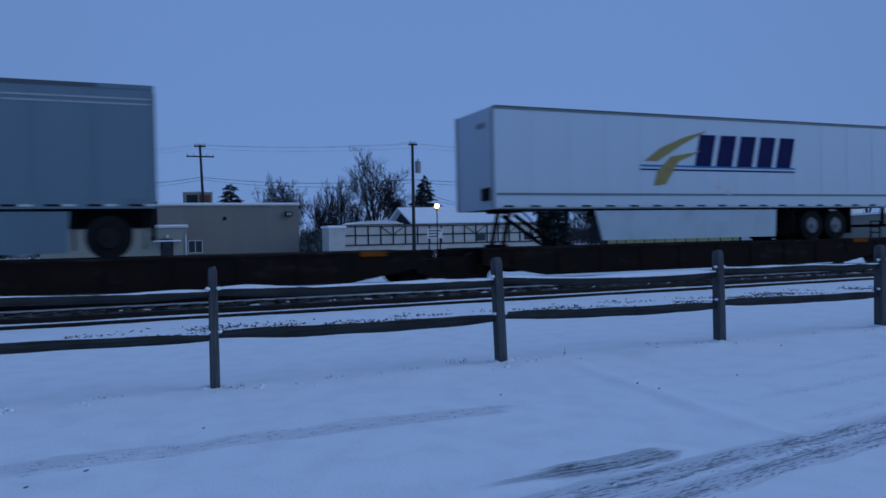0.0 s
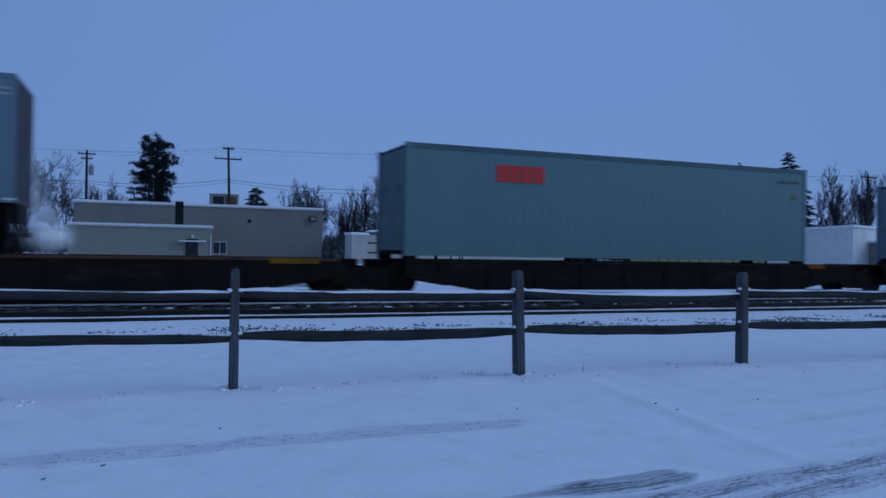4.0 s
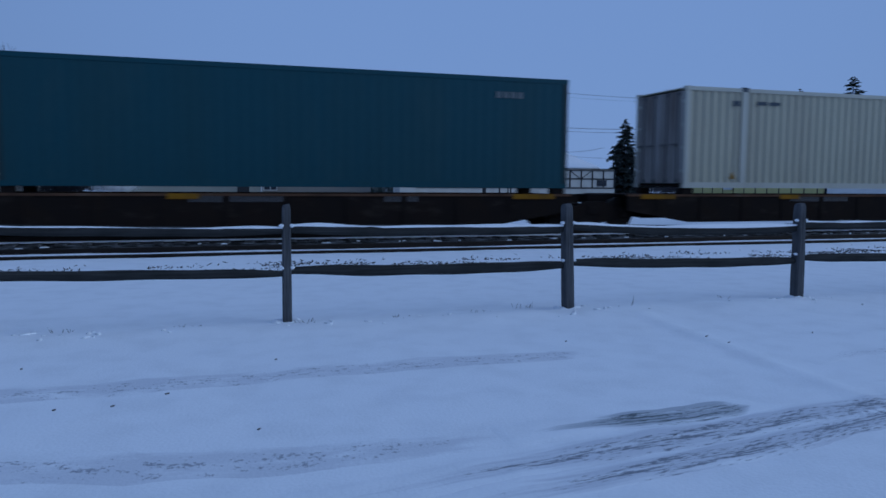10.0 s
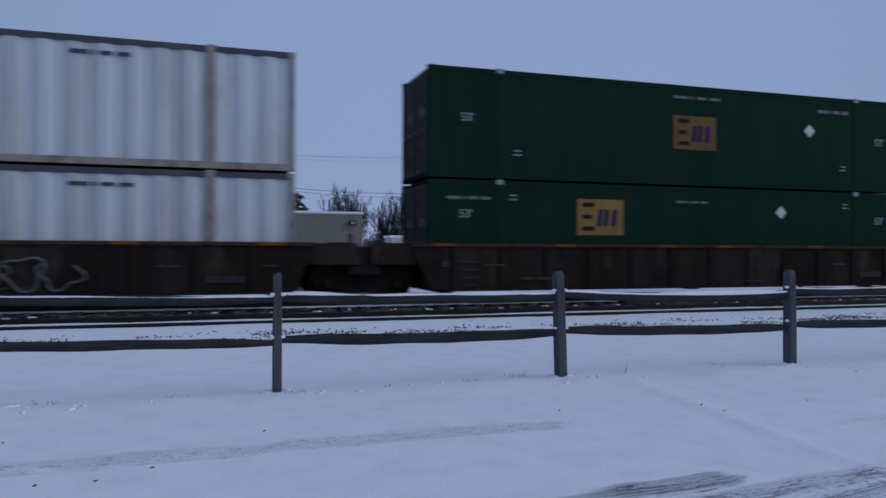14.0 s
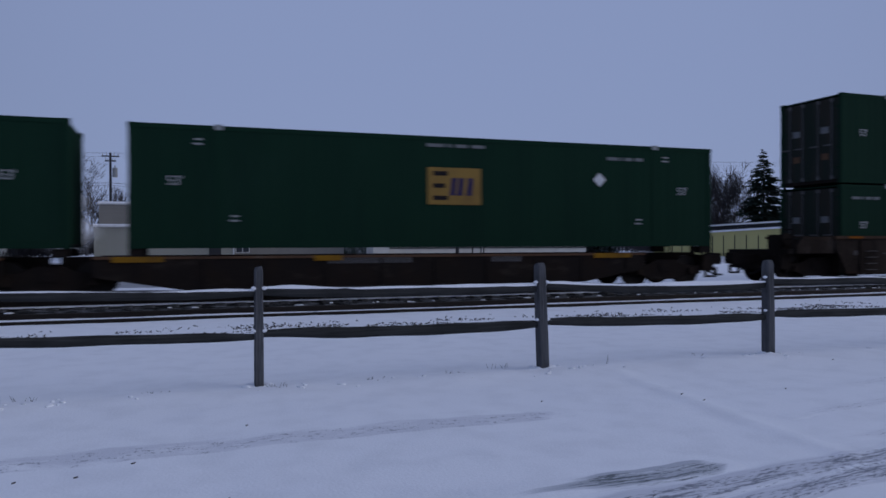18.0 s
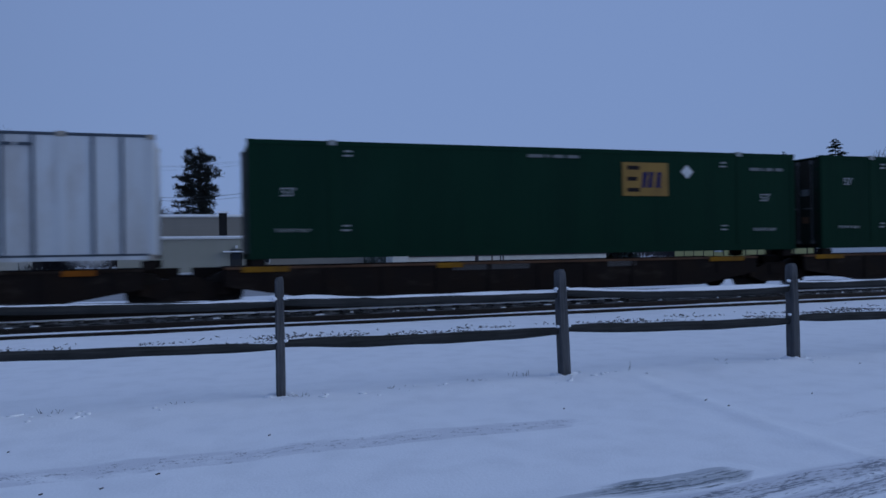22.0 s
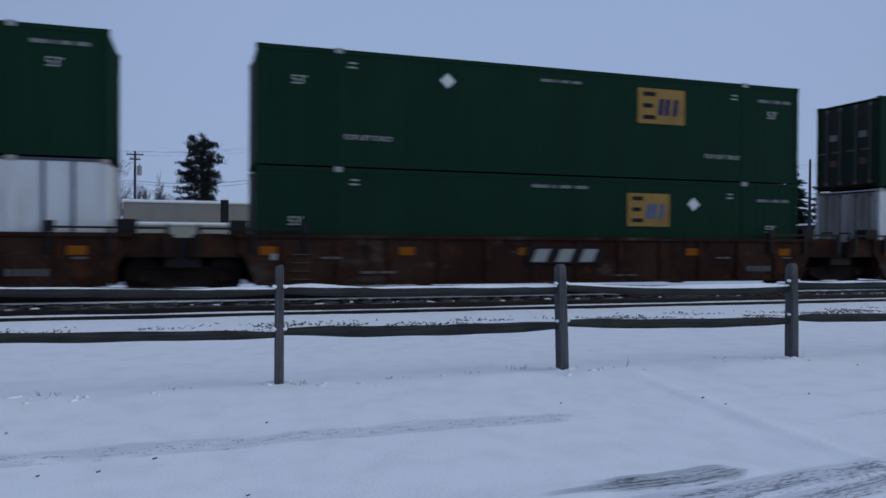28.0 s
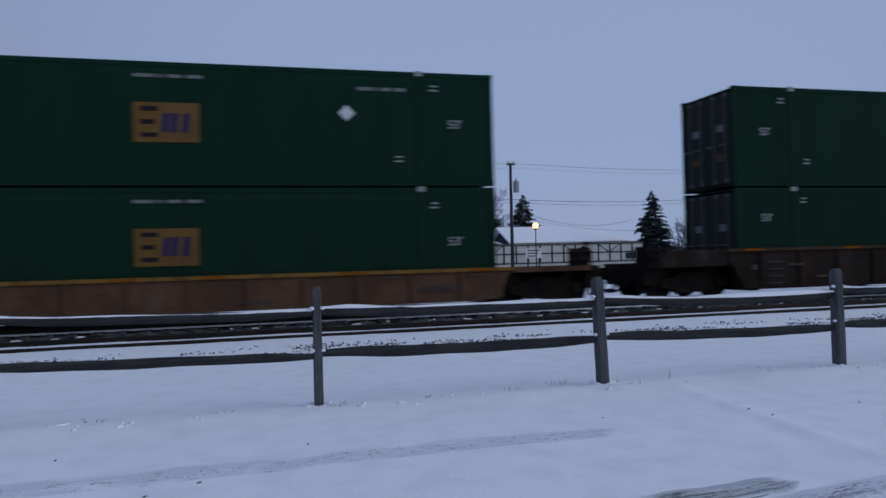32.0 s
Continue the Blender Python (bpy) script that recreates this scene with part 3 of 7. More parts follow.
def build_lot():
    """A wheel-worn yard of grey slush in front of the annex."""
    xs, ys = [-17 + 0.8 * i for i in range(31)], [27 + 1.0 * i for i in range(41)]
    verts = [(x + 0.5 * noise.noise((y * 0.4, x, 2)), y + 0.6 * noise.noise((x * 0.5, y, 7)), ground_z(x, y) + (0.012 if 0 < i < 30 and 0 < j < 40 else -0.03)) for j, y in enumerate(ys) for i, x in enumerate(xs)]
    faces = [(j * 31 + i, j * 31 + i + 1, j * 31 + i + 32, j * 31 + i + 31) for j in range(40) for i in range(30)]
    me = bpy.data.meshes.new("slushy_lot")
    me.from_pydata(verts, [], faces)
    me.polygons.foreach_set("use_smooth", [True] * len(me.polygons))
    me.materials.append(snow_mat("slush", (0.30, 0.31, 0.33), (0.17, 0.175, 0.18), 0.2, 0.25))
    tagged(new("slushy_lot", me), "yard of grey driven slush before the annex", "yard", kind="structure")


build_lot()


def log(bm, p, q, w, h, seed, sag=0.0, n=18, sides=8):
    """A split rail: a rough bar from p to q, thinned at its ends."""
    rings = []
    for i in range(n + 1):
        u = i / n
        c = Vector(p).lerp(Vector(q), u)
        c.z += -sag * 4 * u * (1 - u) + 0.018 * noise.noise((u * 4, seed, 0))
        thin = 0.62 + 0.38 * min(1, 7 * u, 7 * (1 - u))
        ring = []
        for k in range(sides):
            a = k * math.tau / sides + 0.4
            r = 1 + 0.22 * noise.noise((math.cos(a) * 1.3 + seed, math.sin(a) * 1.3, u * 5))
            ring.append(bm.verts.new((c.x, c.y + math.cos(a) * w * r * thin, c.z + math.sin(a) * h * r * thin)))
        rings.append(ring)
    for a, b in zip(rings, rings[1:]):
        for k in range(sides):
            bm.faces.new((a[k], a[(k + 1) % sides], b[(k + 1) % sides], b[k]))
    bm.faces.new(rings[0][::-1]), bm.faces.new(rings[-1])


def snow_cap(bm, p, q, w, h, seed, sag, thick, n=28):
    """Snow lying on a rail, thicker here and there."""
    top, low = [], []
    for i in range(n + 1):
        u = i / n
        c = Vector(p).lerp(Vector(q), u)
        c.z += -sag * 4 * u * (1 - u) + 0.018 * noise.noise((u * 4, seed, 0)) + h * 0.70
        t = max(0.002, thick * (0.55 + 0.9 * noise.noise((u * 5, seed + 9, 0)))) * min(1, 10 * u, 10 * (1 - u))
        low.append([bm.verts.new((c.x, c.y + s * w * 0.78, c.z - 0.012)) for s in (-1, 0, 1)])
        top.append([bm.verts.new((c.x, c.y + s * w * 0.62, c.z + t * (1 if s else 1.25))) for s in (-1, 0, 1)])
    for i in range(n):
        for k in range(2):
            bm.faces.new((top[i][k], top[i][k + 1], top[i + 1][k + 1], top[i + 1][k]))
        bm.faces.new((low[i][0], top[i][0], top[i + 1][0], low[i + 1][0]))
        bm.faces.new((top[i][2], low[i][2], low[i + 1][2], top[i + 1][2]))


def build_fence():
    fence = thing("fence", (0, FENCE_Y, 0), "weathered grey split-rail fence with snow on its rails", "fence", kind="")
    posts = [-8.2, -5.25, -2.24, 0.75, 3.727, 6.76, 9.62, 12.6, 15.6]
    for i, x in enumerate(posts):
        bm = bmesh.new()
        lean = (-0.02, 0.0, -0.02, 0.0, -0.035, -0.01, 0.0, 0.02, 0.0)[i]
        wide = (0.05, 0.05, 0.05, 0.042, 0.056, 0.058, 0.06, 0.055, 0.055)[i]
        rings = []
        for k, (z, s) in enumerate(((-0.25, 1.05), (0.0, 1.0), (0.3, 1.0), (0.6, 0.97), (0.85, 0.95), (1.0, 0.93), (1.105, 0.90), (1.135, 0.66))):
            r = wide * s
            rings.append([bm.verts.new((lean * z + cx * r + 0.006 * noise.noise((i, k, cx)), cy * r * 1.1, z + (0.01 if cx > 0 else 0) * (k > 6))) for cx, cy in
                          ((-0.75, -1), (0.75, -1), (1, -0.7), (1, 0.7), (0.75, 1), (-0.75, 1), (-1, 0.7), (-1, -0.7))])
        for a, b in zip(rings, rings[1:]):
            for k in range(8):
                bm.faces.new((a[k], a[(k + 1) % 8], b[(k + 1) % 8], b[k]))
        bm.faces.new(rings[-1])
        post = part("post", bm, OLD_WOOD, fence, "", (x, 0, 0))
        for z, s in ((0.93, 1), (0.53, 0.9)):
            for side in (-1, 1):
                bm = bmesh.new()
                bmesh.ops.create_icosphere(bm, subdivisions=1, radius=0.028 * s, matrix=Matrix.Translation((side * wide * 1.15 + lean * z, -0.03, z + 0.01)) @ Matrix.Diagonal((1.1, 1, 0.7, 1)))
                part("snow_clump", bm, SNOW, post, "snow caught at the rail joints")
        bm = bmesh.new()
        bmesh.ops.create_icosphere(bm, subdivisions=3, radius=0.16, matrix=Matrix.Translation((0, 0, ground_z(x, FENCE_Y) - 0.02)) @ Matrix.Diagonal((1.1, 0.9, 0.30, 1)))
        for v in bm.verts:
            v.co += v.normal * 0.03 * noise.noise((v.co.x * 14 + x, v.co.y * 14, v.co.z * 20))
        part("snow_mound", bm, SNOW, post, "snow drifted round the foot of the post")
    for i, (a, b) in enumerate(zip(posts, posts[1:])):
        sag = (0, 0, 0.0, 0.01, 0.035, 0.0, 0, 0)[i]
        for z0, z1, h, thick in ((0.90, 0.885, 0.056, 0.016), (0.51, 0.49, 0.054, 0.006)):
            rise = 0.045 if i == 2 else 0.0
            h *= 0.85 if i == 2 else 1.0
            p, q = (a - 0.03, 0, z0 + rise - 0.012 * (i > 4)), (b + 0.03, 0, z1 - 0.03 * (i > 3))
            bm = bmesh.new()
            log(bm, p, q, 0.04, h, i * 3.1 + z0 * 7, sag if z0 > 0.7 else 0.015)
            rail = part("rail", bm, RAIL_WOOD, fence)
            if z0 < 0.7:
                continue
            bm = bmesh.new()
            snow_cap(bm, p, q, 0.04, h, i * 3.1 + z0 * 7, sag if z0 > 0.7 else 0.015, thick * (1.9 if i == 4 else 1))
            part("snow_cap", bm, SNOW, rail, "thin line of snow lying on the rail")
    return fence


build_fence()


def build_fence_clods():
    """Lumps of ploughed snow along the foot of the fence."""
    bm = bmesh.new()
    for i in range(110):
        x, y = random.uniform(-8, 15), FENCE_Y - 0.22 + random.gauss(0, 0.13)
        r = random.uniform(0.010, 0.032)
        bmesh.ops.create_icosphere(bm, subdivisions=1, radius=r, matrix=Matrix.Translation((x, y, ground_z(x, y) + r * 0.02)) @ Matrix.Rotation(random.uniform(0, 6), 4, "Z") @ Matrix.Diagonal((random.uniform(1, 2.4), 1.1, 0.5, 1)))
    for v in bm.verts:
        v.co += v.normal * 0.008 * noise.noise(v.co * 30)
    for f in bm.faces:
        f.smooth = True
    me = bpy.data.meshes.new("fence_snow_clods")
    bm.to_mesh(me)
    bm.free()
    me.materials.append(SNOW)
    tagged(new("fence_snow_clods", me), "small lumps of snow along the foot of the fence", "snow", kind="stuff")


build_fence_clods()

# ---- the train: containers, trailers and the cars that carry them ----
SIDE = 1.3
RIDERS = []


def travel(t):
    """How far the train has gone along the track at t seconds."""
    q = (t - 16) / 16
    return 13.4147 * (t - 16) + 5.12 * q * q - 0.484 * (q ** 3 - q)


def rider(name, x, z, label, category, group=""):
    """A thing that rides with the train; x is its place on the train."""
    ob = thing(name, (x, TRAIN_TRACK, z), label, category, group)
    RIDERS.append((ob, x, z))
    return ob


def corrugated(bm, length, height, y, out, pitch=0.28, depth=0.034, z0=0.0):
    """A pressed steel side: upright trapeze waves from x 0 to length; out is -1 or 1, the way that it faces."""
    n = max(2, round(length / pitch))
    p = length / n
    pts = []
    for i in range(n):
        pts += [(i * p, 0), (i * p + p * 0.3, 0), (i * p + p * 0.5, depth), (i * p + p * 0.8, depth)]
    pts.append((length, 0))
    lo = [bm.verts.new((x, y - out * d, z0)) for x, d in pts]
    hi = [bm.verts.new((x, y - out * d, z0 + height)) for x, d in pts]
    for i in range(len(pts) - 1):
        bm.faces.new((lo[i], lo[i + 1], hi[i + 1], hi[i]))


def logo_panel(root, x, z, w, h, y, faded, dull=False):
    """A yellow panel with a dark block and two violet ones."""
    p = slab("logo_panel", x - w / 2, x + w / 2, y - 0.006, y, z - h / 2, z + h / 2, DULL_OCHRE if dull else YELLOW, root, "ochre logo panel")
    for k, f in enumerate((0.12, 0.45, 0.78)):
        slab("logo_bar", 0.10 * w, (0.37 if k != 1 else 0.32) * w, -0.004, 0, f * h, (f + 0.12) * h, DARKMARK, p)
    ink = FADED_BLUE if faded else PURPLE
    me = mesh_of(("mark", round(w, 1), round(h, 1), faded), lambda bm: prism(bm, [(0.42 * w, 0.25 * h), (0.52 * w, 0.25 * h), (0.56 * w, 0.72 * h), (0.46 * w, 0.72 * h)], -0.004, 0), ink)
    for k in (0, 0.135, 0.31):
        piece("logo_bar", me, p, "", (k * w, 0, 0))


def bars(root, x, z, w, h, y, material, name="marking"):
    """Unreadable lettering: a bar for each word, or for each sign where they are large."""
    if h >= 0.18 and w > 2 * h:
        n = max(2, round(w / (h * 0.9)))
        cuts = [(k / n, (k + 0.6) / n) for k in range(n)]
    elif w > 0.9:
        cuts = ((0.0, 0.31), (0.36, 0.42), (0.49, 0.70), (0.77, 1.0))
    else:
        cuts = ((0.0, 0.44), (0.54, 1.0))
    material = INK_DIM if material is GREYED else material
    hh = h * (0.8 if h >= 0.18 else 0.6)
    for a, b in cuts:
        slab(name, x - w / 2 + a * w, x - w / 2 + b * w, y - 0.004, y, z - hh / 2, z + hh / 2, material, root)


def markings(root, marks, z0, y, ink, faded=False):
    for kind, x, z, *size in marks:
        z -= z0
        if kind in ("logo", "dull_logo"):
            logo_panel(root, x, z, *size, y, faded, ink is GREY_RIB or kind == "dull_logo")
        elif kind in ("53", "45"):
            letters(kind + ("'" if kind == "53" else ""), 0.31 if kind == "53" else 0.66, PALE if ink is GREYED else ink, root, x, z, y, "size_number")
        elif kind == "toplift":
            letters("TOP LIFT ONLY", size[0] * 0.135, PALE if ink is GREYED else ink, root, x, z, y, "lifting_note")
        elif kind == "dia":
            tone = WHITE if ink is GREYED else PLACARD_GREY
            me = mesh_of(("placard", tone.name), lambda bm: prism(bm, [(-0.2, 0), (0, -0.2), (0.2, 0), (0, 0.2)], -0.006, 0), tone)
            piece("placard", me, root, "diamond-shaped placard", (x, y, z))
        elif kind == "sq":
            slab("marking", x - 0.11, x + 0.11, y - 0.004, y, z - 0.09, z - 0.045, ink, root)
            slab("marking", x - 0.08, x + 0.11, y - 0.004, y, z + 0.02, z + 0.065, ink, root)
        elif kind == "warn":
            me = mesh_of("warn", lambda bm: prism(bm, [(-0.11, -0.1), (0.11, -0.1), (0, 0.1)], -0.006, 0), YELLOW)
            piece("warning_sign", me, root, "yellow warning triangle", (x, y, z))
        elif kind == "bar":
            bars(root, x, z, *size, y, ink)


def container(x, z, marks, label, length=16.15, height=2.896, body=GREEN, frame_paint=None, top_paint=None, ink=GREYED, ribs=False, faded=False, pitch=0.28, depth=0.004, posts=True, group="", post_paint=None):
    """A shipping container, its doors at the rear end, which is its low x."""
    fp = frame_paint or body
    pp = post_paint or (body if ribs else fp)
    root = rider("shipping_container", x, z, label, "container", group)
    key = (length, body.name)
    rail_h = 0.09 if ribs else 0.16
    for y, out in ((-SIDE, -1), (SIDE, 1)):
        yy = y - out * 0.012
        if ribs:
            me = mesh_of(("ribside", length, height, out, body.name), lambda bm: box(bm, 0.1, length - 0.1, min(yy, yy - out * 0.02), max(yy, yy - out * 0.02), rail_h, height - 0.06), body)
        else:
            me = mesh_of(("side", length, height, out, pitch, body.name), lambda bm: corrugated(bm, length - 0.2, height - rail_h - 0.1, yy, out, pitch, depth, rail_h), body)
        piece("side_panel", me, root, "", None if ribs else (0.1, 0, 0))
        a, b = (y, y + 0.07) if out < 0 else (y - 0.07, y)
        slab("top_rail", 0.1, length - 0.1, a, b, height - (0.07 if ribs else 0.14 if top_paint else 0.11), height, top_paint or fp, root)
        slab("bottom_rail", 0.1, length - 0.1, a, b, 0.0, rail_h, body if ribs else fp, root)
        for px in (0, length - 0.13):
            slab("corner_post", px, px + 0.13, a - (0.002 if out < 0 else 0.03), b + (0.03 if out < 0 else 0.002), 0, height, pp, root)
        if posts and length > 14:
            for px in ((length - 12.19) / 2 - 0.09, length - (length - 12.19) / 2 - 0.09):
                slab("lifting_post", px, px + 0.2, a - (0.003 if out < 0 else 0), b + (0.003 if out > 0 else 0), rail_h, height + 0.012, pp, root)
                slab("lifting_casting", px, px + 0.2, a - (0.006 if out < 0 else 0), b + (0.006 if out > 0 else 0), height - 0.10, height + 0.03, GREYED if body is GREEN else GREY_RIB if body is BEIGE else fp, root)
        for px in (-0.01, length - 0.165):
            for pz in (-0.005, height - 0.115):
                slab("corner_casting", px, px + 0.175, a - (0.008 if out < 0 else 0.08), b + (0.08 if out < 0 else 0.008), pz, pz + 0.12, fp, root)
    slab("roof", 0.06, length - 0.06, -SIDE + 0.05, SIDE - 0.05, height - 0.05, height - 0.015, body, root)
    slab("floor", 0.06, length - 0.06, -SIDE + 0.05, SIDE - 0.05, 0.03, 0.15, CAR_DARK, root)
    if ribs:
        for k in range(25):
            if k in (2, 22):
                continue
            px = 0.79 + 0.61 * k
            slab("rib", px - 0.032, px + 0.032, -SIDE - 0.018, -SIDE + 0.012, rail_h, height - 0.07, GREY_RIB, root)
        slab("lower_band", 0.14, length - 0.14, -SIDE - 0.004, -SIDE + 0.01, rail_h, rail_h + 0.05, GREY_RIB, root)
    me = mesh_of(("front", height, body.name), lambda bm: corrugated(bm, 2 * SIDE - 0.2, height - 0.2, 0, 1, 0.24, 0.04, 0.1), body)
    fw = piece("front_wall", me, root, "", (length - 0.03, -SIDE + 0.1, 0))
    fw.rotation_euler[2] = radians(90)
    for s in (-1, 1):
        y0, y1 = (-SIDE + 0.1, -0.008) if s < 0 else (0.008, SIDE - 0.1)
        door = slab("door", 0.035, 0.085, y0, y1, 0.13, height - 0.11, DOOR_DIRTY if body in (WHITE_BOX, BEIGE) else GREEN_DOOR if body is GREEN else body, root)
        w = y1 - y0
        hd = height - 0.24
        for f in (0.25, 0.72):
            me = mesh_of(("lockbar", round(hd, 2), body in (GREEN, NAVY, TEAL, WHITE_BOX, BEIGE)), lambda bm: [tube(bm, (-0.03, 0, 0), (-0.03, 0, hd), 0.018, n=6), box(bm, -0.05, 0, -0.05, 0.05, 0.02, 0.12), box(bm, -0.05, 0, -0.05, 0.05, hd - 0.12, hd - 0.02), box(bm, -0.06, -0.03, -0.02, 0.32, hd * 0.42, hd * 0.42 + 0.035)], FADED if body in (GREEN, NAVY, TEAL, WHITE_BOX, BEIGE) else GREYED)
            piece("locking_bar", me, door, "galvanised locking bar", (0, w * f, 0))
        for k in range(4):
            hz = hd * (0.12 + 0.25 * k)
            slab("hinge", -0.03, 0.0, (0.0 if s < 0 else w - 0.12), (0.12 if s < 0 else w), hz, hz + 0.09, fp, door)
        if body is NAVY and s > 0:
            slab("door_label", -0.006, 0.0, w * 0.42, w * 0.64, hd * 0.70, hd * 0.80, WHITE, door, "white size plate on the door")
        if body in (NAVY, WHITE_BOX, BEIGE):
            continue
        slab("door_label", -0.006, 0.0, w * 0.38, w * 0.64, hd * 0.58, hd * 0.66, INK_DIM, door)
        slab("door_label", -0.006, 0.0, w * 0.38, w * 0.62, hd * 0.25, hd * 0.33, CAR_TAN if body is GREEN else GREYED, door)
    markings(root, marks, z, -SIDE - (0.021 if ribs else 0.006), ink, faded)
    return root


def wheel_pair(root, x, z, y, r=0.5, rim=ALU):
    """A dual road wheel seen from outside: tyre, rim and hub."""
    t = mesh_of(("tyre", r), lambda bm: [disc(bm, 0, 0, 0, 0.26, r, 28), disc(bm, 0, 0, 0.30, 0.56, r, 28), disc(bm, 0, 0, 0.02, 0.5, r * 0.8, 20)], RUBBER)
    ty = piece("tyre", t, root, "black truck tyre", (x, y, z))
    piece("rim", mesh_of(("rim", r, rim.name), lambda bm: [disc(bm, 0, 0, -0.006, 0.03, r * 0.50, 24), tube(bm, (0, -0.04, 0), (0, 0.03, 0), r * 0.53, r * 0.57, 28, False), disc(bm, 0, 0, -0.06, 0.03, r * 0.16, 12)] + [disc(bm, math.cos(k) * r * 0.34, math.sin(k) * r * 0.34, -0.02, 0.02, 0.035, 6) for k in [i * math.tau / 8 for i in range(8)]], rim), ty, "steel wheel rim")


def trailer(x, label, length, body, wheels, nose_right=False, skirt=None, z=2.16, height=2.85, rim=RIM_GREY, group=""):
    """A road semi-trailer riding on the train: box, rails, axles, landing gear, skirt."""
    root = rider("semi_trailer", x, 0, label, "trailer", group)
    top = z + height
    n = round(length / 1.22)
    for y, out in ((-SIDE, -1), (SIDE, 1)):
        a, b = (y, y + 0.03) if out < 0 else (y - 0.03, y)
        for k in range(n):
            w = length / n
            slab("side_panel", k * w + 0.003, (k + 1) * w - 0.003, a, b, z + 0.22, top - 0.1, body, root)
        for k in range(1, n):
            px = length * k / n
            slab("panel_seam", px - 0.025, px + 0.025, a - (0.006 if out < 0 else 0), b + (0.006 if out > 0 else 0), z + 0.22, top - 0.1, body, root)
        slab("top_rail", 0, length, a - (0.012 if out < 0 else 0.03), b + (0.03 if out < 0 else 0.012), top - 0.1, top, TRIM_GREY if body is TRAILER_WHITE else body, root, "metal top rail")
        rail = slab("bottom_rail", 0, length, a - (0.012 if out < 0 else 0.04), b + (0.04 if out < 0 else 0.012), z, z + 0.22, body, root)
        if out < 0:
            m = round(length / 0.85)
            for k in range(m):
                px = (k + 0.3) * length / m
                slab("marker_strip", px, px + 0.32, -0.006, 0.0, 0.05, 0.10, DARKMARK, rail)
                slab("marker_strip", px + 0.34, px + 0.62, -0.006, 0.0, 0.05, 0.10, WHITE, rail)
            if body is TRAILER_WHITE:
                slab("side_trim", 0.05, length - 0.05, a - 0.010, a, z + 0.38, z + 0.45, TRIM_GREY, root, "grey-green trim line")
                slab("side_trim", 0.05, length - 0.05, a - 0.018, a - 0.012, z + 0.0, z + 0.035, TRIM_GREY, root, "grey-green lower edge")
                slab("side_trim", 0.05, length - 0.05, a - 0.018, a - 0.012, top - 0.035, top - 0.005, RAIL_SLATE, root, "dark upper edge")
                e0 = 0.0 if nose_right else length - 0.1
                slab("rear_frame", e0, e0 + 0.1, a - 0.016, a - 0.0125, z, top, RAIL_SLATE, root, "dark rear door frame")
            for f0, f1 in ((0.12, 0.34), (0.62, 0.86)) if body is TRAILER_GREY else ():
                slab("rail_patch", length * f0, length * f1, a - 0.018, a - 0.012, top - 0.09, top - 0.01, FADED, root, "dark worn stretch of top rail")
            if body is TRAILER_GREY:
                slab("corner_trim", 0 if not nose_right else length - 0.09, 0.09 if not nose_right else length, a - 0.014, a - 0.001, z + 0.22, top - 0.1, RAIL_SLATE, root, "dark corner trim at the nose")
                slab("repair_panel", length * 0.58, length * 0.585 + 0.3, a - 0.009, a - 0.003, z + 0.25, top - 0.12, PANEL_DARK, root, "slightly darker repaired strip")
                for zz in (0.34, 0.46):
                    slab("pinstripe", 0.12, length - 0.1, a - 0.008, a, top - zz, top - zz + 0.04, PALE, root, "thin pale stripe along the side")
    slab("roof", 0.02, length - 0.02, -SIDE + 0.03, SIDE - 0.03, top - 0.04, top - 0.01, ALU, root)
    slab("floor", 0.02, length - 0.02, -SIDE + 0.04, SIDE - 0.04, z + 0.02, z + 0.16, CAR_DARK, root)
    ends = (("nose", length - 0.05, length + 0.0), ("rear_door", -0.0, 0.05)) if nose_right else (("nose", -0.0, 0.05), ("rear_door", length - 0.05, length))
    for nm, a, b in ends:
        e = slab(nm, a, b, -SIDE + 0.03, SIDE - 0.03, z, top - 0.02, RAIL_SLATE if nm == "rear_door" and body is TRAILER_GREY else body, root)
        if nm == "nose":
            for s in (0, 2 * SIDE - 0.06 - 0.16):
                slab("nose_corner", -0.02, 0.0, s, s + 0.16, 0, height - 0.02, ALU if body is TRAILER_WHITE else TRAILER_GREY, e, "metal corner post")
            slab("electric_box", -0.08, 0, 0.4, 0.7, 0.25, 0.6, BLACK, e, "dark hose and plug box")
            slab("nose_plate", -0.006, 0, 0.5, 1.1, height - 0.55, height - 0.4, GREYED if body is TRAILER_WHITE else DARKMARK, e)
            slab("nose_plate", -0.006, 0, 0.25, 0.6, 0.25, 0.62, DARKMARK, e)
        else:
            for yy in (0.35, 0.95, 1.6, 2.2):
                slab("door_bar", 0.05 if not nose_right else -0.03, 0.08 if not nose_right else 0, yy, yy + 0.04, 0.1, height - 0.1, RIM_GREY if body is TRAILER_WHITE else FADED, e)
    # running gear
    for wx in wheels:
        for yy in (-SIDE + 0.06, SIDE - 0.62):
            wheel_pair(root, wx, 1.54, yy, 0.5, rim)
        bm = bmesh.new()
        tube(bm, (wx, -1.1, 1.54), (wx, 1.1, 1.54), 0.075, n=8)
        box(bm, wx - 0.5, wx + 0.5, -0.55, -0.43, 1.6, z + 0.03), box(bm, wx - 0.5, wx + 0.5, 0.43, 0.55, 1.6, z + 0.03)
        part("axle", bm, BLACK, root)
    c = sum(wheels) / len(wheels)
    d = -1 if nose_right else 1
    slab("slider_frame", min(c - d * 1.5, c + d * 0.9), max(c - d * 1.5, c + d * 0.9), -0.62, 0.62, z - 0.42, z + 0.01, BLACK, root, "dark frame of the axle slider")
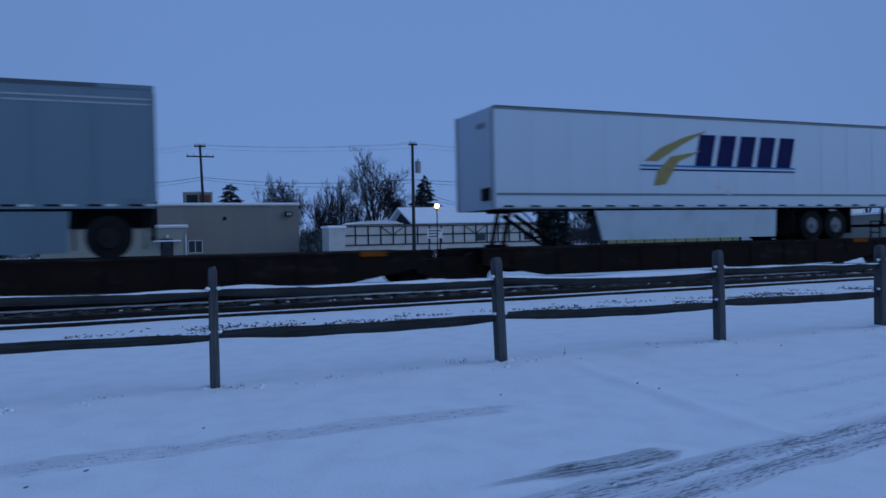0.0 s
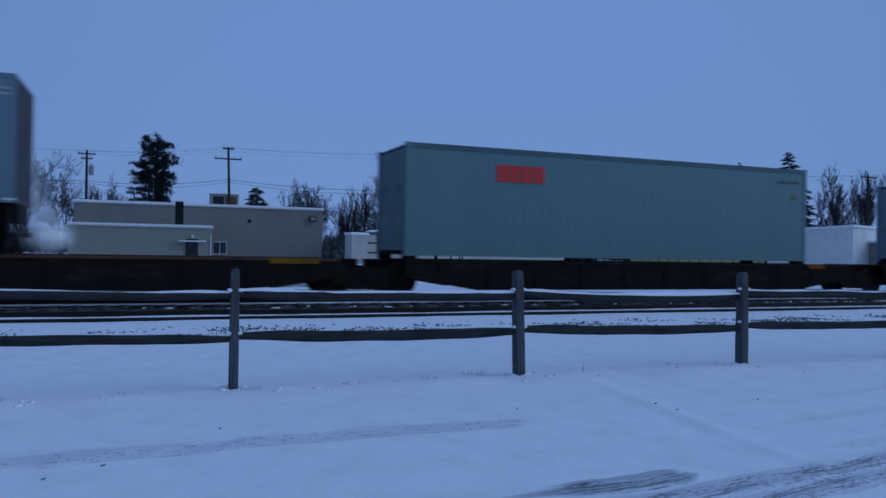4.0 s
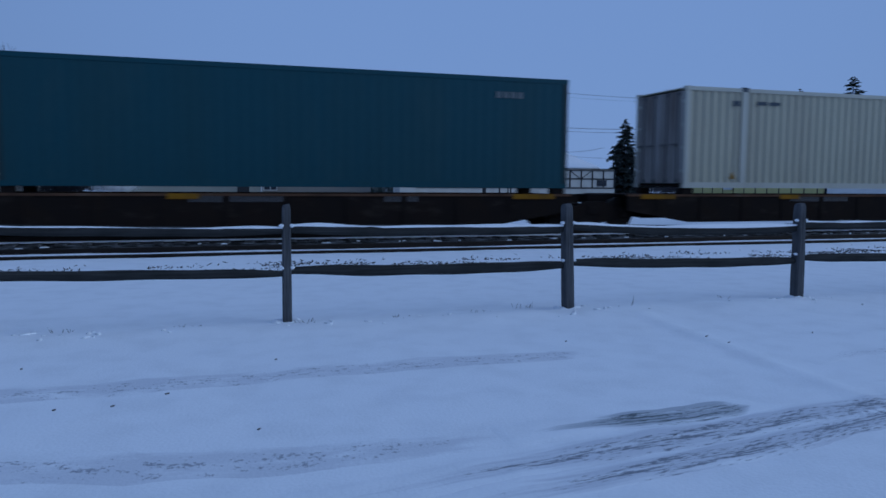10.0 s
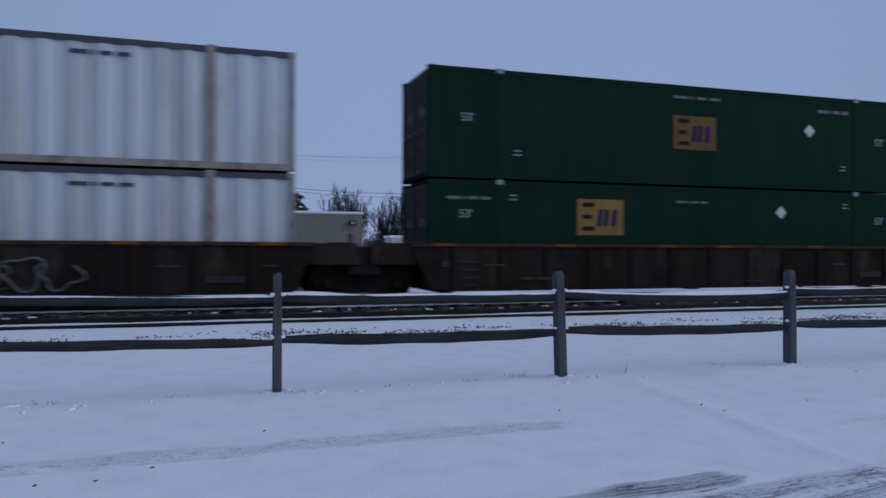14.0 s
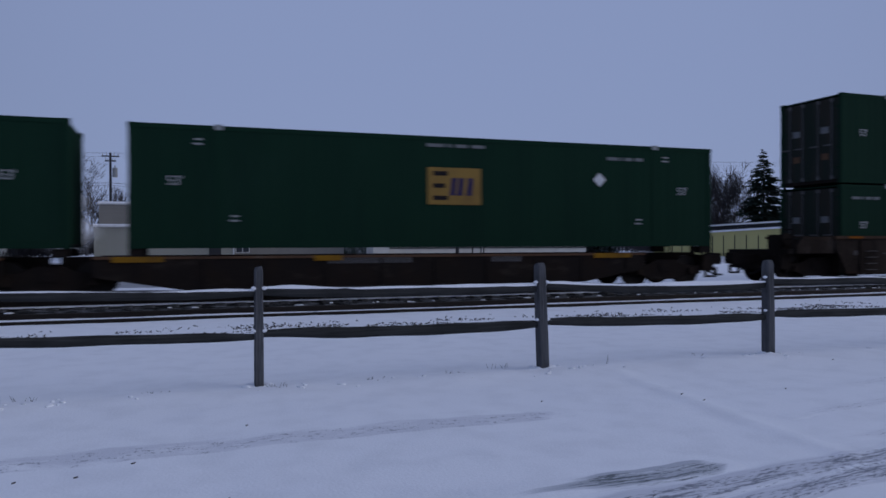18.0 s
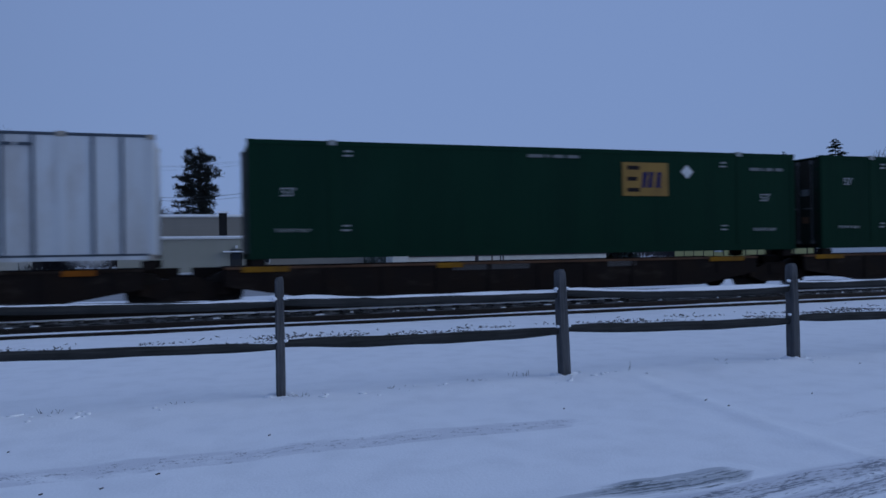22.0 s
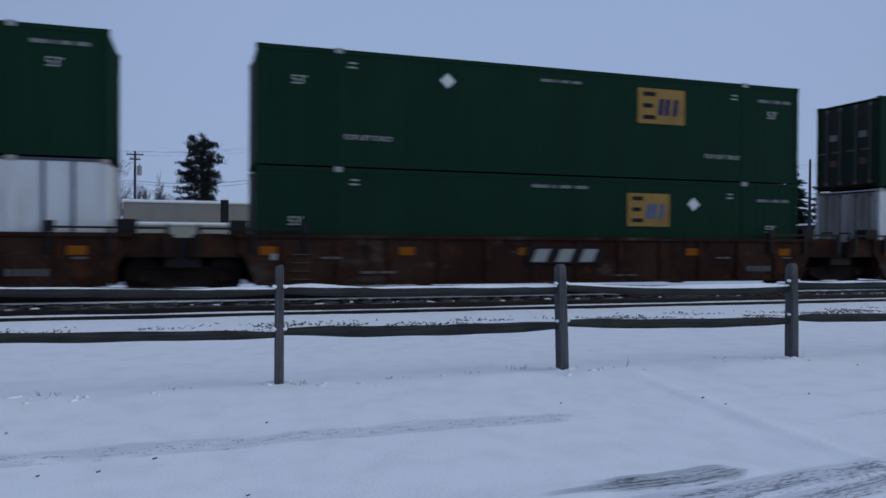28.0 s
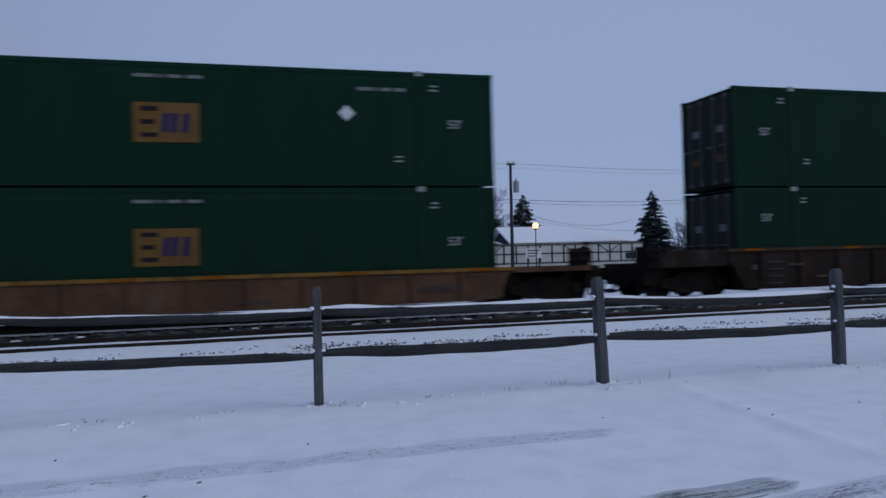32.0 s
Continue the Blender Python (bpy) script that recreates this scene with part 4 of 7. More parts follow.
    for s in (-1, 1):
        slab("mud_flap", c + s * (0.75 + 0.6 * (len(wheels) - 1)) , c + s * (0.75 + 0.6 * (len(wheels) - 1)) + 0.02, -SIDE + 0.1, -SIDE + 0.7, 1.25, z, BLACK, root)
    lx = length - 2.6 if nose_right else 2.6
    for yy in (-0.85, 0.75):
        bm = bmesh.new()
        box(bm, lx - 0.06, lx + 0.06, yy, yy + 0.1, 1.35, z), box(bm, lx - 0.14, lx + 0.14, yy - 0.06, yy + 0.16, 1.30, 1.36)
        tube(bm, (lx, yy + 0.05, 1.6), (lx + 0.7, yy + 0.05, z), 0.03, n=6), tube(bm, (lx, yy + 0.05, 1.6), (lx - 0.6, yy + 0.05, z), 0.03, n=6)
        part("landing_leg", bm, BLACK, root)
    slab("rear_bumper", (0.0 if nose_right else length - 0.08), (0.08 if nose_right else length), -1.1, 1.1, 1.45, 1.55, BLACK, root)
    for yy in (-0.8, 0.7):
        slab("bumper_post", (0.0 if nose_right else length - 0.08), (0.08 if nose_right else length), yy, yy + 0.1, 1.55, z, BLACK, root)
    if skirt:
        a, b = skirt
        bm = bmesh.new()
        prism(bm, [(a + 0.25, 1.2), (b - 0.05, 1.2), (b, z - 0.06), (a, z - 0.06)], -SIDE + 0.04, -SIDE + 0.07)
        part("side_skirt", bm, body if body is TRAILER_GREY else SKIRT, root, "smooth side skirt under the box")
        for k in range(4):
            slab("skirt_bracket", a + 0.3 + k * (b - a - 0.7) / 3, a + 0.36 + k * (b - a - 0.7) / 3, -SIDE + 0.07, -0.4, z - 0.2, z, BLACK, root)
        if body is TRAILER_GREY:
            slab("spare_box", a - 0.62, a + 0.02, -0.95, 0.7, 1.32, z, BLACK, root, "dark steel box behind the landing legs")
    return root


def shield(root, x, z, w=1.08, h=1.26):
    """A brown shield with a gold rim and a gold top."""
    y = -SIDE - 0.004
    out = [(-0.5, 0.42), (-0.25, 0.5), (0.25, 0.5), (0.5, 0.42), (0.5, -0.12), (0.36, -0.3), (0, -0.5), (-0.36, -0.3), (-0.5, -0.12)]
    rim = piece("emblem", mesh_of("shield_rim", lambda bm: prism(bm, [(a * w, c * h) for a, c in out], -0.004, 0), GOLD), root, "brown and gold shield emblem", (x, y, z))
    piece("emblem_field", mesh_of("shield_in", lambda bm: prism(bm, [(a * w * 0.955, c * h * 0.96 - 0.005) for a, c in out], -0.009, -0.004), BROWNMARK), rim)
    piece("emblem_band", mesh_of("shield_band", lambda bm: prism(bm, [(-0.47 * w, 0.16 * h), (-0.47 * w, 0.39 * h), (-0.24 * w, 0.465 * h), (0.24 * w, 0.465 * h), (0.47 * w, 0.39 * h), (0.47 * w, 0.36 * h), (0.1 * w, 0.36 * h), (-0.22 * w, 0.28 * h)], -0.013, -0.009), GOLD), rim)
    for k, (a, b, c, e) in enumerate(((-0.38, -0.17, -0.15, 0.16), (-0.10, 0.11, -0.30, 0.16), (0.19, 0.38, -0.15, 0.16))):
        slab("emblem_block", a, b, -0.013, -0.009, c, e, GOLD, rim)


# ---- railway cars ----
def bogie(root, x):
    """A two-axle railway truck under a car."""
    def frame_shape(bm):
        for y in (-1.02, 0.92):
            prism(bm, [(-1.25, 0.36), (-1.25, 0.60), (-0.6, 0.66), (-0.3, 0.80), (0.3, 0.80), (0.6, 0.66), (1.25, 0.60), (1.25, 0.36), (0.95, 0.40), (0.5, 0.22), (-0.5, 0.22), (-0.95, 0.40)], y, y + 0.1)
        box(bm, -0.22, 0.22, -1.05, 1.05, 0.45, 0.72)
        for px in (-0.16, 0, 0.16):
            for y in (-0.97, 0.97):
                tube(bm, (px, y, 0.28), (px, y, 0.5), 0.055, n=8)
    f = piece("truck_frame", mesh_of("truck_frame", frame_shape, CAR_DARK), root, "cast steel truck side frames", (x, 0, 0.05))
    for ax in (-0.9, 0.9):
        w = piece("wheelset", mesh_of("wheelset", lambda bm: [disc(bm, 0, 0, s * 0.72 - 0.06, s * 0.72 + 0.06, 0.455, 28) for s in (-1, 1)] + [disc(bm, 0, 0, s * 0.82 - 0.03, s * 0.82 + 0.03, 0.12, 12) for s in (-1, 1)] + [tube(bm, (0, -1.08, 0), (0, 1.08, 0), 0.08, n=10)], RAIL_STEEL), f, "steel wheels on their axle", (ax, 0, 0.46))
        for y in (-1.1, 1.02):
            slab("bearing_cap", ax - 0.09, ax + 0.09, y, y + 0.08, 0.37, 0.55, CAR_BROWN, f)


def coupler(root, x, s):
    bm = bmesh.new()
    box(bm, min(x - s * 0.32, x + s * 0.06), max(x - s * 0.32, x + s * 0.06), -1.12, 1.12, 0.5, 0.98)
    for y in (-1.1, 1.0):
        box(bm, x - 0.2, x + 0.2, y, y + 0.1, 0.3, 0.36), box(bm, x - 0.2, x - 0.16, y, y + 0.1, 0.3, 0.6), box(bm, x + 0.16, x + 0.2, y, y + 0.1, 0.3, 0.6)
    tube(bm, (x + s * 0.1, -1.2, 0.92), (x + s * 0.45, -0.1, 1.0), 0.02, n=5)
    part("end_sill", bm, CAR_DARK, root, "end sill with steps and uncoupling lever")
    bm = bmesh.new()
    box(bm, min(x, x + s * 0.8), max(x, x + s * 0.8), -0.12, 0.12, 0.72, 0.96)
    prism(bm, [(x + s * 0.8, 0.66), (x + s * 1.1, 0.66), (x + s * 1.15, 0.8), (x + s * 1.1, 1.02), (x + s * 0.8, 1.02)], -0.2, 0.2)
    part("coupler", bm, CAR_DARK, root, "rusty knuckle coupler")
    bm = bmesh.new()
    pts = [(x, -0.5, 0.8), (x + s * 0.3, -0.5, 0.48), (x + s * 0.6, -0.5, 0.36), (x + s * 0.9, -0.5, 0.34)]
    sweep(bm, pts, 0.03, 5)
    part("air_hose", bm, RUBBER, root, "black brake hose")


def spine_platform(a, b, loads, label, free_left=False, free_right=False, hitches=(), stripe=CAR_BROWN, mark=None):
    """One platform of a spine car between the truck centres a and b; loads are the container spans that it carries."""
    root = rider("spine_car", a, 0, label, "railcar", "spine cars of the train")
    n = b - a
    l0, l1 = (-1.6 if free_left else 0.15), n + (1.6 if free_right else -0.15)
    bm = bmesh.new()
    prism(bm, [(l0, 0.80), (1.5, 0.80), (3.6, 0.28), (n - 3.6, 0.28), (n - 1.5, 0.80), (l1, 0.80), (l1, 1.05), (l0, 1.05)], -0.34, 0.34)
    part("centre_sill", bm, CAR_DARK, root, "deep fish-bellied centre sill")
    # long side sills with a worn top edge
    for y in (-1.28, 1.18):
        bm = bmesh.new()
        prism(bm, [(0.9, 0.60), (1.35, 0.52), (2.9, 0.26), (n - 2.9, 0.26), (n - 1.35, 0.52), (n - 0.9, 0.60), (n - 0.9, 1.0), (0.9, 1.0)], y, y + 0.1)
        part("side_sill", bm, CAR_DARK, root)
        slab("deck_edge", 0.9, n - 0.9, y - 0.03, y + 0.13, 1.0, 1.06, stripe, root, "worn deck edge")
        k = 1.8
        while k < n - 1.5:
            slab("sill_post", k, k + 0.1, y - 0.025 if y < 0 else y, y + 0.1 if y < 0 else y + 0.125, 0.6 if k < 3 or k > n - 3 else 0.3, 1.0, CAR_DARK, root)
            k += 1.45
    for k in range(int(n / 1.9)):
        px = 1.1 + k * (n - 2.2) / int(n / 1.9 - 0.01 + 1)
        slab("cross_arm", px, px + 0.22, -1.2, 1.2, 0.9, 1.03, CAR_DARK, root)
    slab("deck", 0.9, n - 0.9, -1.2, -0.4, 1.03, 1.055, CAR_BROWN, root)
    slab("deck", 0.9, n - 0.9, 0.4, 1.2, 1.03, 1.055, CAR_BROWN, root)
    for px, w in ((1.3, 1.1), (n * 0.36, 0.7), (n - 2.6, 1.2)) if stripe is CAR_TAN else ((n - 2.6, 0.7),):
        slab("reflector", px, px + w, -1.32, -1.312, 0.93, 1.06, OCHRE_STRIPE if stripe is CAR_TAN else ORANGE, root, "faded yellow stripe" if stripe is CAR_TAN else "faded orange stripe")
    if mark:
        bars(root, n * 0.45, 0.93, 2.2, 0.18, -1.285, FADED if stripe is CAR_TAN else STENCIL, "car_number")
        bars(root, n * 0.68, 0.93, 0.9, 0.18, -1.285, FADED if stripe is CAR_TAN else STENCIL, "car_number")
    for x0, x1 in loads:
        for px in (x0 - a, x1 - a - 0.35):
            for y in (-1.26, 0.96):
                slab("pedestal", px, px + 0.35, y, y + 0.3, 1.05, 1.245, CAR_DARK, root, "container pedestal")
    for hx, d in hitches:
        hx -= a
        bm = bmesh.new()
        for y in (-0.42, 0.32):
            tube(bm, (hx - d * 0.25, y, 1.05), (hx, y, 2.1), 0.07, n=6)
            tube(bm, (hx + d * 1.5, y, 1.1), (hx + d * 0.15, y, 2.0), 0.06, n=6)
        box(bm, hx - 0.3, hx + 0.35, -0.5, 0.5, 2.06, 2.155)
        box(bm, hx - d * 0.25 - 0.12, hx - d * 0.25 + 0.12, -0.55, 0.55, 1.04, 1.14)
        part("trailer_hitch", bm, CAR_DARK, root, "folding trailer hitch")
    for free, px, s in ((free_left, 0.0, -1), (free_right, n, 1)):
        if free:
            coupler(root, px + s * 1.6, s)
            ex = px + s * 1.45
            for ya, yb in ((-1.15, -0.75), (0.75, 1.15)):
                bm = bmesh.new()
                for y in (ya, yb):
                    tube(bm, (ex, y, 1.0), (ex, y, 1.68), 0.03, n=5)
                for z in (1.24, 1.46, 1.68):
                    tube(bm, (ex, ya, z), (ex, yb, z), 0.025, n=5)
                part("handrail", bm, CAR_DARK, root, "end handrail and ladder")
            bm = bmesh.new()
            hoop = [(ex, -1.22, 1.0), (ex, -1.22, 1.6), (ex - s * 0.62, -1.22, 1.6), (ex - s * 0.62, -1.22, 1.0)]
            for p, q in zip(hoop, hoop[1:]):
                tube(bm, p, q, 0.035, n=5)
            tube(bm, (ex, -1.22, 1.3), (ex - s * 0.62, -1.22, 1.3), 0.025, n=5)
            part("side_hoop", bm, CAR_DARK, root, "square guard hoop at the platform's side")
            bm = bmesh.new()
            tube(bm, (ex, -0.35, 1.0), (ex, -0.35, 1.75), 0.05, n=6), tube(bm, (ex - 0.02, -0.35, 1.72), (ex + 0.04, -0.35, 1.72), 0.26, n=16)
            part("hand_brake", bm, CAR_DARK, root, "hand brake wheel on its stand")
    bogie(root, 0.0)
    if free_right:
        bogie(root, n)
    return root


def well_car(a, b, x0, x1, paint_mat, label, top=1.55, free_left=False, free_right=False, marks=()):
    """One well of a double-stack car between truck centres a and b; the containers stand from x0 to x1."""
    root = rider("well_car", a, 0, label, "railcar", "well cars of the train")
    n, w0, w1 = b - a, x0 - a - 0.12, x1 - a + 0.12
    l0, l1 = (-1.5 if free_left else 0.1), n + (1.5 if free_right else -0.1)
    for y in (-1.47, 1.37):
        bm = bmesh.new()
        prism(bm, [(w0 + 0.16, 0.34), (w1 - 0.16, 0.34), (w1 + 0.14, 0.95), (w1 + 0.3, 1.12), (w1 + 0.3, top - 0.09), (w0 - 0.3, top - 0.09), (w0 - 0.3, 1.12), (w0 - 0.14, 0.95)], y, y + 0.1)
        part("side_sill", bm, paint_mat, root, "tall riveted side sill")
        slab("top_chord", w0 - 0.35, w1 + 0.35, y - 0.06, y + 0.16, top - 0.09, top, OCHRE_EDGE if paint_mat is CAR_TAN else RUST_EDGE if paint_mat is CAR_BROWN else paint_mat, root, "rusty top edge")
        slab("bottom_chord", w0 + 0.5, w1 - 0.5, y - 0.04, y + 0.14, 0.30, 0.36, paint_mat, root)
        if y < 0:
            k = w0 + 0.7
            while k < w1 - 0.6:
                slab("sill_rib", k, k + 0.09, y - 0.05, y, 0.36, top - 0.09, paint_mat, root)
                k += 1.32
            for f in (0.03, 0.24, 0.44, 0.56, 0.76, 0.96):
                px = w0 + f * (w1 - w0)
                low = 0.42 if paint_mat is CAR_RED else 0.0
                slab("reflector", px - 0.3, px + (0.3 if not low else 0.1), y - (0.066 if not low else 0.008), y - (0.06 if not low else 0), top - 0.08 - low, top - 0.01 - low * 0.68, ORANGE, root, "orange reflector stripe")
    for k in range(5):
        px = w0 + 0.6 + k * (w1 - w0 - 1.2) / 4
        slab("floor_beam", px - 0.15, px + 0.15, -1.37, 1.37, 0.26, 0.355, CAR_DARK, root)
    for e0, e1, s in ((l0, w0, -1), (w1, l1, 1)):
        slab("end_deck", min(e0, e1), max(e0, e1), -1.35, 1.35, 0.98, 1.12, CAR_DARK, root)
        slab("end_sill", min(e0, e1), max(e0, e1), -0.4, 0.4, 0.42, 0.98, CAR_DARK, root)
        e = w0 - 0.02 if s < 0 else w1 - 0.08
        slab("bulkhead", e, e + 0.1, -1.36, 1.36, 0.36, top - 0.1, paint_mat, root)
        outer = e0 if s < 0 else e1
        shared = not (free_left if s < 0 else free_right)
        g0, g1 = (0.03, 0.12) if shared else (0.3, 0.55)
        if shared:
            # the full-width black block stands in for the recess's shade
            slab("joint_fill", outer - (0.1 if s < 0 else 0.3), outer + (0.3 if s < 0 else 0.1), -1.3, 1.2, 0.75, top - 0.1, BLACK, root, "dark joint over the shared truck")
        bm = bmesh.new()
        q, d = (w0 - 0.3, 1) if s < 0 else (w1 + 0.3, -1)
        prism(bm, [(q, 1.0), (outer + d * g0, 1.0), (outer + d * g0, min(1.25, top - 0.02)), (outer + d * g1, top - 0.02), (q, top - 0.02)], -1.42, -1.36)
        part("end_gusset", bm, paint_mat, root)
        bm = bmesh.new()
        gx = outer + (0.25 if s < 0 else -0.25)
        for y in (-1.3, -0.9):
            tube(bm, (gx, y, 1.1), (gx, y, 1.75), 0.025, n=5)
        tube(bm, (gx, -1.3, 1.75), (gx, -0.9, 1.75), 0.025, n=5), tube(bm, (gx, -1.3, 1.45), (gx, -0.9, 1.45), 0.025, n=5)
        part("grab_iron", bm, CAR_DARK, root, "ladder and grab irons at the car's end")
        bm = bmesh.new()
        for p, q in (((gx, 1.1), (gx, 1.52)), ((gx, 1.52), (gx - s * 0.62, 1.52)), ((gx - s * 0.62, 1.52), (gx - s * 0.62, 1.1)), ((gx, 1.3), (gx - s * 0.62, 1.3))):
            tube(bm, (p[0], -1.33, p[1]), (q[0], -1.33, q[1]), 0.032, n=5)
        part("side_hoop", bm, CAR_DARK, root, "square guard hoop at the car's end")
    for free, px, s in ((free_left, 0.0, -1), (free_right, n, 1)):
        if free:
            coupler(root, px + s * 1.5, s)
            bm = bmesh.new()
            ex = px + s * 1.2
            box(bm, ex - 0.2, ex + 0.2, -0.9, -0.4, 1.1, 1.6), tube(bm, (ex, -1.02, 1.45), (ex, -0.96, 1.45), 0.2, n=16)
            part("hand_brake", bm, CAR_DARK, root, "hand brake housing and wheel")
    y = -1.47 - 0.004
    # ladder rungs, data stencils and plates on the sill
    for k in range(4):
        bm = bmesh.new()
        tube(bm, (w0 + 0.95, y - 0.07, 0.46 + 0.2 * k), (w0 + 1.4, y - 0.07, 0.46 + 0.2 * k), 0.016, n=5)
        for px in (w0 + 0.95, w0 + 1.4):
            tube(bm, (px, y - 0.07, 0.46 + 0.2 * k), (px, y + 0.03, 0.46 + 0.2 * k), 0.014, n=5)
        part("ladder_rung", bm, STENCIL, root, "worn steel ladder rung")
    for px, pz, w, h in ((w0 + 1.9, 0.98, 0.5, 0.08), (w0 + 3.1, 0.62, 0.9, 0.1), (w1 - 1.7, 0.66, 0.9, 0.2), (w1 - 3.0, 0.98, 0.45, 0.08), (w1 - 0.7, 0.98, 0.3, 0.08), (w0 + (w1 - w0) * 0.62, 0.5, 0.7, 0.06)):
        bars(root, px, pz, w, h, y - 0.05, FADED if paint_mat is CAR_RED else STENCIL, "data_stencil")
    slab("plate", w0 + 0.45, w0 + 0.6, y - 0.012, y - 0.004, top - 0.62, top - 0.47, GREYED if paint_mat is CAR_RED else STENCIL, root, "small pale plate")
    if paint_mat is CAR_RED:
        for s, e, q in ((-1, l0 + 0.25, w0 + 1.3), (1, l1 - 0.25, w1 - 1.3)):
            bm = bmesh.new()
            box(bm, min(e, q), max(e, q), y - 0.10, y - 0.03, top + 0.09, top + 0.14)
            for px in (q, (e + q) / 2, e):
                box(bm, px - 0.05, px + 0.05, y - 0.09, y - 0.03, top - 0.45, top + 0.12)
            box(bm, q - 0.1, q + 0.1, y - 0.12, y, top + 0.02, top + 0.26)
            part("guide_rail", bm, BLACK, root, "dark guide rail above the sill's end")
            bm = bmesh.new()
            box(bm, e - s * 0.9 - 0.22, e - s * 0.9 + 0.22, -1.3, -0.9, 1.12, top + 0.32)
            part("brake_box", bm, BLACK, root, "dark brake gear housing")
    for kind, mx, mz, *size in marks:
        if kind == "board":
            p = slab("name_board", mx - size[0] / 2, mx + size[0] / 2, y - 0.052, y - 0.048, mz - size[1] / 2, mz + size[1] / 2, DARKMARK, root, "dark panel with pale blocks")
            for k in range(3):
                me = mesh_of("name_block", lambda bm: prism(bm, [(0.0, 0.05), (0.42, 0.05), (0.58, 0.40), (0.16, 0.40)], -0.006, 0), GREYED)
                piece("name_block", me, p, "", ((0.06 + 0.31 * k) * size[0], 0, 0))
        elif kind == "bar":
            bars(root, mx, mz, *size, y - 0.05, FADED if paint_mat is CAR_RED else STENCIL, "car_number")
        elif kind == "graf":
            rnd = random.Random(int(mx * 10))
            count = round(size[0] / 0.75)
            for k in range(count):
                cx, rx, rz = mx + size[0] * ((k + 0.5) / count - 0.5), size[0] / count * 0.56, size[1] * rnd.uniform(0.38, 0.5)
                lobes, ph = rnd.choice((2, 3, 4)), rnd.uniform(0, 6)
                gap = rnd.choice((20, 20, 15))
                bm, loop = bmesh.new(), []
                for j in range(gap):
                    a = j * math.tau / 20 + ph
                    r = 1 + 0.22 * math.sin(lobes * a + ph)
                    loop.append((cx + rx * r * math.cos(a), y - 0.052, mz + rz * r * math.sin(a)))
                sweep(bm, loop, 0.034, 4, gap == 20)
                part("graffiti", bm, FADED, root, "faded spray-paint letter outline")
    bogie(root, 0.0)
    if free_right:
        bogie(root, n)
    return root


def slanted_word(root, x, z, w, h, n, material, lean=0.25, gap=0.16, name="name_block"):
    """A name as a row of leaning blocks, one for each sign."""
    u = (1 - gap) / n * w
    me = mesh_of(("word", n, round(w, 2), round(h, 2), material.name), lambda bm: prism(bm, [(0, 0), (u, 0), (u + lean * h, h), (lean * h, h)], -0.005, 0), material)
    for k in range(n):
        piece(name, me, root, "", (x - w / 2 - lean * h / 2 + k / n * w, -SIDE - 0.005, z - h / 2))


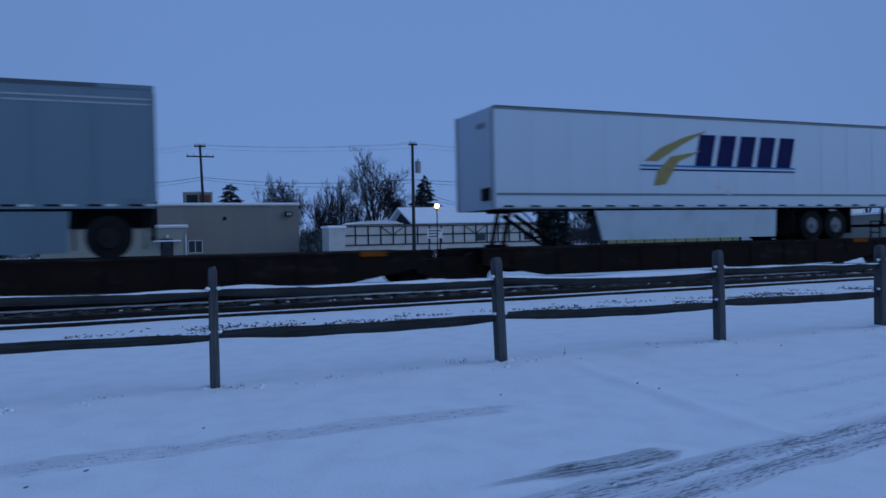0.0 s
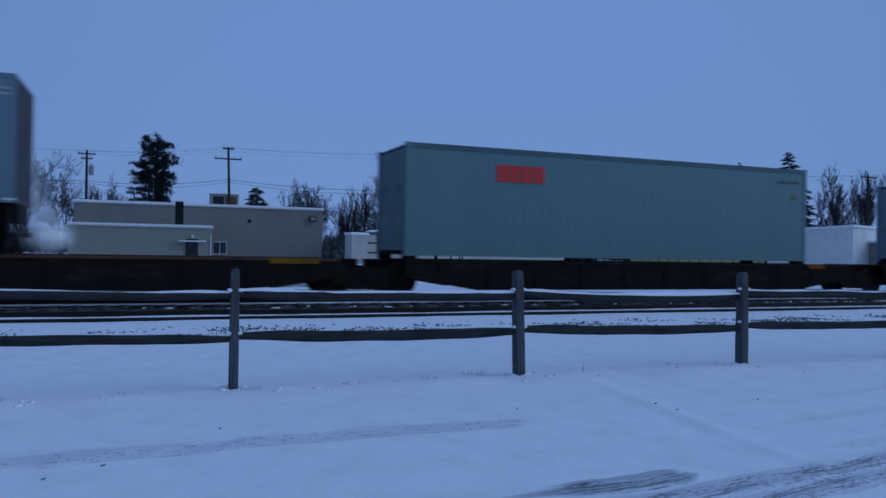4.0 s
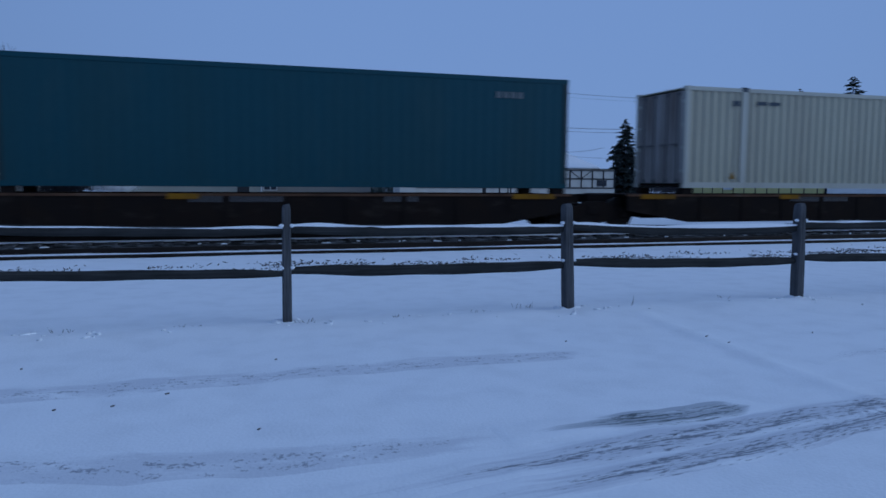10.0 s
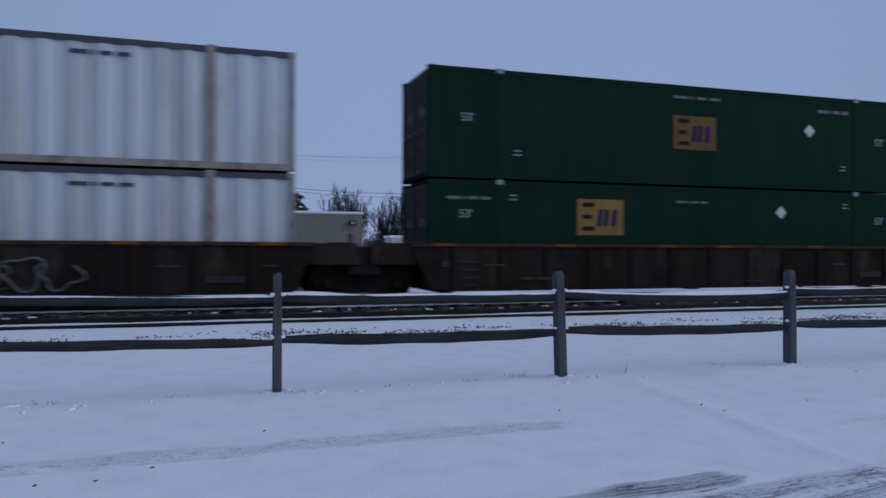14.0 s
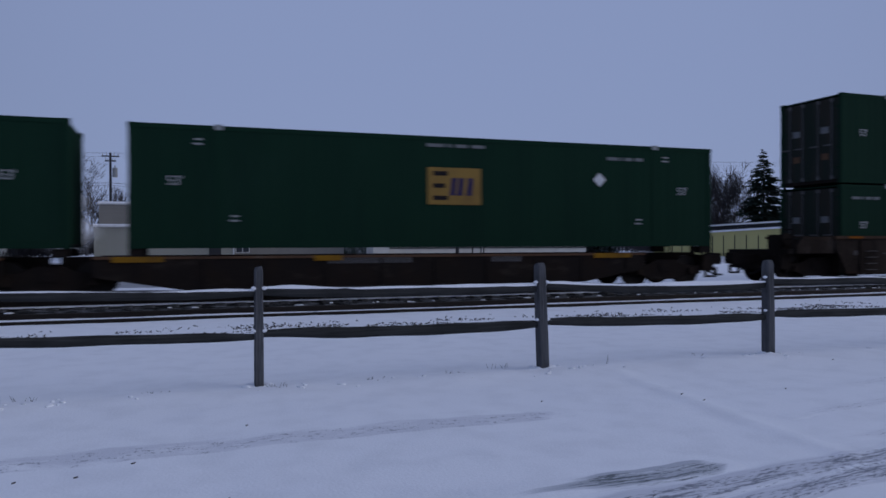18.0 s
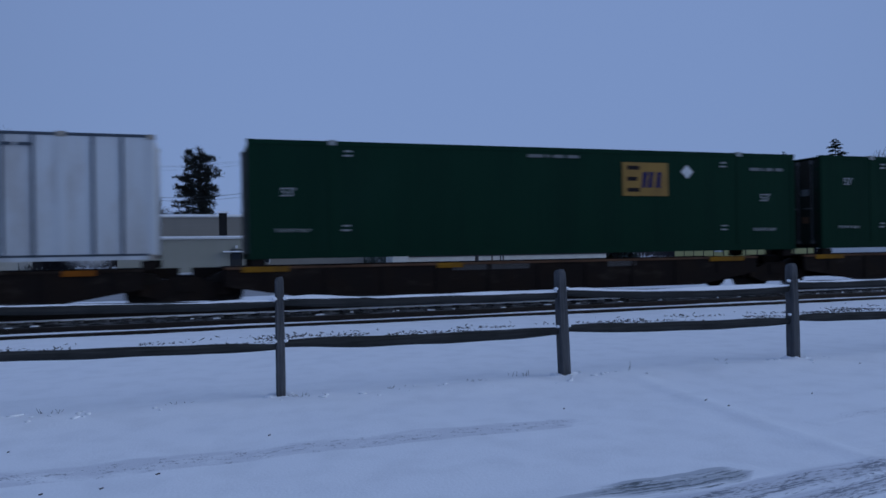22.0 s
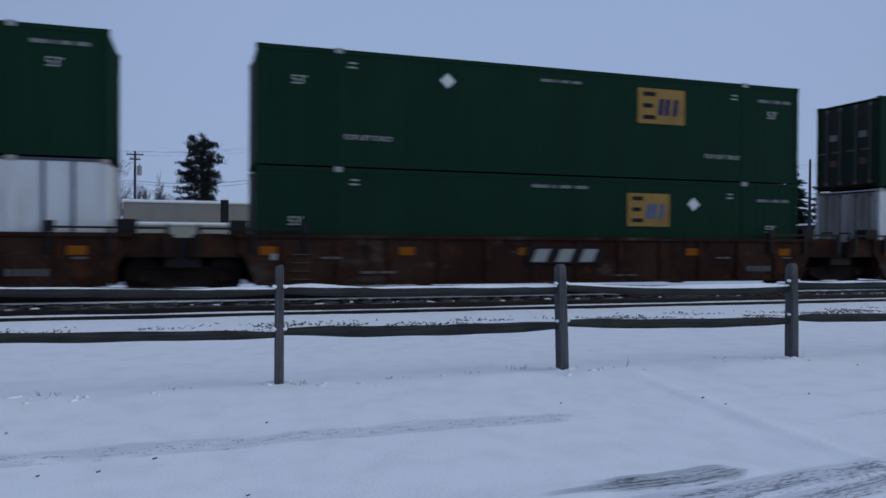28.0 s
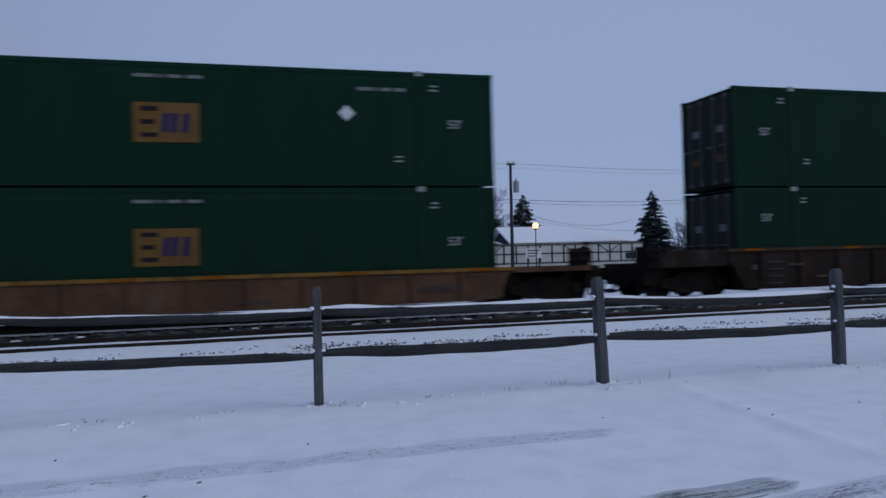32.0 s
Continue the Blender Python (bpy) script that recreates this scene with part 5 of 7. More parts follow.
def build_cars():
    dark = "dark weathered spine car carrying "
    spine_platform(217.7, 235.5, [], dark + "a white trailer", free_right=True, hitches=[(219.9, 1)])
    spine_platform(201.5, 217.7, [], dark + "a short grey trailer", free_left=True, hitches=[(202.8, 1)])
    spine_platform(180.9, 196.9, [(184.55, 196.73)], dark + "a grey container", free_right=True)
    spine_platform(163.6, 180.9, [(164.44, 178.16)], dark + "a pale green container")
    spine_platform(145.6, 163.6, [], dark + "a short grey trailer", hitches=[(148.0, 1)], stripe=CAR_TAN)
    spine_platform(128.6, 145.6, [(130.56, 144.22)], dark + "a navy container")
    spine_platform(112.1, 128.6, [], dark + "a white trailer", free_left=True, hitches=[(113.1, 1)])
    spine_platform(90.4, 107.3, [(93.09, 109.27)], "spine car with a worn orange edge carrying a beige container", free_right=True, stripe=CAR_TAN, mark=True)
    spine_platform(72.8, 90.4, [(75.66, 89.33)], "spine car with a worn orange edge carrying a teal container", stripe=CAR_TAN, mark=True)
    spine_platform(54.4, 72.8, [], "spine car with a worn orange edge carrying two short trailers", free_left=True, hitches=[(55.0, 1), (70.7, -1)], stripe=CAR_TAN, mark=True)
    well_car(30.9, 50.2, 32.56, 48.72, CAR_BROWN, "brown well car with a rusty top edge, carrying green containers", free_right=True)
    well_car(11.3, 30.9, 12.99, 29.13, CAR_BROWN, "brown well car with graffiti, carrying white containers", marks=[("graf", 11.6, 0.83, 3.0, 0.8)])
    well_car(-7.4, 11.3, -6.66, 9.5, CAR_BROWN, "brown well car with a rusty top edge, carrying green containers", free_left=True)
    for a, b, x in ((-29.6, -13.2, -27.94), (-47.0, -29.6, -45.35), (-64.4, -47.0, -62.76), (-81.6, -64.4, -80.08)):
        spine_platform(a, b, [(x, x + 16.15)], "spine car with a worn orange edge carrying a green container", free_right=a == -29.6, stripe=CAR_TAN, mark=True)
    spine_platform(-98.0, -81.6, [(-98.35, -82.2)], dark + "a ribbed white container", free_left=True, mark=True)
    well_car(-120.9, -101.9, -119.51, -103.36, CAR_TAN, "faded yellow well car carrying green containers", 1.22, True, True, [("bar", 8.6, 0.75, 1.6, 0.4)])
    well_car(-144.8, -125.6, -143.23, -127.07, CAR_RED, "oxide red well car carrying a white and a green container", free_right=True, marks=[("bar", 13.7, 1.02, 2.5, 0.22)])
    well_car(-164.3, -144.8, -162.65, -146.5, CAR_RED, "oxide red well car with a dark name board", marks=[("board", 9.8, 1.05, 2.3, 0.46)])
    well_car(-183.5, -164.3, -182.06, -165.9, CAR_RED, "oxide red well car with pale graffiti", free_left=True, marks=[("graf", 5.5, 0.95, 4.4, 0.9)])
    well_car(-207.2, -188.2, -205.8, -189.65, CAR_BROWN, "brown well car with a yellowed top edge", 1.48, True, True, [("bar", 14.0, 0.95, 1.5, 0.35)])
    well_car(-230.7, -211.7, -229.3, -213.15, CAR_TAN, "faded yellow well car carrying green containers", 1.15, True, True)


def build_loads():
    g = "green containers on the train"
    t = trailer(218.99, "long white road trailer with blue name blocks and gold swoosh", 16.15, TRAILER_WHITE, (12.02, 13.14), skirt=(3.3, 10.4), z=2.14, height=2.87, group="white road trailers")
    slanted_word(t, 9.19, 3.94, 4.2, 0.98, 5, PURPLE, 0.22, 0.22)
    slab("name_stripe", 4.9, 11.2, -SIDE - 0.009, -SIDE - 0.003, 3.40, 3.46, SKYBLUE, t, "thin blue stripe")
    slab("name_stripe", 4.9, 11.2, -SIDE - 0.009, -SIDE - 0.003, 3.29, 3.34, PURPLE, t, "thin blue stripe")
    me = mesh_of("swoosh", lambda bm: [prism(bm, [(0, 0.75), (0.5, 0.75), (1.4, 1.25), (2.45, 1.75), (1.5, 1.5), (0.6, 1.15)], -0.008, 0), prism(bm, [(0.35, 0), (0.8, 0.05), (1.3, 0.75), (2.2, 1.1), (1.0, 0.9), (0.5, 0.45)], -0.008, 0)], GOLD)
    piece("swoosh", me, t, "gold double swoosh", (5.05, -SIDE - 0.006, 2.82))
    markings(t, [("dia", 8.35, 2.7), ("dia", 7.95, 2.85)], 0, -SIDE - 0.004, GREYED)
    t = trailer(201.72, "short grey road trailer with a brown and gold shield", 8.52, TRAILER_GREY, (7.5,), skirt=(3.0, 6.7), z=2.19, height=2.82, rim=RIM_DARK, group="short grey road trailers")
    shield(t, 1.57, 3.64)
    c = container(184.55, 1.16, [("bar", 11.28, 3.66, 0.6, 0.3), ("warn", 11.35, 2.94), ("warn", 11.35, 1.85)], "pale grey container with a star square and dark name blocks", 12.18, 2.92, BOXGREY, top_paint=RAIL_SLATE, ink=FADED, posts=False, depth=0.014)
    slab("star_square", 1.17, 2.68, -SIDE - 0.014, -SIDE - 0.008, 0.74, 2.44, SKYBLUE, c, "sky-blue square")
    star = []
    for k in range(14):
        r = 0.66 if k % 2 == 0 else 0.2
        star.append((r * math.sin(k * math.tau / 14), r * math.cos(k * math.tau / 14)))
    piece("star", mesh_of("star", lambda bm: prism(bm, star, -0.006, 0), WHITE), c, "white seven-pointed star", (1.93, -SIDE - 0.014, 1.6))
    slanted_word(c, 6.88, 1.59, 7.1, 1.0, 6, DARKMARK, 0.0, 0.22)
    c = container(164.44, 1.17, [("bar", 12.96, 3.69, 0.9, 0.12), ("warn", 13.2, 3.25)], "pale grey-green container with a small red name", 13.72, 2.96, MINT, ink=FADED, top_paint=MINT_RAIL, posts=False)
    slanted_word(c, 3.35, 2.28, 1.5, 0.46, 4, RED, 0.0, 0.12)
    t = trailer(147.11, "short grey road trailer with a brown and gold shield", 8.4, TRAILER_GREY, (7.5,), z=2.19, height=2.8, rim=RIM_DARK, group="short grey road trailers")
    shield(t, 1.53, 3.59)
    c = container(130.56, 1.25, [("45", 13.15, 3.12), ("bar", 1.97, 3.21, 1.26, 0.12), ("warn", 12.38, 2.81)], "navy blue container with a yellow name and the number 45", 13.68, 2.88, NAVY, ink=WHITE, posts=False, depth=0.018)
    slanted_word(c, 2.01, 2.36, 1.4, 0.30, 5, SIGN_YELLOW, 0.0, 0.14)
    bars(c, 12.08, 1.87, 0.12, 1.29, -SIDE - 0.006, GREYED, "marking")
    t = trailer(112.14, "long white road trailer with a yellow and grey bird mark", 16.15, TRAILER_WHITE, (12.92, 14.15), skirt=(3.75, 11.0), z=2.14, height=2.89, group="white road trailers")
    slanted_word(t, 13.14, 3.25, 1.6, 0.36, 6, BLUE, 0.2, 0.14)
    piece("bird_mark", mesh_of("bird_a", lambda bm: prism(bm, [(-0.42, 0.36), (-0.26, 0.30), (-0.18, 0.38), (0.02, 0.26), (0.2, 0.30), (0.3, 0.12), (0.24, -0.1), (0.38, -0.24), (0.12, -0.34), (-0.14, -0.26), (-0.24, -0.06)], -0.006, 0), SIGN_YELLOW), t, "yellow upper half of a bird mark", (13.45, -SIDE - 0.005, 4.4))
    piece("bird_mark", mesh_of("bird_b", lambda bm: prism(bm, [(-0.22, 0.24), (0.0, 0.36), (0.3, 0.34), (0.45, 0.2), (0.34, 0.1), (0.36, -0.1), (0.2, -0.32), (-0.05, -0.42), (-0.34, -0.34), (-0.44, -0.14), (-0.3, -0.04), (-0.1, -0.04), (0.08, 0.08), (-0.1, 0.14)], -0.006, 0), DARKMARK), t, "dark lower half of a bird mark", (13.6, -SIDE - 0.005, 3.79))
    markings(t, [("bar", 0.6, 4.92, 0.72, 0.12), ("sq", 0.37, 3.05)], 0, -SIDE - 0.004, BLUE)
    container(93.09, 1.25, [("bar", 1.69, 3.7, 0.26, 0.19), ("bar", 2.83, 3.73, 0.82, 0.17), ("dia", 8.09, 1.79), ("warn", 1.64, 1.62), ("warn", 14.56, 1.65), ("bar", 14.52, 3.69, 0.34, 0.13)],
              "beige corrugated container with dark lifting points", 16.18, 2.89, BEIGE, ink=GREY_RIB, pitch=0.27, depth=0.045, frame_paint=BEIGE_RAIL)
    container(75.66, 1.22, [("bar", 12.04, 3.65, 0.81, 0.2)], "teal container with rust-stained posts", 13.7, 2.9, TEAL, ink=GREYED, post_paint=TEAL_RUST)
    t = trailer(63.3, "short grey road trailer with a brown and gold shield", 8.25, TRAILER_GREY, (0.76,), nose_right=True, z=2.22, height=2.82, rim=RIM_DARK, group="short grey road trailers")
    shield(t, 6.68, 3.75)
    t = trailer(54.11, "short grey road trailer with a brown and gold shield", 8.3, TRAILER_GREY, (7.32,), z=2.18, height=2.8, rim=RIM_DARK, group="short grey road trailers")
    shield(t, 1.27, 3.63)
    up, low = 3.285, 0.325
    a = "dark green container with an ochre panel, stacked on another"
    b = "dark green container with an ochre panel in a well"
    w = "dirty white ribbed container with an ochre panel"
    container(32.56, up, [("dull_logo", 8.12, 4.81, 1.46, 0.98), ("dia", 12.32, 5.09), ("bar", 8.21, 5.83, 1.6, 0.13), ("bar", 13.25, 5.72, 1.21, 0.17), ("53", 15.12, 4.85), ("sq", 13.64, 3.99), ("53", 1.06, 4.86), ("sq", 2.48, 4.0)], a, group=g)
    container(32.56, low, [("logo", 5.02, 2.3, 1.45, 1.0), ("bar", 8.04, 2.79, 1.05, 0.11), ("dia", 11.24, 2.55), ("53", 15.11, 2.33), ("sq", 13.73, 2.8), ("bar", 1.11, 2.75, 1.23, 0.14), ("53", 1.02, 2.32), ("sq", 2.37, 2.8)], b, group=g)
    gw = "white containers on the train"
    container(12.99, up, [("logo", 3.77, 5.43, 1.3, 0.94), ("bar", 8.07, 5.76, 0.41, 0.2), ("bar", 11.79, 5.81, 1.28, 0.17)], "dirty white container with rusty posts, stacked on another", 16.15, 2.89, WHITE_BOX, ink=GREY_RIB, pitch=0.62, depth=0.048, frame_paint=POST_DIRTY, top_paint=RAIL_SLATE, faded=True, group=gw)
    container(12.99, low, [("logo", 3.7, 2.47, 1.31, 0.89), ("bar", 8.05, 2.79, 0.41, 0.2), ("bar", 11.82, 2.84, 1.37, 0.15), ("sq", 9.17, 1.94)], "dirty white container with an ochre panel in a well", 16.15, 2.89, WHITE_BOX, ink=GREY_RIB, pitch=0.62, depth=0.048, frame_paint=POST_DIRTY, top_paint=RAIL_SLATE, faded=True, group=gw)
    container(-6.66, up, [("logo", 7.8, 4.82, 1.46, 0.95), ("53", 15.07, 4.81), ("sq", 13.66, 3.97), ("dia", 3.63, 5.14), ("53", 0.93, 4.91), ("bar", 2.77, 5.75, 1.07, 0.15), ("sq", 2.37, 4.02)], a, group=g)
    container(-6.66, low, [("53", 14.99, 1.87), ("logo", 5.11, 2.33, 1.49, 0.88), ("dia", 3.65, 2.61), ("bar", 1.04, 2.79, 1.2, 0.15), ("53", 0.95, 1.9)], b, group=g)
    s = "dark green container with an ochre logo panel on a low car"
    container(-27.94, 1.25, [("logo", 7.95, 2.85, 1.5, 0.97), ("dia", 12.32, 3.13), ("53", 1.0, 2.82), ("53", 15.12, 2.85), ("bar", 7.99, 3.91, 1.63, 0.14), ("bar", 13.17, 3.74, 1.19, 0.15), ("sq", 2.34, 1.97), ("sq", 13.61, 1.97), ("sq", 1.52, 3.77), ("sq", 14.52, 3.79)], s, group=g)
    container(-45.41, 1.26, [("dull_logo", 6.96, 2.73, 1.67, 1.5), ("dia", 11.22, 3.37), ("bar", 7.99, 3.91, 1.46, 0.13), ("bar", 12.95, 3.74, 1.24, 0.15), ("toplift", 2.89, 1.7, 1.2), ("toplift", 13.27, 1.67, 1.2), ("53", 15.04, 2.86), ("53", 1.0, 2.86), ("sq", 14.53, 3.76), ("sq", 1.5, 3.76)], "dark green container with a large square ochre logo panel", group=g, length=16.27)
    container(-62.82, 1.25, [("logo", 10.92, 3.34, 1.43, 0.94), ("dia", 12.29, 3.53), ("bar", 8.18, 3.86, 1.46, 0.13), ("bar", 15.22, 3.74, 1.24, 0.15), ("53", 15.12, 3.3), ("sq", 13.57, 3.84), ("sq", 13.59, 1.97), ("toplift", 15.06, 1.9, 0.9), ("toplift", 1.06, 1.9, 0.9), ("53", 1.06, 3.33), ("sq", 2.48, 3.86), ("sq", 2.43, 1.97)], s, group=g, length=16.27)
    container(-80.14, 1.24, [("logo", 11.0, 3.31, 1.49, 0.95), ("dia", 12.4, 3.54), ("53", 0.95, 2.85), ("53", 15.16, 2.8), ("bar", 8.12, 3.9, 1.54, 0.14), ("bar", 15.23, 3.66, 1.21, 0.15), ("sq", 2.43, 3.85), ("sq", 13.66, 3.79), ("sq", 2.36, 1.99), ("sq", 13.66, 1.93), ("toplift", 1.06, 1.92, 0.9), ("toplift", 15.14, 1.85, 0.9)], s, group=g, length=16.27)
    container(-98.35, 1.28, [("logo", 4.01, 3.52, 1.27, 0.88), ("dia", 7.64, 2.65), ("bar", 8.28, 3.88, 0.56, 0.2), ("bar", 12.98, 3.88, 1.17, 0.12)], "white container with upright grey ribs on a low car", 16.13, 2.88, WHITE_BOX, ink=GREY_RIB, ribs=True, frame_paint=POST_DIRTY, top_paint=GREY_RIB, faded=True, group=gw)
    container(-119.51, 3.32, [("logo", 11.24, 5.35, 1.5, 1.04), ("bar", 8.29, 5.75, 1.03, 0.13), ("53", 15.11, 5.36), ("bar", 15.22, 5.79, 1.21, 0.15), ("toplift", 13.27, 4.03, 1.2), ("toplift", 2.9, 4.03, 1.2), ("sq", 13.75, 5.82), ("53", 1.0, 5.36)], a, group=g)
    container(-119.51, 0.375, [("dull_logo", 8.14, 1.94, 1.4, 0.9), ("bar", 8.14, 2.99, 1.36, 0.13), ("bar", 13.15, 2.82, 1.21, 0.14), ("sq", 14.48, 2.86), ("53", 15.02, 1.9)], b, faded=True, group=g)
    container(-143.23, 3.265, [("logo", 11.04, 5.38, 1.49, 0.93), ("dia", 12.41, 5.57), ("53", 1.06, 5.3), ("53", 15.19, 5.29), ("bar", 8.14, 5.94, 1.6, 0.13), ("bar", 15.29, 5.72, 1.1, 0.15), ("sq", 2.44, 5.86), ("sq", 2.43, 4.0), ("sq", 13.7, 5.86), ("sq", 13.74, 3.97)], a, group=g)
    container(-143.23, 0.325, [("logo", 4.04, 2.58, 1.22, 0.92), ("bar", 8.43, 3.03, 0.46, 0.16), ("bar", 13.09, 3.03, 1.01, 0.15)], w, 16.15, 2.88, WHITE_BOX, ink=GREY_RIB, ribs=True, frame_paint=POST_DIRTY, top_paint=GREY_RIB, group=gw)
    container(-162.65, 3.255, [("logo", 11.28, 5.3, 1.55, 1.0), ("dia", 4.83, 5.57), ("53", 1.01, 5.32), ("53", 15.16, 5.26), ("bar", 8.1, 5.79, 1.2, 0.13), ("toplift", 2.73, 3.98, 1.33), ("toplift", 13.37, 3.94, 1.3), ("bar", 15.24, 5.68, 1.18, 0.15), ("sq", 2.32, 5.79), ("sq", 13.78, 5.74)], a, group=g)
    container(-162.65, 0.315, [("logo", 10.88, 2.34, 1.38, 0.94), ("dia", 12.39, 2.53), ("bar", 8.09, 2.92, 1.67, 0.14), ("bar", 15.22, 2.69, 1.15, 0.14), ("53", 0.93, 1.87), ("53", 15.12, 1.83), ("sq", 2.39, 2.88), ("sq", 13.65, 2.81)], b, faded=True, group=g)
    container(-182.06, 3.255, [("logo", 11.07, 5.34, 1.6, 1.05), ("dia", 4.7, 5.49), ("53", 1.09, 5.23), ("53", 15.04, 5.32), ("bar", 7.92, 5.77, 1.19, 0.13), ("bar", 15.16, 5.77, 1.21, 0.15), ("toplift", 2.71, 3.92, 1.3), ("toplift", 13.2, 3.98, 1.33), ("sq", 2.36, 5.69), ("sq", 13.7, 5.75)], a, group=g)
    container(-182.06, 0.325, [("logo", 12.85, 2.31, 0.55, 0.43), ("bar", 8.16, 2.88, 0.43, 0.2), ("bar", 12.88, 2.9, 1.22, 0.15)], w, 16.15, 2.88, WHITE_BOX, ink=GREY_RIB, ribs=True, frame_paint=POST_DIRTY, top_paint=GREY_RIB, group=gw)
    container(-205.8, 3.285, [("dull_logo", 8.09, 4.89, 1.51, 0.93), ("dia", 12.41, 5.14), ("53", 1.04, 4.86), ("53", 15.18, 4.84), ("bar", 8.16, 5.95, 1.6, 0.14), ("bar", 13.29, 5.72, 1.22, 0.15), ("sq", 2.46, 4.02), ("sq", 13.69, 3.96), ("sq", 1.6, 5.8), ("sq", 14.5, 5.8)], a, group=g)
    container(-205.8, 0.335, [("dull_logo", 11.01, 2.37, 1.55, 0.94), ("dia", 12.43, 2.39), ("53", 1.01, 2.35), ("53", 15.2, 2.29), ("bar", 8.1, 2.92, 1.15, 0.13), ("sq", 2.3, 2.87), ("sq", 13.7, 2.87)], b, group=g)
    container(-229.3, 3.285, [("dull_logo", 8.1, 4.76, 1.45, 0.93), ("dia", 12.32, 5.09), ("53", 15.11, 4.85), ("bar", 8.15, 5.85, 1.53, 0.13), ("bar", 13.21, 5.71, 1.22, 0.15), ("sq", 13.61, 3.97), ("sq", 14.56, 5.79)], a, group=g)
    container(-229.3, 0.335, [("dull_logo", 8.05, 1.84, 1.42, 0.88), ("bar", 8.09, 2.91, 1.53, 0.13), ("53", 15.05, 1.84), ("sq", 14.51, 2.79)], b, group=g)


build_cars()
build_loads()


# ---- beyond the tracks: buildings, poles, trees ----
def at(az, dist):
    """A place on the ground by its bearing from the standpoint (degrees to the right of the track's normal) and its distance."""
    return dist * math.sin(radians(az)), dist * math.cos(radians(az))


def pane(root, x, z, w, h, y, frame_mat=WHITE):
    """A window in a wall that faces -y: frame and glass."""
    win = slab("window", x - w / 2, x + w / 2, y - 0.05, y, z - h / 2, z + h / 2, frame_mat, root, "framed window")
    slab("glass", 0.06, w - 0.06, -0.006, 0.0, 0.06, h - 0.06, GLASS, win)
    slab("mullion", w / 2 - 0.025, w / 2 + 0.025, -0.012, 0.0, 0.06, h - 0.06, frame_mat, win)


def flat_building(x0, x1, y0, y1, top, wall, label, boards=0.0, name="flat_roofed_building"):
    """A low building with four walls, a snow-covered flat roof and a parapet."""
    root = thing(name, (x0, y0, -0.14), label, "building")
    w, d, h = x1 - x0, y1 - y0, top + 0.14
    for a, b, c, e in ((0, w, 0, 0.25), (0, w, d - 0.25, d), (0, 0.25, 0.25, d - 0.25), (w - 0.25, w, 0.25, d - 0.25)):
        slab("wall", a, b, c, e, 0, h - 0.2, wall, root)
    slab("roof", 0.1, w - 0.1, 0.1, d - 0.1, h - 0.2, h - 0.05, CAR_DARK, root)
    slab("roof_edge", -0.12, w + 0.12, -0.12, d + 0.12, h - 0.2, h - 0.06, WHITE, root, "white roof edge")
    slab("roof_snow", -0.08, w + 0.08, -0.08, d + 0.08, h - 0.06, h + 0.06, SNOW, root, "snow lying on the roof")
    if boards:
        k = boards
        while k < w:
            slab("board_joint", k, k + 0.05, -0.02, 0, 0.1, h - 0.22, wall, root)
            k += boards
    return root


def build_grey_store():
    b = flat_building(-6.35, 16.15, 75, 92, 5.15, GREY_WALL, "long grey flat-roofed building with snow on its roof")
    for x, w in ((10.9, 1.3), (12.6, 1.3)):
        pane(b, x, 1.2, w, 1.2, 0)
    lamp = slab("wall_lamp", 21.1, 21.8, -0.5, 0.0, 4.0, 4.45, BLACK, b, "dark flood-light box under the roof edge")
    slab("lamp_face", 0.08, 0.62, -0.006, 0, 0.08, 0.36, GREYED, lamp)
    slab("vent_cap", 15.2, 15.5, -0.1, 0, 3.7, 4.0, BLACK, b, "small round vent")
    for x in (17.6, 18.7):
        slab("roof_spike", x, x + 0.08, 0.05, 0.15, 4.5, 5.25, WHITE, b, "icicled roof drain")
    ac = slab("roof_unit", 11.95, 14.6, 3, 5, 5.25, 6.55, PALE_WALL, b, "roof-top air unit with rusty louvres")
    for x0, x1, tone in ((0.18, 1.22, BEAM), (1.42, 2.46, RUST_PANEL)):
        g = slab("unit_grille", x0, x1, -0.02, 0, 0.15, 1.05, tone, ac)
        for k in range(5):
            slab("louvre", 0.04, x1 - x0 - 0.04, -0.03, 0.0, 0.08 + 0.17 * k, 0.15 + 0.17 * k, tone, g)
    slab("unit_top", -0.1, 2.75, -0.1, 2.1, 1.3, 1.38, SNOW, ac)
    a = flat_building(-6.2, 5.05, 68.5, 74.8, 2.95, PALE_WALL, "low pale annex with a snow-covered roof", 0, "annex")
    door = slab("door", 9.1, 10.1, -0.06, 0, 0.1, 1.95, BEAM, a, "dark back door under a small awning")
    slab("awning", 8.5, 10.7, -0.8, 0, 1.72, 1.82, SNOW, a, "snow-covered awning")
    slab("door_window", 0.2, 0.8, -0.01, 0, 1.0, 1.6, GLASS, door)
    slab("wall_light", 9.55, 9.75, -0.2, 0, 2.05, 2.3, WHITE, a)
    slab("downpipe", 11.1, 11.2, -0.1, 0, 0, 2.3, WHITE, a)
    st = slab("flue", 8.3, 9.0, 3.0, 3.6, 2.95, 5.3, BLACK, a, "dark flue with a snow cap")
    slab("flue_cap", -0.15, 0.85, -0.15, 0.75, 2.35, 2.5, SNOW, st)


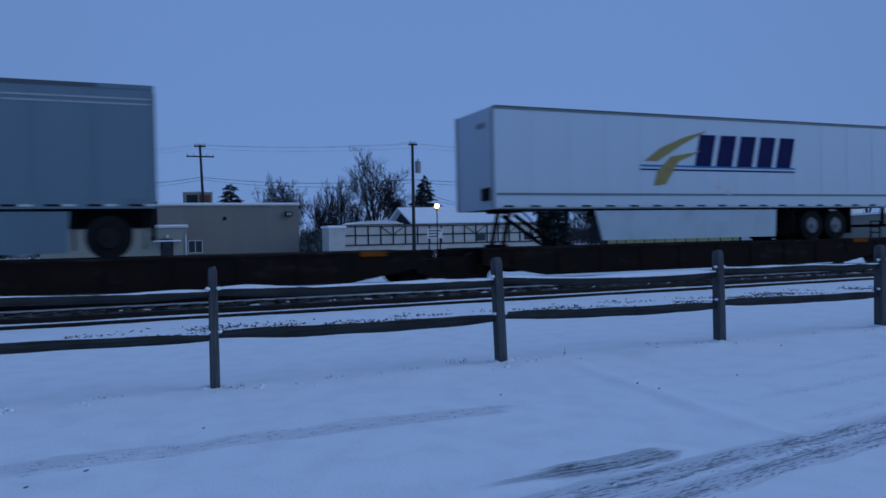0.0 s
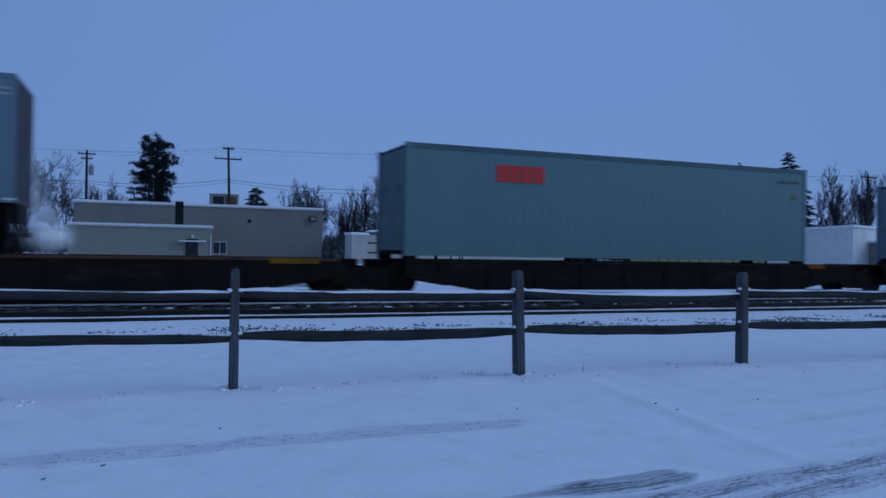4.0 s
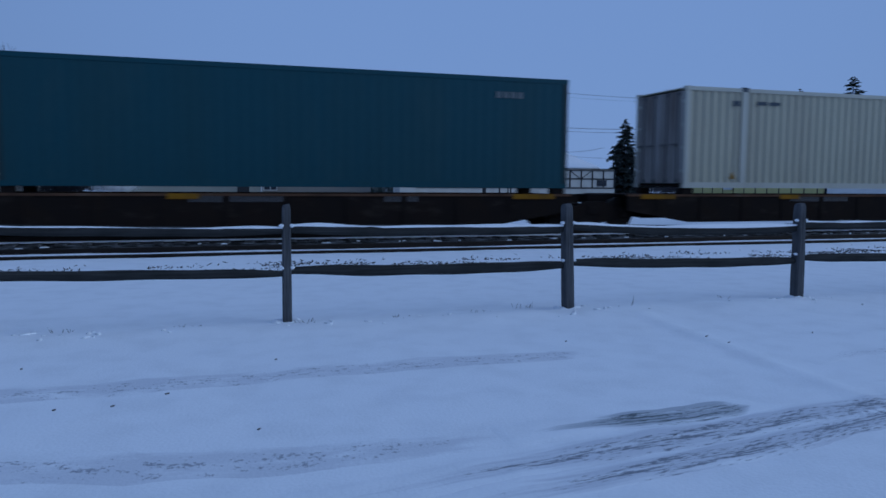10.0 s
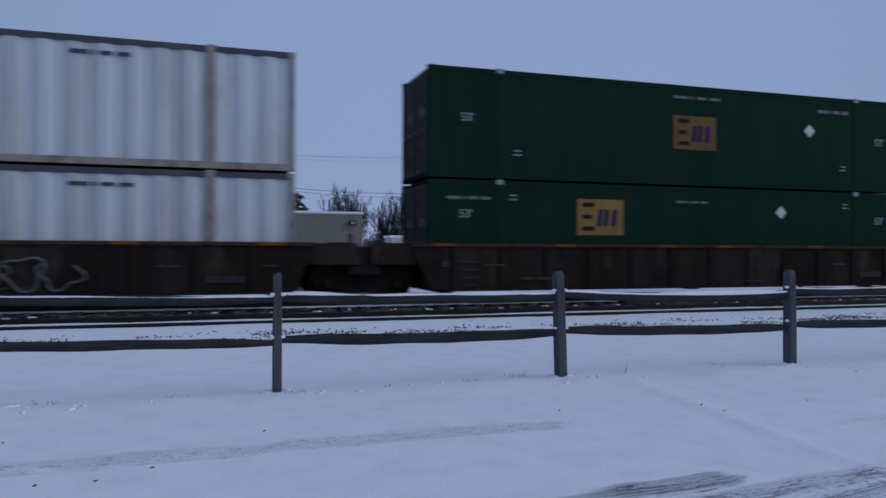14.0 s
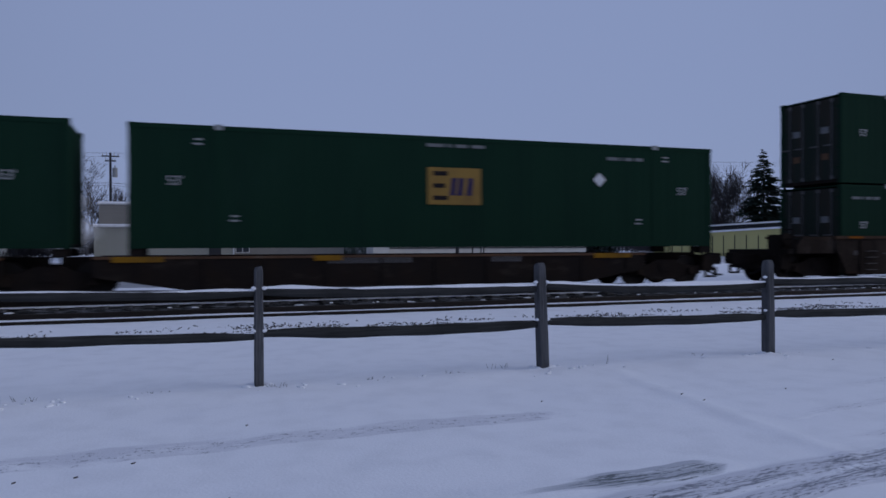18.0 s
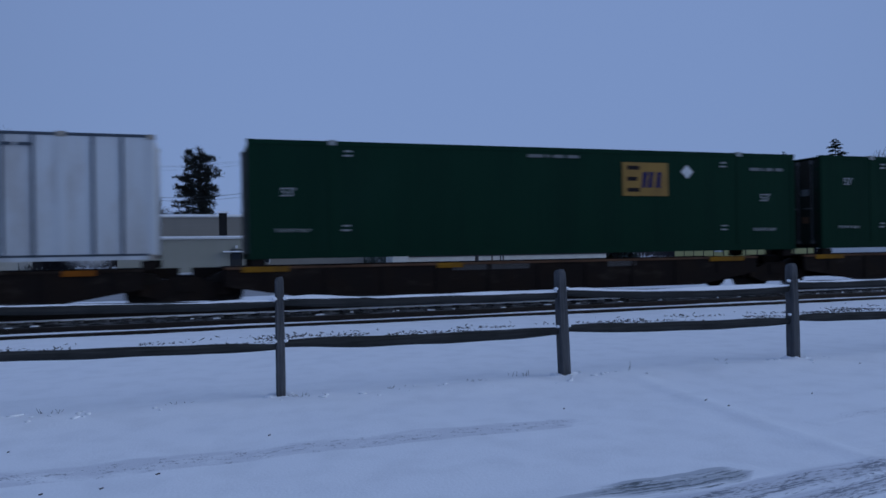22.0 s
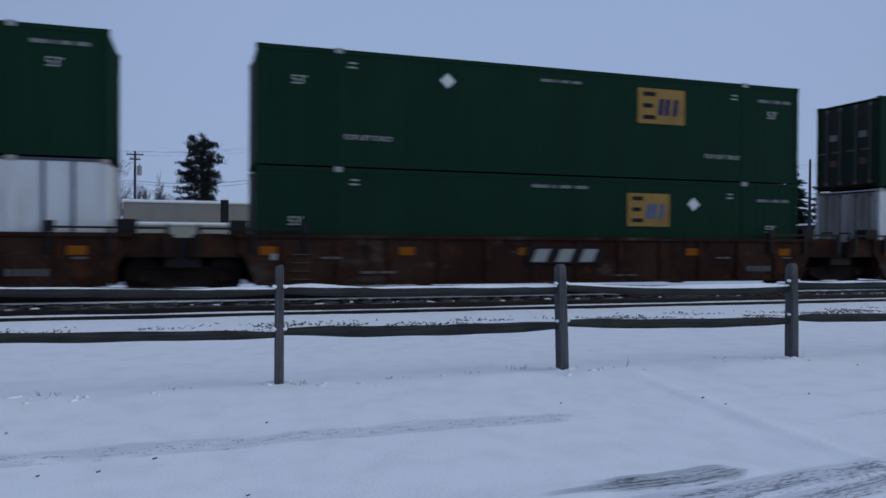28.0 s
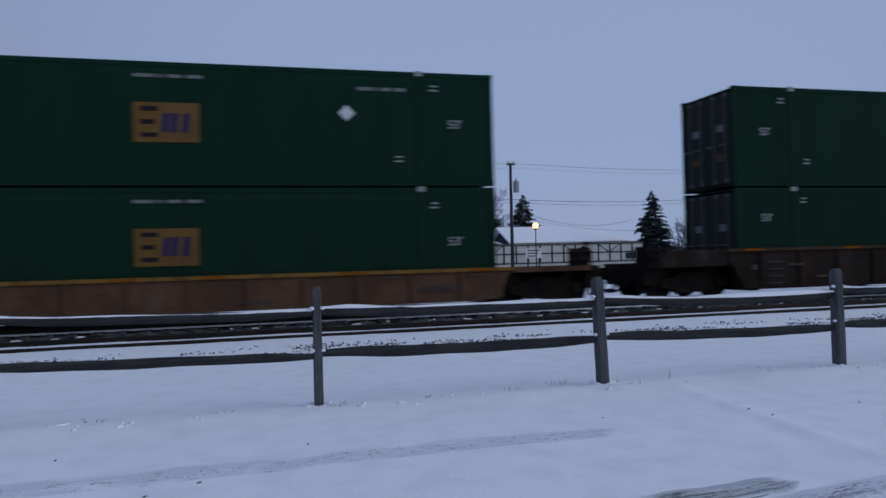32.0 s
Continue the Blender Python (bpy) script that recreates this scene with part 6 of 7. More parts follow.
def build_tudor():
    """A low white wall with dark timber framing, and the snowy roofs behind it."""
    y, x0, x1, top = 68.0, 18.6, 39.8, 2.72
    root = thing("timbered_building", (x0, y, -0.14), "low white building with dark timber framing", "building")
    w, h = x1 - x0, top + 0.14
    for a, b, c, e in ((0, w, 0, 0.3), (0, w, 6.7, 7), (0, 0.3, 0.3, 6.7), (w - 0.3, w, 0.3, 6.7)):
        slab("wall", a, b, c, e, 0, h, STUCCO, root)
    slab("roof", 0, w, 0.3, 7, h, h + 0.1, CAR_DARK, root)
    bm = bmesh.new()
    prism(bm, [(1.2, h + 0.1), (6.8, h + 0.1), (5.8, h + 0.42), (4.4, h + 0.5), (2.6, h + 0.42)], 1.5, 7)
    part("roof_snow", bm, SNOW, root, "snow-covered hipped roof")
    for z in (h - 0.16, h - 1.0, h - 1.9):
        slab("beam", 0, w, -0.07, 0.0, z, z + 0.12, BEAM, root)
    n = 17
    for k in range(n + 1):
        x = k * (w - 0.12) / n
        slab("beam", x, x + 0.12, -0.06, 0.0, h - 1.8, h - 0.05, BEAM, root)
    for k in (3, 10, 13):
        x, s = k * (w - 0.12) / n, (w - 0.12) / n
        for p, q in (((x, h - 0.1), (x + s, h - 0.95)), ((x + 2 * s, h - 0.1), (x + s, h - 0.95))):
            bm = bmesh.new()
            prism(bm, [(p[0] - 0.06, p[1]), (p[0] + 0.06, p[1]), (q[0] + 0.06, q[1]), (q[0] - 0.06, q[1])], -0.055, -0.002)
            part("brace", bm, BEAM, root, "slanting timber brace")
    pane(root, w * 0.67, h - 1.35, 1.1, 0.6, 0, BEAM)
    pane(root, w * 0.93, h - 1.35, 1.1, 0.6, 0, BEAM)
    p = thing("corner_kiosk", (17.0, 66.5, -0.14), "small white corner kiosk with a snowy lid", "building")
    slab("wall", 0, 1.5, 0, 2.5, 0, 2.65, STUCCO, p)
    slab("roof_snow", -0.1, 1.6, -0.1, 2.6, 2.65, 2.85, SNOW, p)
    # a snowed-up house roof behind
    hx0, hx1, hy0, hy1 = 32.0, 45.8, 84, 92
    hb = thing("house", (hx0, hy0, -0.14), "house with a broad snow-covered gable roof", "house", "houses")
    slab("wall", 0, hx1 - hx0, 0, hy1 - hy0, 0, 3.3, STUCCO, hb)
    bm = bmesh.new()
    for s in (0,):
        a = [(-0.8, -0.8, 3.2), (hx1 - hx0 + 0.8, -0.8, 3.2), (hx1 - hx0 - 1.6, 4, 5.2), (-0.8, 4, 5.2), (-0.8, 8.8, 3.2), (hx1 - hx0 + 0.8, 8.8, 3.2)]
        v = [bm.verts.new(q) for q in a] + [bm.verts.new((q[0], q[1], q[2] + 0.22)) for q in a]
        for f in ((0, 1, 2, 3), (3, 2, 5, 4), (6, 9, 8, 7), (9, 10, 11, 8), (0, 6, 7, 1), (1, 7, 8, 2), (2, 8, 11, 5), (5, 11, 10, 4), (4, 10, 9, 3), (3, 9, 6, 0)):
            bm.faces.new([v[i] for i in f])
    part("roof", bm, SNOW, hb, "roof under a thick sheet of snow")
    bm = bmesh.new()
    v = [bm.verts.new(q) for q in ((0.02, 0, 3.2), (0.02, 8, 3.2), (0.02, 4, 5.1), (-0.1, 0, 3.2), (-0.1, 8, 3.2), (-0.1, 4, 5.1))]
    for f in ((0, 1, 2), (5, 4, 3), (0, 3, 4, 1), (1, 4, 5, 2), (2, 5, 3, 0)):
        bm.faces.new([v[i] for i in f])
    part("gable", bm, BEAM, hb, "dark gable end")
    slab("eave_board", -0.8, hx1 - hx0 + 0.8, -0.85, -0.8, 2.9, 3.27, BEAM, hb)
    # notice board before the wall
    sx, sy = at(22.3, 69)
    sg = thing("notice_board", (sx, sy, -0.14), "pale notice board with unreadable lines on posts", "sign")
    slab("board", -0.75, 0.75, -0.05, 0, 1.5, 2.4, WHITE, sg)
    for k in range(3):
        slab("line", -0.6, 0.6 - 0.2 * k, -0.06, -0.05, 2.15 - 0.25 * k, 2.25 - 0.25 * k, BEAM, sg)
    for x in (-0.6, 0.5):
        slab("post", x, x + 0.1, 0, 0.1, 0, 2.4, BEAM, sg)


def oblique(name, p, q, depth, top0, top1, wall, label, joints=0.0, snow=0.18):
    """A long low building whose front runs from p to q."""
    (ax, ay), (bx, by) = p, q
    ln = math.hypot(bx - ax, by - ay)
    root = thing(name, (ax, ay, -0.14), label, "building")
    root.rotation_euler[2] = math.atan2(by - ay, bx - ax)
    bm = bmesh.new()
    prism(bm, [(0, 0), (ln, 0), (ln, top1 + 0.14), (0, top0 + 0.14)], 0, depth)
    part("shell", bm, wall, root)
    bm = bmesh.new()
    prism(bm, [(-0.2, top0 + 0.14), (ln + 0.2, top1 + 0.14), (ln + 0.2, top1 + 0.14 + snow), (-0.2, top0 + 0.14 + snow)], -0.35, depth)
    part("roof_snow", bm, SNOW, root, "snow on the roof")
    if joints:
        k = joints
        while k < ln:
            slab("board_joint", k, k + 0.1, -0.03, 0, 0, min(top0, top1) + 0.1, BEAM, root)
            k += joints
    return root


def build_right_side():
    y = oblique("yellow_shed", at(35.2, 92), at(44.25, 80), 8, 2.1, 2.72, YELLOW_WALL, "long yellow board-clad shed with snow on its roof", 1.45)
    slab("window_unit", 6.2, 7.2, -0.3, 0, 0.9, 1.5, WHITE, y, "white air unit in the wall")
    oblique("dark_hall", at(36.2, 104), at(46.5, 96), 12, 3.1, 3.9, BEAM, "dark hall with a snow-covered roof behind the shed")
    wb = oblique("white_building", at(44.4, 79), at(49.7, 76), 10, 3.55, 3.95, WHITE_WALL, "plain white building with a snowy roof line")
    slab("corner_board", -0.1, 0.1, -0.05, 0.05, 0, 3.6, BEAM, wb)
    oblique("white_building", at(50.1, 80), at(60, 74), 8, 2.6, 3.0, PALE_WALL, "pale low building beside the white one")
    bx, by = at(-13.4, 92)
    hb = thing("house", (bx, by, -0.14), "small pale house with snowy roofs and a front gable", "house", "houses")
    slab("wall", -4.2, 4.4, 1, 7, 0, 3.5, STUCCO, hb)
    slab("wall", -1.15, 1.15, -1.5, 1, 0, 3.5, STUCCO, hb)
    def gable_roof(corners, name, mat, words, thick):
        bm = bmesh.new()
        v = [bm.verts.new(q) for q in corners] + [bm.verts.new((q[0], q[1], q[2] + thick)) for q in corners]
        for f in ((0, 1, 2, 3), (3, 2, 5, 4), (6, 9, 8, 7), (9, 10, 11, 8), (0, 6, 7, 1), (1, 7, 8, 2), (2, 8, 11, 5), (5, 11, 10, 4), (4, 10, 9, 3), (3, 9, 6, 0)):
            bm.faces.new([v[i] for i in f])
        part(name, bm, mat, hb, words)
    gable_roof([(-4.6, 0.6, 3.45), (4.8, 0.6, 3.45), (4.8, 4, 4.75), (-4.6, 4, 4.75), (-4.6, 7.4, 3.45), (4.8, 7.4, 3.45)], "roof", SNOW, "snowy roof", 0.2)
    gable_roof([(-1.5, 3.5, 3.45), (-1.5, -1.8, 3.45), (0, -1.8, 4.6), (0, 3.5, 4.6), (1.5, 3.5, 3.45), (1.5, -1.8, 3.45)], "porch_roof", SNOW, "snowy roof of the front gable", 0.16)
    bm = bmesh.new()
    prism(bm, [(-1.15, 3.5), (1.15, 3.5), (0, 4.5)], -1.5, -1.35)
    part("gable", bm, STUCCO, hb)


# ---- poles, wires, lamp ----
POLES = {}


def pole(az, dist, top, arms, key, trafo=False, label="tall wooden utility pole with a crossarm", lean=0.0):
    x, y = at(az, dist)
    root = thing("utility_pole", (x, y, -0.14), label, "utility pole", "utility poles")
    bm = bmesh.new()
    tube(bm, (-lean, 0, 0), (0, 0, top), 0.17, 0.11, 10)
    part("shaft", bm, BEAM, root)
    for z, ln in arms:
        arm = slab("crossarm", -ln / 2, ln / 2, -0.16, -0.06, top - z, top - z + 0.13, BEAM, root)
        for k in range(5):
            u = 0.1 + k * (ln - 0.2) / 4
            if k != 2:
                bm = bmesh.new()
                tube(bm, (u, 0.05, 0.13), (u, 0.05, 0.36), 0.045, 0.03, 6)
                part("insulator", bm, GREYED, arm)
    if trafo:
        bm = bmesh.new()
        tube(bm, (0.45, -0.1, top - 2.6), (0.45, -0.1, top - 1.6), 0.26, n=12)
        tube(bm, (0.45, -0.1, top - 1.6), (0.45, -0.1, top - 1.35), 0.06, n=6)
        part("transformer", bm, GREYED, root, "grey can transformer")
    POLES[key] = Vector((x, y, top - 0.14))


def wire(a, b, drop_a, drop_b, sag, off=0.0, r=0.016):
    """A slack cable between two points."""
    bm = bmesh.new()
    p, q = Vector(a) + Vector((off, 0, -drop_a)), Vector(b) + Vector((off, 0, -drop_b))
    n = 16
    sweep(bm, [p.lerp(q, i / n) - Vector((0, 0, sag * 4 * i / n * (1 - i / n))) for i in range(n + 1)], r, 4)
    me = bpy.data.meshes.new("overhead_wire")
    bm.to_mesh(me)
    bm.free()
    me.materials.append(BEAM)
    tagged(new("overhead_wire", me), "dark slack overhead cable between utility poles", "cable", "overhead wires")


def build_poles():
    pole(20.75, 66.5, 9.9, [(0.2, 0.8)], "b", True, "wooden utility pole with a transformer", 0.05)
    pole(5.25, 78, 11.2, [(0.25, 1.1), (1.25, 2.6)], "a", lean=-0.35)
    pole(-4.1, 88, 11.2, [(0.45, 1.7), (0.95, 1.1)], "w", True, "wooden utility pole with crossarms and a transformer")
    pole(37.0, 98, 11.6, [(0.3, 2.4), (0.9, 2.8)], "c")
    pole(43.95, 86, 10.3, [], "d", False, "plain dark wooden pole")
    pole(50.5, 96, 10.5, [(0.3, 2.4)], "e")
    pole(-27, 96, 10.8, [(0.3, 2.4)], "z")
    for a, b in (("z", "w"), ("w", "a"), ("a", "b"), ("b", "c"), ("c", "e")):
        for off, drop in ((-0.45, 0.0), (0.45, 0.05), (0.0, 0.4)):
            wire(POLES[a], POLES[b], drop, drop, 0.3, off, 0.007)
        wire(POLES[a], POLES[b], 3.2, 3.2, 0.45, 0, 0.02)
        wire(POLES[a], POLES[b], 3.45, 3.45, 0.55, 0.1, 0.014)
    wire(POLES["b"], (*at(29.5, 84), 5.2), 4.0, 0, 1.0, 0, 0.016)
    wire(POLES["b"], (*at(33.5, 84), 4.4), 4.6, 0, 0.9, 0, 0.012)
    glow = bpy.data.materials.new("sodium_glow")
    glow.use_nodes = True
    e = glow.node_tree.nodes["Principled BSDF"]
    e.inputs["Base Color"].default_value = (0.9, 0.6, 0.3, 1)
    e.inputs["Emission Color"].default_value, e.inputs["Emission Strength"].default_value = (1.0, 0.42, 0.10, 1), 9.0
    x, y = at(22.5, 66)
    root = thing("street_lamp", (x, y, -0.14), "small lit street lamp with an orange bulb", "street lamp")
    bm = bmesh.new()
    tube(bm, (0, 0, 0), (0, 0, 4.0), 0.06, 0.045, 8)
    part("shaft", bm, BEAM, root)
    bm = bmesh.new()
    bmesh.ops.create_uvsphere(bm, u_segments=14, v_segments=10, radius=0.23, matrix=Matrix.Translation((0, 0, 4.32)))
    part("globe", bm, glow, root, "glowing orange globe")
    bm = bmesh.new()
    tube(bm, (0, 0, 3.95), (0, 0, 4.1), 0.14, 0.2, 10)
    tube(bm, (0, 0, 4.54), (0, 0, 4.62), 0.12, 0.04, 10)
    part("collar", bm, BLACK, root)
    lamp = bpy.data.lights.new("street_lamp_light", "POINT")
    lamp.energy, lamp.color, lamp.shadow_soft_size = 60, (1.0, 0.55, 0.2), 0.25
    new("street_lamp_light", lamp).location = (x, y - 0.4, 4.15)


# ---- trees ----
def sticks(name, segs, material, parent, sides=4):
    """Branches: tapered prisms from (p, q, r0, r1) rows, as one mesh."""
    v, f = [], []
    for p, q, r0, r1 in segs:
        z = (q - p).normalized()
        x = z.orthogonal().normalized()
        y = z.cross(x)
        b = len(v)
        for c, r in ((p, r0), (q, r1)):
            for k in range(sides):
                a = k * math.tau / sides
                v.append(c + (x * math.cos(a) + y * math.sin(a)) * r)
        f += [(b + k, b + (k + 1) % sides, b + sides + (k + 1) % sides, b + sides + k) for k in range(sides)]
    me = bpy.data.meshes.new(name)
    me.from_pydata([tuple(c) for c in v], [], f)
    me.materials.append(material)
    return piece(name, me, parent)


def bare_tree(az, dist, height, width, seed, material=BARK, low=0.22, depth=5, label="bare leafless tree in winter", spread=0.62):
    """A leafless tree: the trunk parts into rising limbs, each limb into branches and twigs, thinner at every fork."""
    rnd = random.Random(seed)
    x, y = at(az, dist)
    root = thing("bare_tree", (x, y, -0.14), label, "tree", "bare trees")
    rows = []

    def aside(d, angle):
        side = d.cross(Vector((rnd.gauss(0, 1), rnd.gauss(0, 1), rnd.gauss(0, 1)))).normalized()
        return (d * math.cos(angle) + side * math.sin(angle)).normalized()

    def limb(p, d, ln, r, level):
        n = 4 if level < 2 else 3 if level < 5 else 2
        end = r * (0.62 if level < depth else 0.4)
        for i in range(n):
            d = (d + Vector((rnd.gauss(0, 0.11), rnd.gauss(0, 0.11), rnd.gauss(0, 0.08) + 0.07))).normalized()
            q = p + d * ln / n
            a, b = r + (end - r) * i / n, r + (end - r) * (i + 1) / n
            rows.append((p, q, a, b, level))
            p = q
            if level < depth and (i or level > 1) and i < n - 1 and rnd.random() < 0.92:
                limb(p, aside(d, rnd.uniform(0.5, 0.95)), ln * rnd.uniform(0.42, 0.68), b * rnd.uniform(0.45, 0.65), level + 1)
        if level == depth:
            for k in range(3):
                w = aside(d, rnd.uniform(0.2, 0.9))
                rows.append((p, p + (w + Vector((0, 0, 0.2))) * ln * rnd.uniform(0.5, 1.1), end * 0.6, end * 0.3, level))
        else:
            for k in range(2):
                limb(p, aside(d, rnd.uniform(0.15, 0.5)), ln * rnd.uniform(0.55, 0.8), end * rnd.uniform(0.62, 0.85), level + 1)
    girth = (0.021 if spread > 0.5 else 0.012) * height
    foot = Vector((rnd.gauss(0, 0.05), rnd.gauss(0, 0.05), 1)) * height * low
    rows.append((Vector((0, 0, 0)), foot, girth * 1.15, girth, 0))
    turn0, count = rnd.uniform(0, 6), rnd.choice((4, 5, 5))
    for k in range(count):
        a = turn0 + k * math.tau / count + rnd.gauss(0, 0.25)
        d = Vector((math.cos(a) * spread, math.sin(a) * spread, 1)).normalized()
        limb(foot, d, height * rnd.uniform(0.26, 0.36), girth * rnd.uniform(0.5, 0.68), 1)
    limb(foot, Vector((0, 0, 1)), height * 0.34, girth * 0.72, 1)
    tall = max(q.z for p, q, *_ in rows)
    reach = sorted(abs(q.x) for p, q, *_ in rows)[int(len(rows) * 0.97)]
    sz, sx = height / tall, width / reach
    fit = [(Vector((p.x * sx, p.y * sx * 0.8, p.z * sz)), Vector((q.x * sx, q.y * sx * 0.8, q.z * sz)), a, b, level) for p, q, a, b, level in rows]
    thin = 0.0145 * dist / 90
    sticks("trunk", [(p, q, max(a, thin), max(b, thin)) for p, q, a, b, level in fit if level < 3], material, root, 5)
    sticks("crown", [(p, q, max(a, thin), max(b, thin * 0.6)) for p, q, a, b, level in fit if level >= 3], material, root, 3)


def pine(az, dist, height, seed):
    """An old pine: two bare lower trunks, a dense round-topped crown, and long ragged limbs on one side."""
    rnd = random.Random(seed)
    x, y = at(az, dist)
    root = thing("pine_tree", (x, y, -0.14), "tall ragged dark pine tree with bare lower trunks", "tree", "evergreen trees")
    for dx, top in ((-0.75, 0.72), (0.15, 0.95), (0.95, 0.9)):
        bm = bmesh.new()
        tube(bm, (dx, rnd.uniform(-0.4, 0.4), 0), (dx * 0.8 + 0.2, 0, height * top), 0.2, 0.05, 7)
        part("trunk", bm, BARK, root)
    v, f, arms = [], [], []

    def tuft(c, r, n):
        for _ in range(n):
            d = Vector((rnd.gauss(0, 1), rnd.gauss(0, 1), rnd.gauss(0.25, 0.8))).normalized()
            p = c + Vector((rnd.gauss(0, 0.4), rnd.gauss(0, 0.4), rnd.gauss(0, 0.25))) * r
            side = d.cross(Vector((0.3, 0.2, 1))).normalized() * 0.045
            q = p + d * r * rnd.uniform(0.5, 1.0)
            b = len(v)
            v.extend([p - side, p + side, q, p + Vector((0, 0, 0.07))])
            f.extend([(b, b + 1, b + 2), (b + 1, b + 3, b + 2), (b + 3, b, b + 2)])
    z = height * 0.46
    while z < height * 0.985:
        u = (z / height - 0.46) / 0.54
        r = 2.15 * math.sqrt(max(0.12, 1 - max(0, (u - 0.6) / 0.42) ** 2)) * (0.62 + 0.38 * min(1, u * 1.7))
        for _ in range(14):
            a, e = rnd.uniform(0, math.tau), rnd.uniform(0.3, 1.0) * r
            c = Vector((0.35 + e * math.cos(a), e * math.sin(a) * 0.8, z + rnd.gauss(0, 0.2)))
            arms.append((Vector((0.3, 0, z - 0.35 * e)), c, 0.05, 0.02))
            tuft(c, rnd.uniform(0.35, 0.62), 34)
        z += height * 0.033
    for k in range(17):
        zz = height * (0.34 + 0.42 * k / 16)
        s, ln = rnd.choice((-1, -1, -1, 1)), rnd.uniform(1.9, 3.6) * (1 - 0.3 * k / 16)
        ln *= 1.0 if s < 0 else 0.4
        d = Vector((s, rnd.uniform(-0.6, 0.6), rnd.uniform(-0.05, 0.16))).normalized()
        base = Vector((0, 0, zz))
        arms.append((base, base + d * ln, 0.07, 0.02))
        for t in (0.35, 0.5, 0.62, 0.75, 0.88, 1.0):
            tuft(base + d * ln * t + Vector((0, rnd.gauss(0, 0.2), rnd.gauss(0.05, 0.08))), rnd.uniform(0.3, 0.48), 26)
    sticks("limb", arms, BARK, root, 4)
    me = bpy.data.meshes.new("crown")
    me.from_pydata([tuple(c) for c in v], [], f)
    me.materials.append(PINE_NEEDLES)
    piece("crown", me, root)


def conifer(az, dist, height, width, seed, bare=0.06, material=NEEDLES, ragged=0.25, label="dark green spruce tree", point=1.0, kind="spruce_tree"):
    """A conifer: trunk and whorls of drooping branches, each a fan of needle blades."""
    rnd = random.Random(seed)
    x, y = at(az, dist)
    root = thing(kind, (x, y, -0.14), label, "tree", "evergreen trees")
    bm = bmesh.new()
    tube(bm, (0, 0, 0), (0, 0, height * 0.97), height * 0.02, 0.03, 7)
    part("trunk", bm, BARK, root)
    v, f = [], []

    def blade(p, d, ln, wd, droop):
        side = d.cross(Vector((0, 0, 1))).normalized()
        q = p + d * ln + Vector((0, 0, -droop))
        m = p + d * ln * 0.55 + Vector((0, 0, -droop * 0.3))
        b = len(v)
        v.extend([p, m + side * wd, q, m - side * wd, m + Vector((0, 0, -wd * 0.9))])
        f.extend([(b, b + 1, b + 2, b + 3), (b, b + 4, b + 2, b + 1)])
    z = height * bare
    while z < height * 0.99:
        u = (z / height - bare) / (1 - bare)
        r = width * ((1 - u) ** point * 0.96 + 0.04)
        for k in range(max(4, int(7 + 6 * (1 - u)))):
            a = rnd.uniform(0, math.tau)
            ln = r * rnd.uniform(1 - ragged * 2, 1 + ragged)
            d = Vector((math.cos(a), math.sin(a), rnd.uniform(-0.12, 0.18)))
            p = Vector((0, 0, z + rnd.uniform(-0.2, 0.2)))
            blade(p, d, ln, 0.10 + ln * 0.10, ln * 0.22)
            for s in (-1, 1):
                for t in (0.35, 0.55, 0.75, 0.9):
                    e = (d + s * 0.9 * Vector((-d.y, d.x, 0)) * rnd.uniform(0.6, 1.2)).normalized()
                    e.z += rnd.uniform(-0.3, 0.3)
                    blade(p + d * ln * t + Vector((0, 0, -ln * 0.2 * t * t)), e, ln * (0.5 - 0.3 * t) + 0.12, 0.05 + ln * 0.035, ln * 0.08)
        z += height * 0.021 * rnd.uniform(0.7, 1.3)
    me = bpy.data.meshes.new("crown")
    me.from_pydata([tuple(c) for c in v], [], f)
    me.materials.append(material)
    piece("crown", me, root)


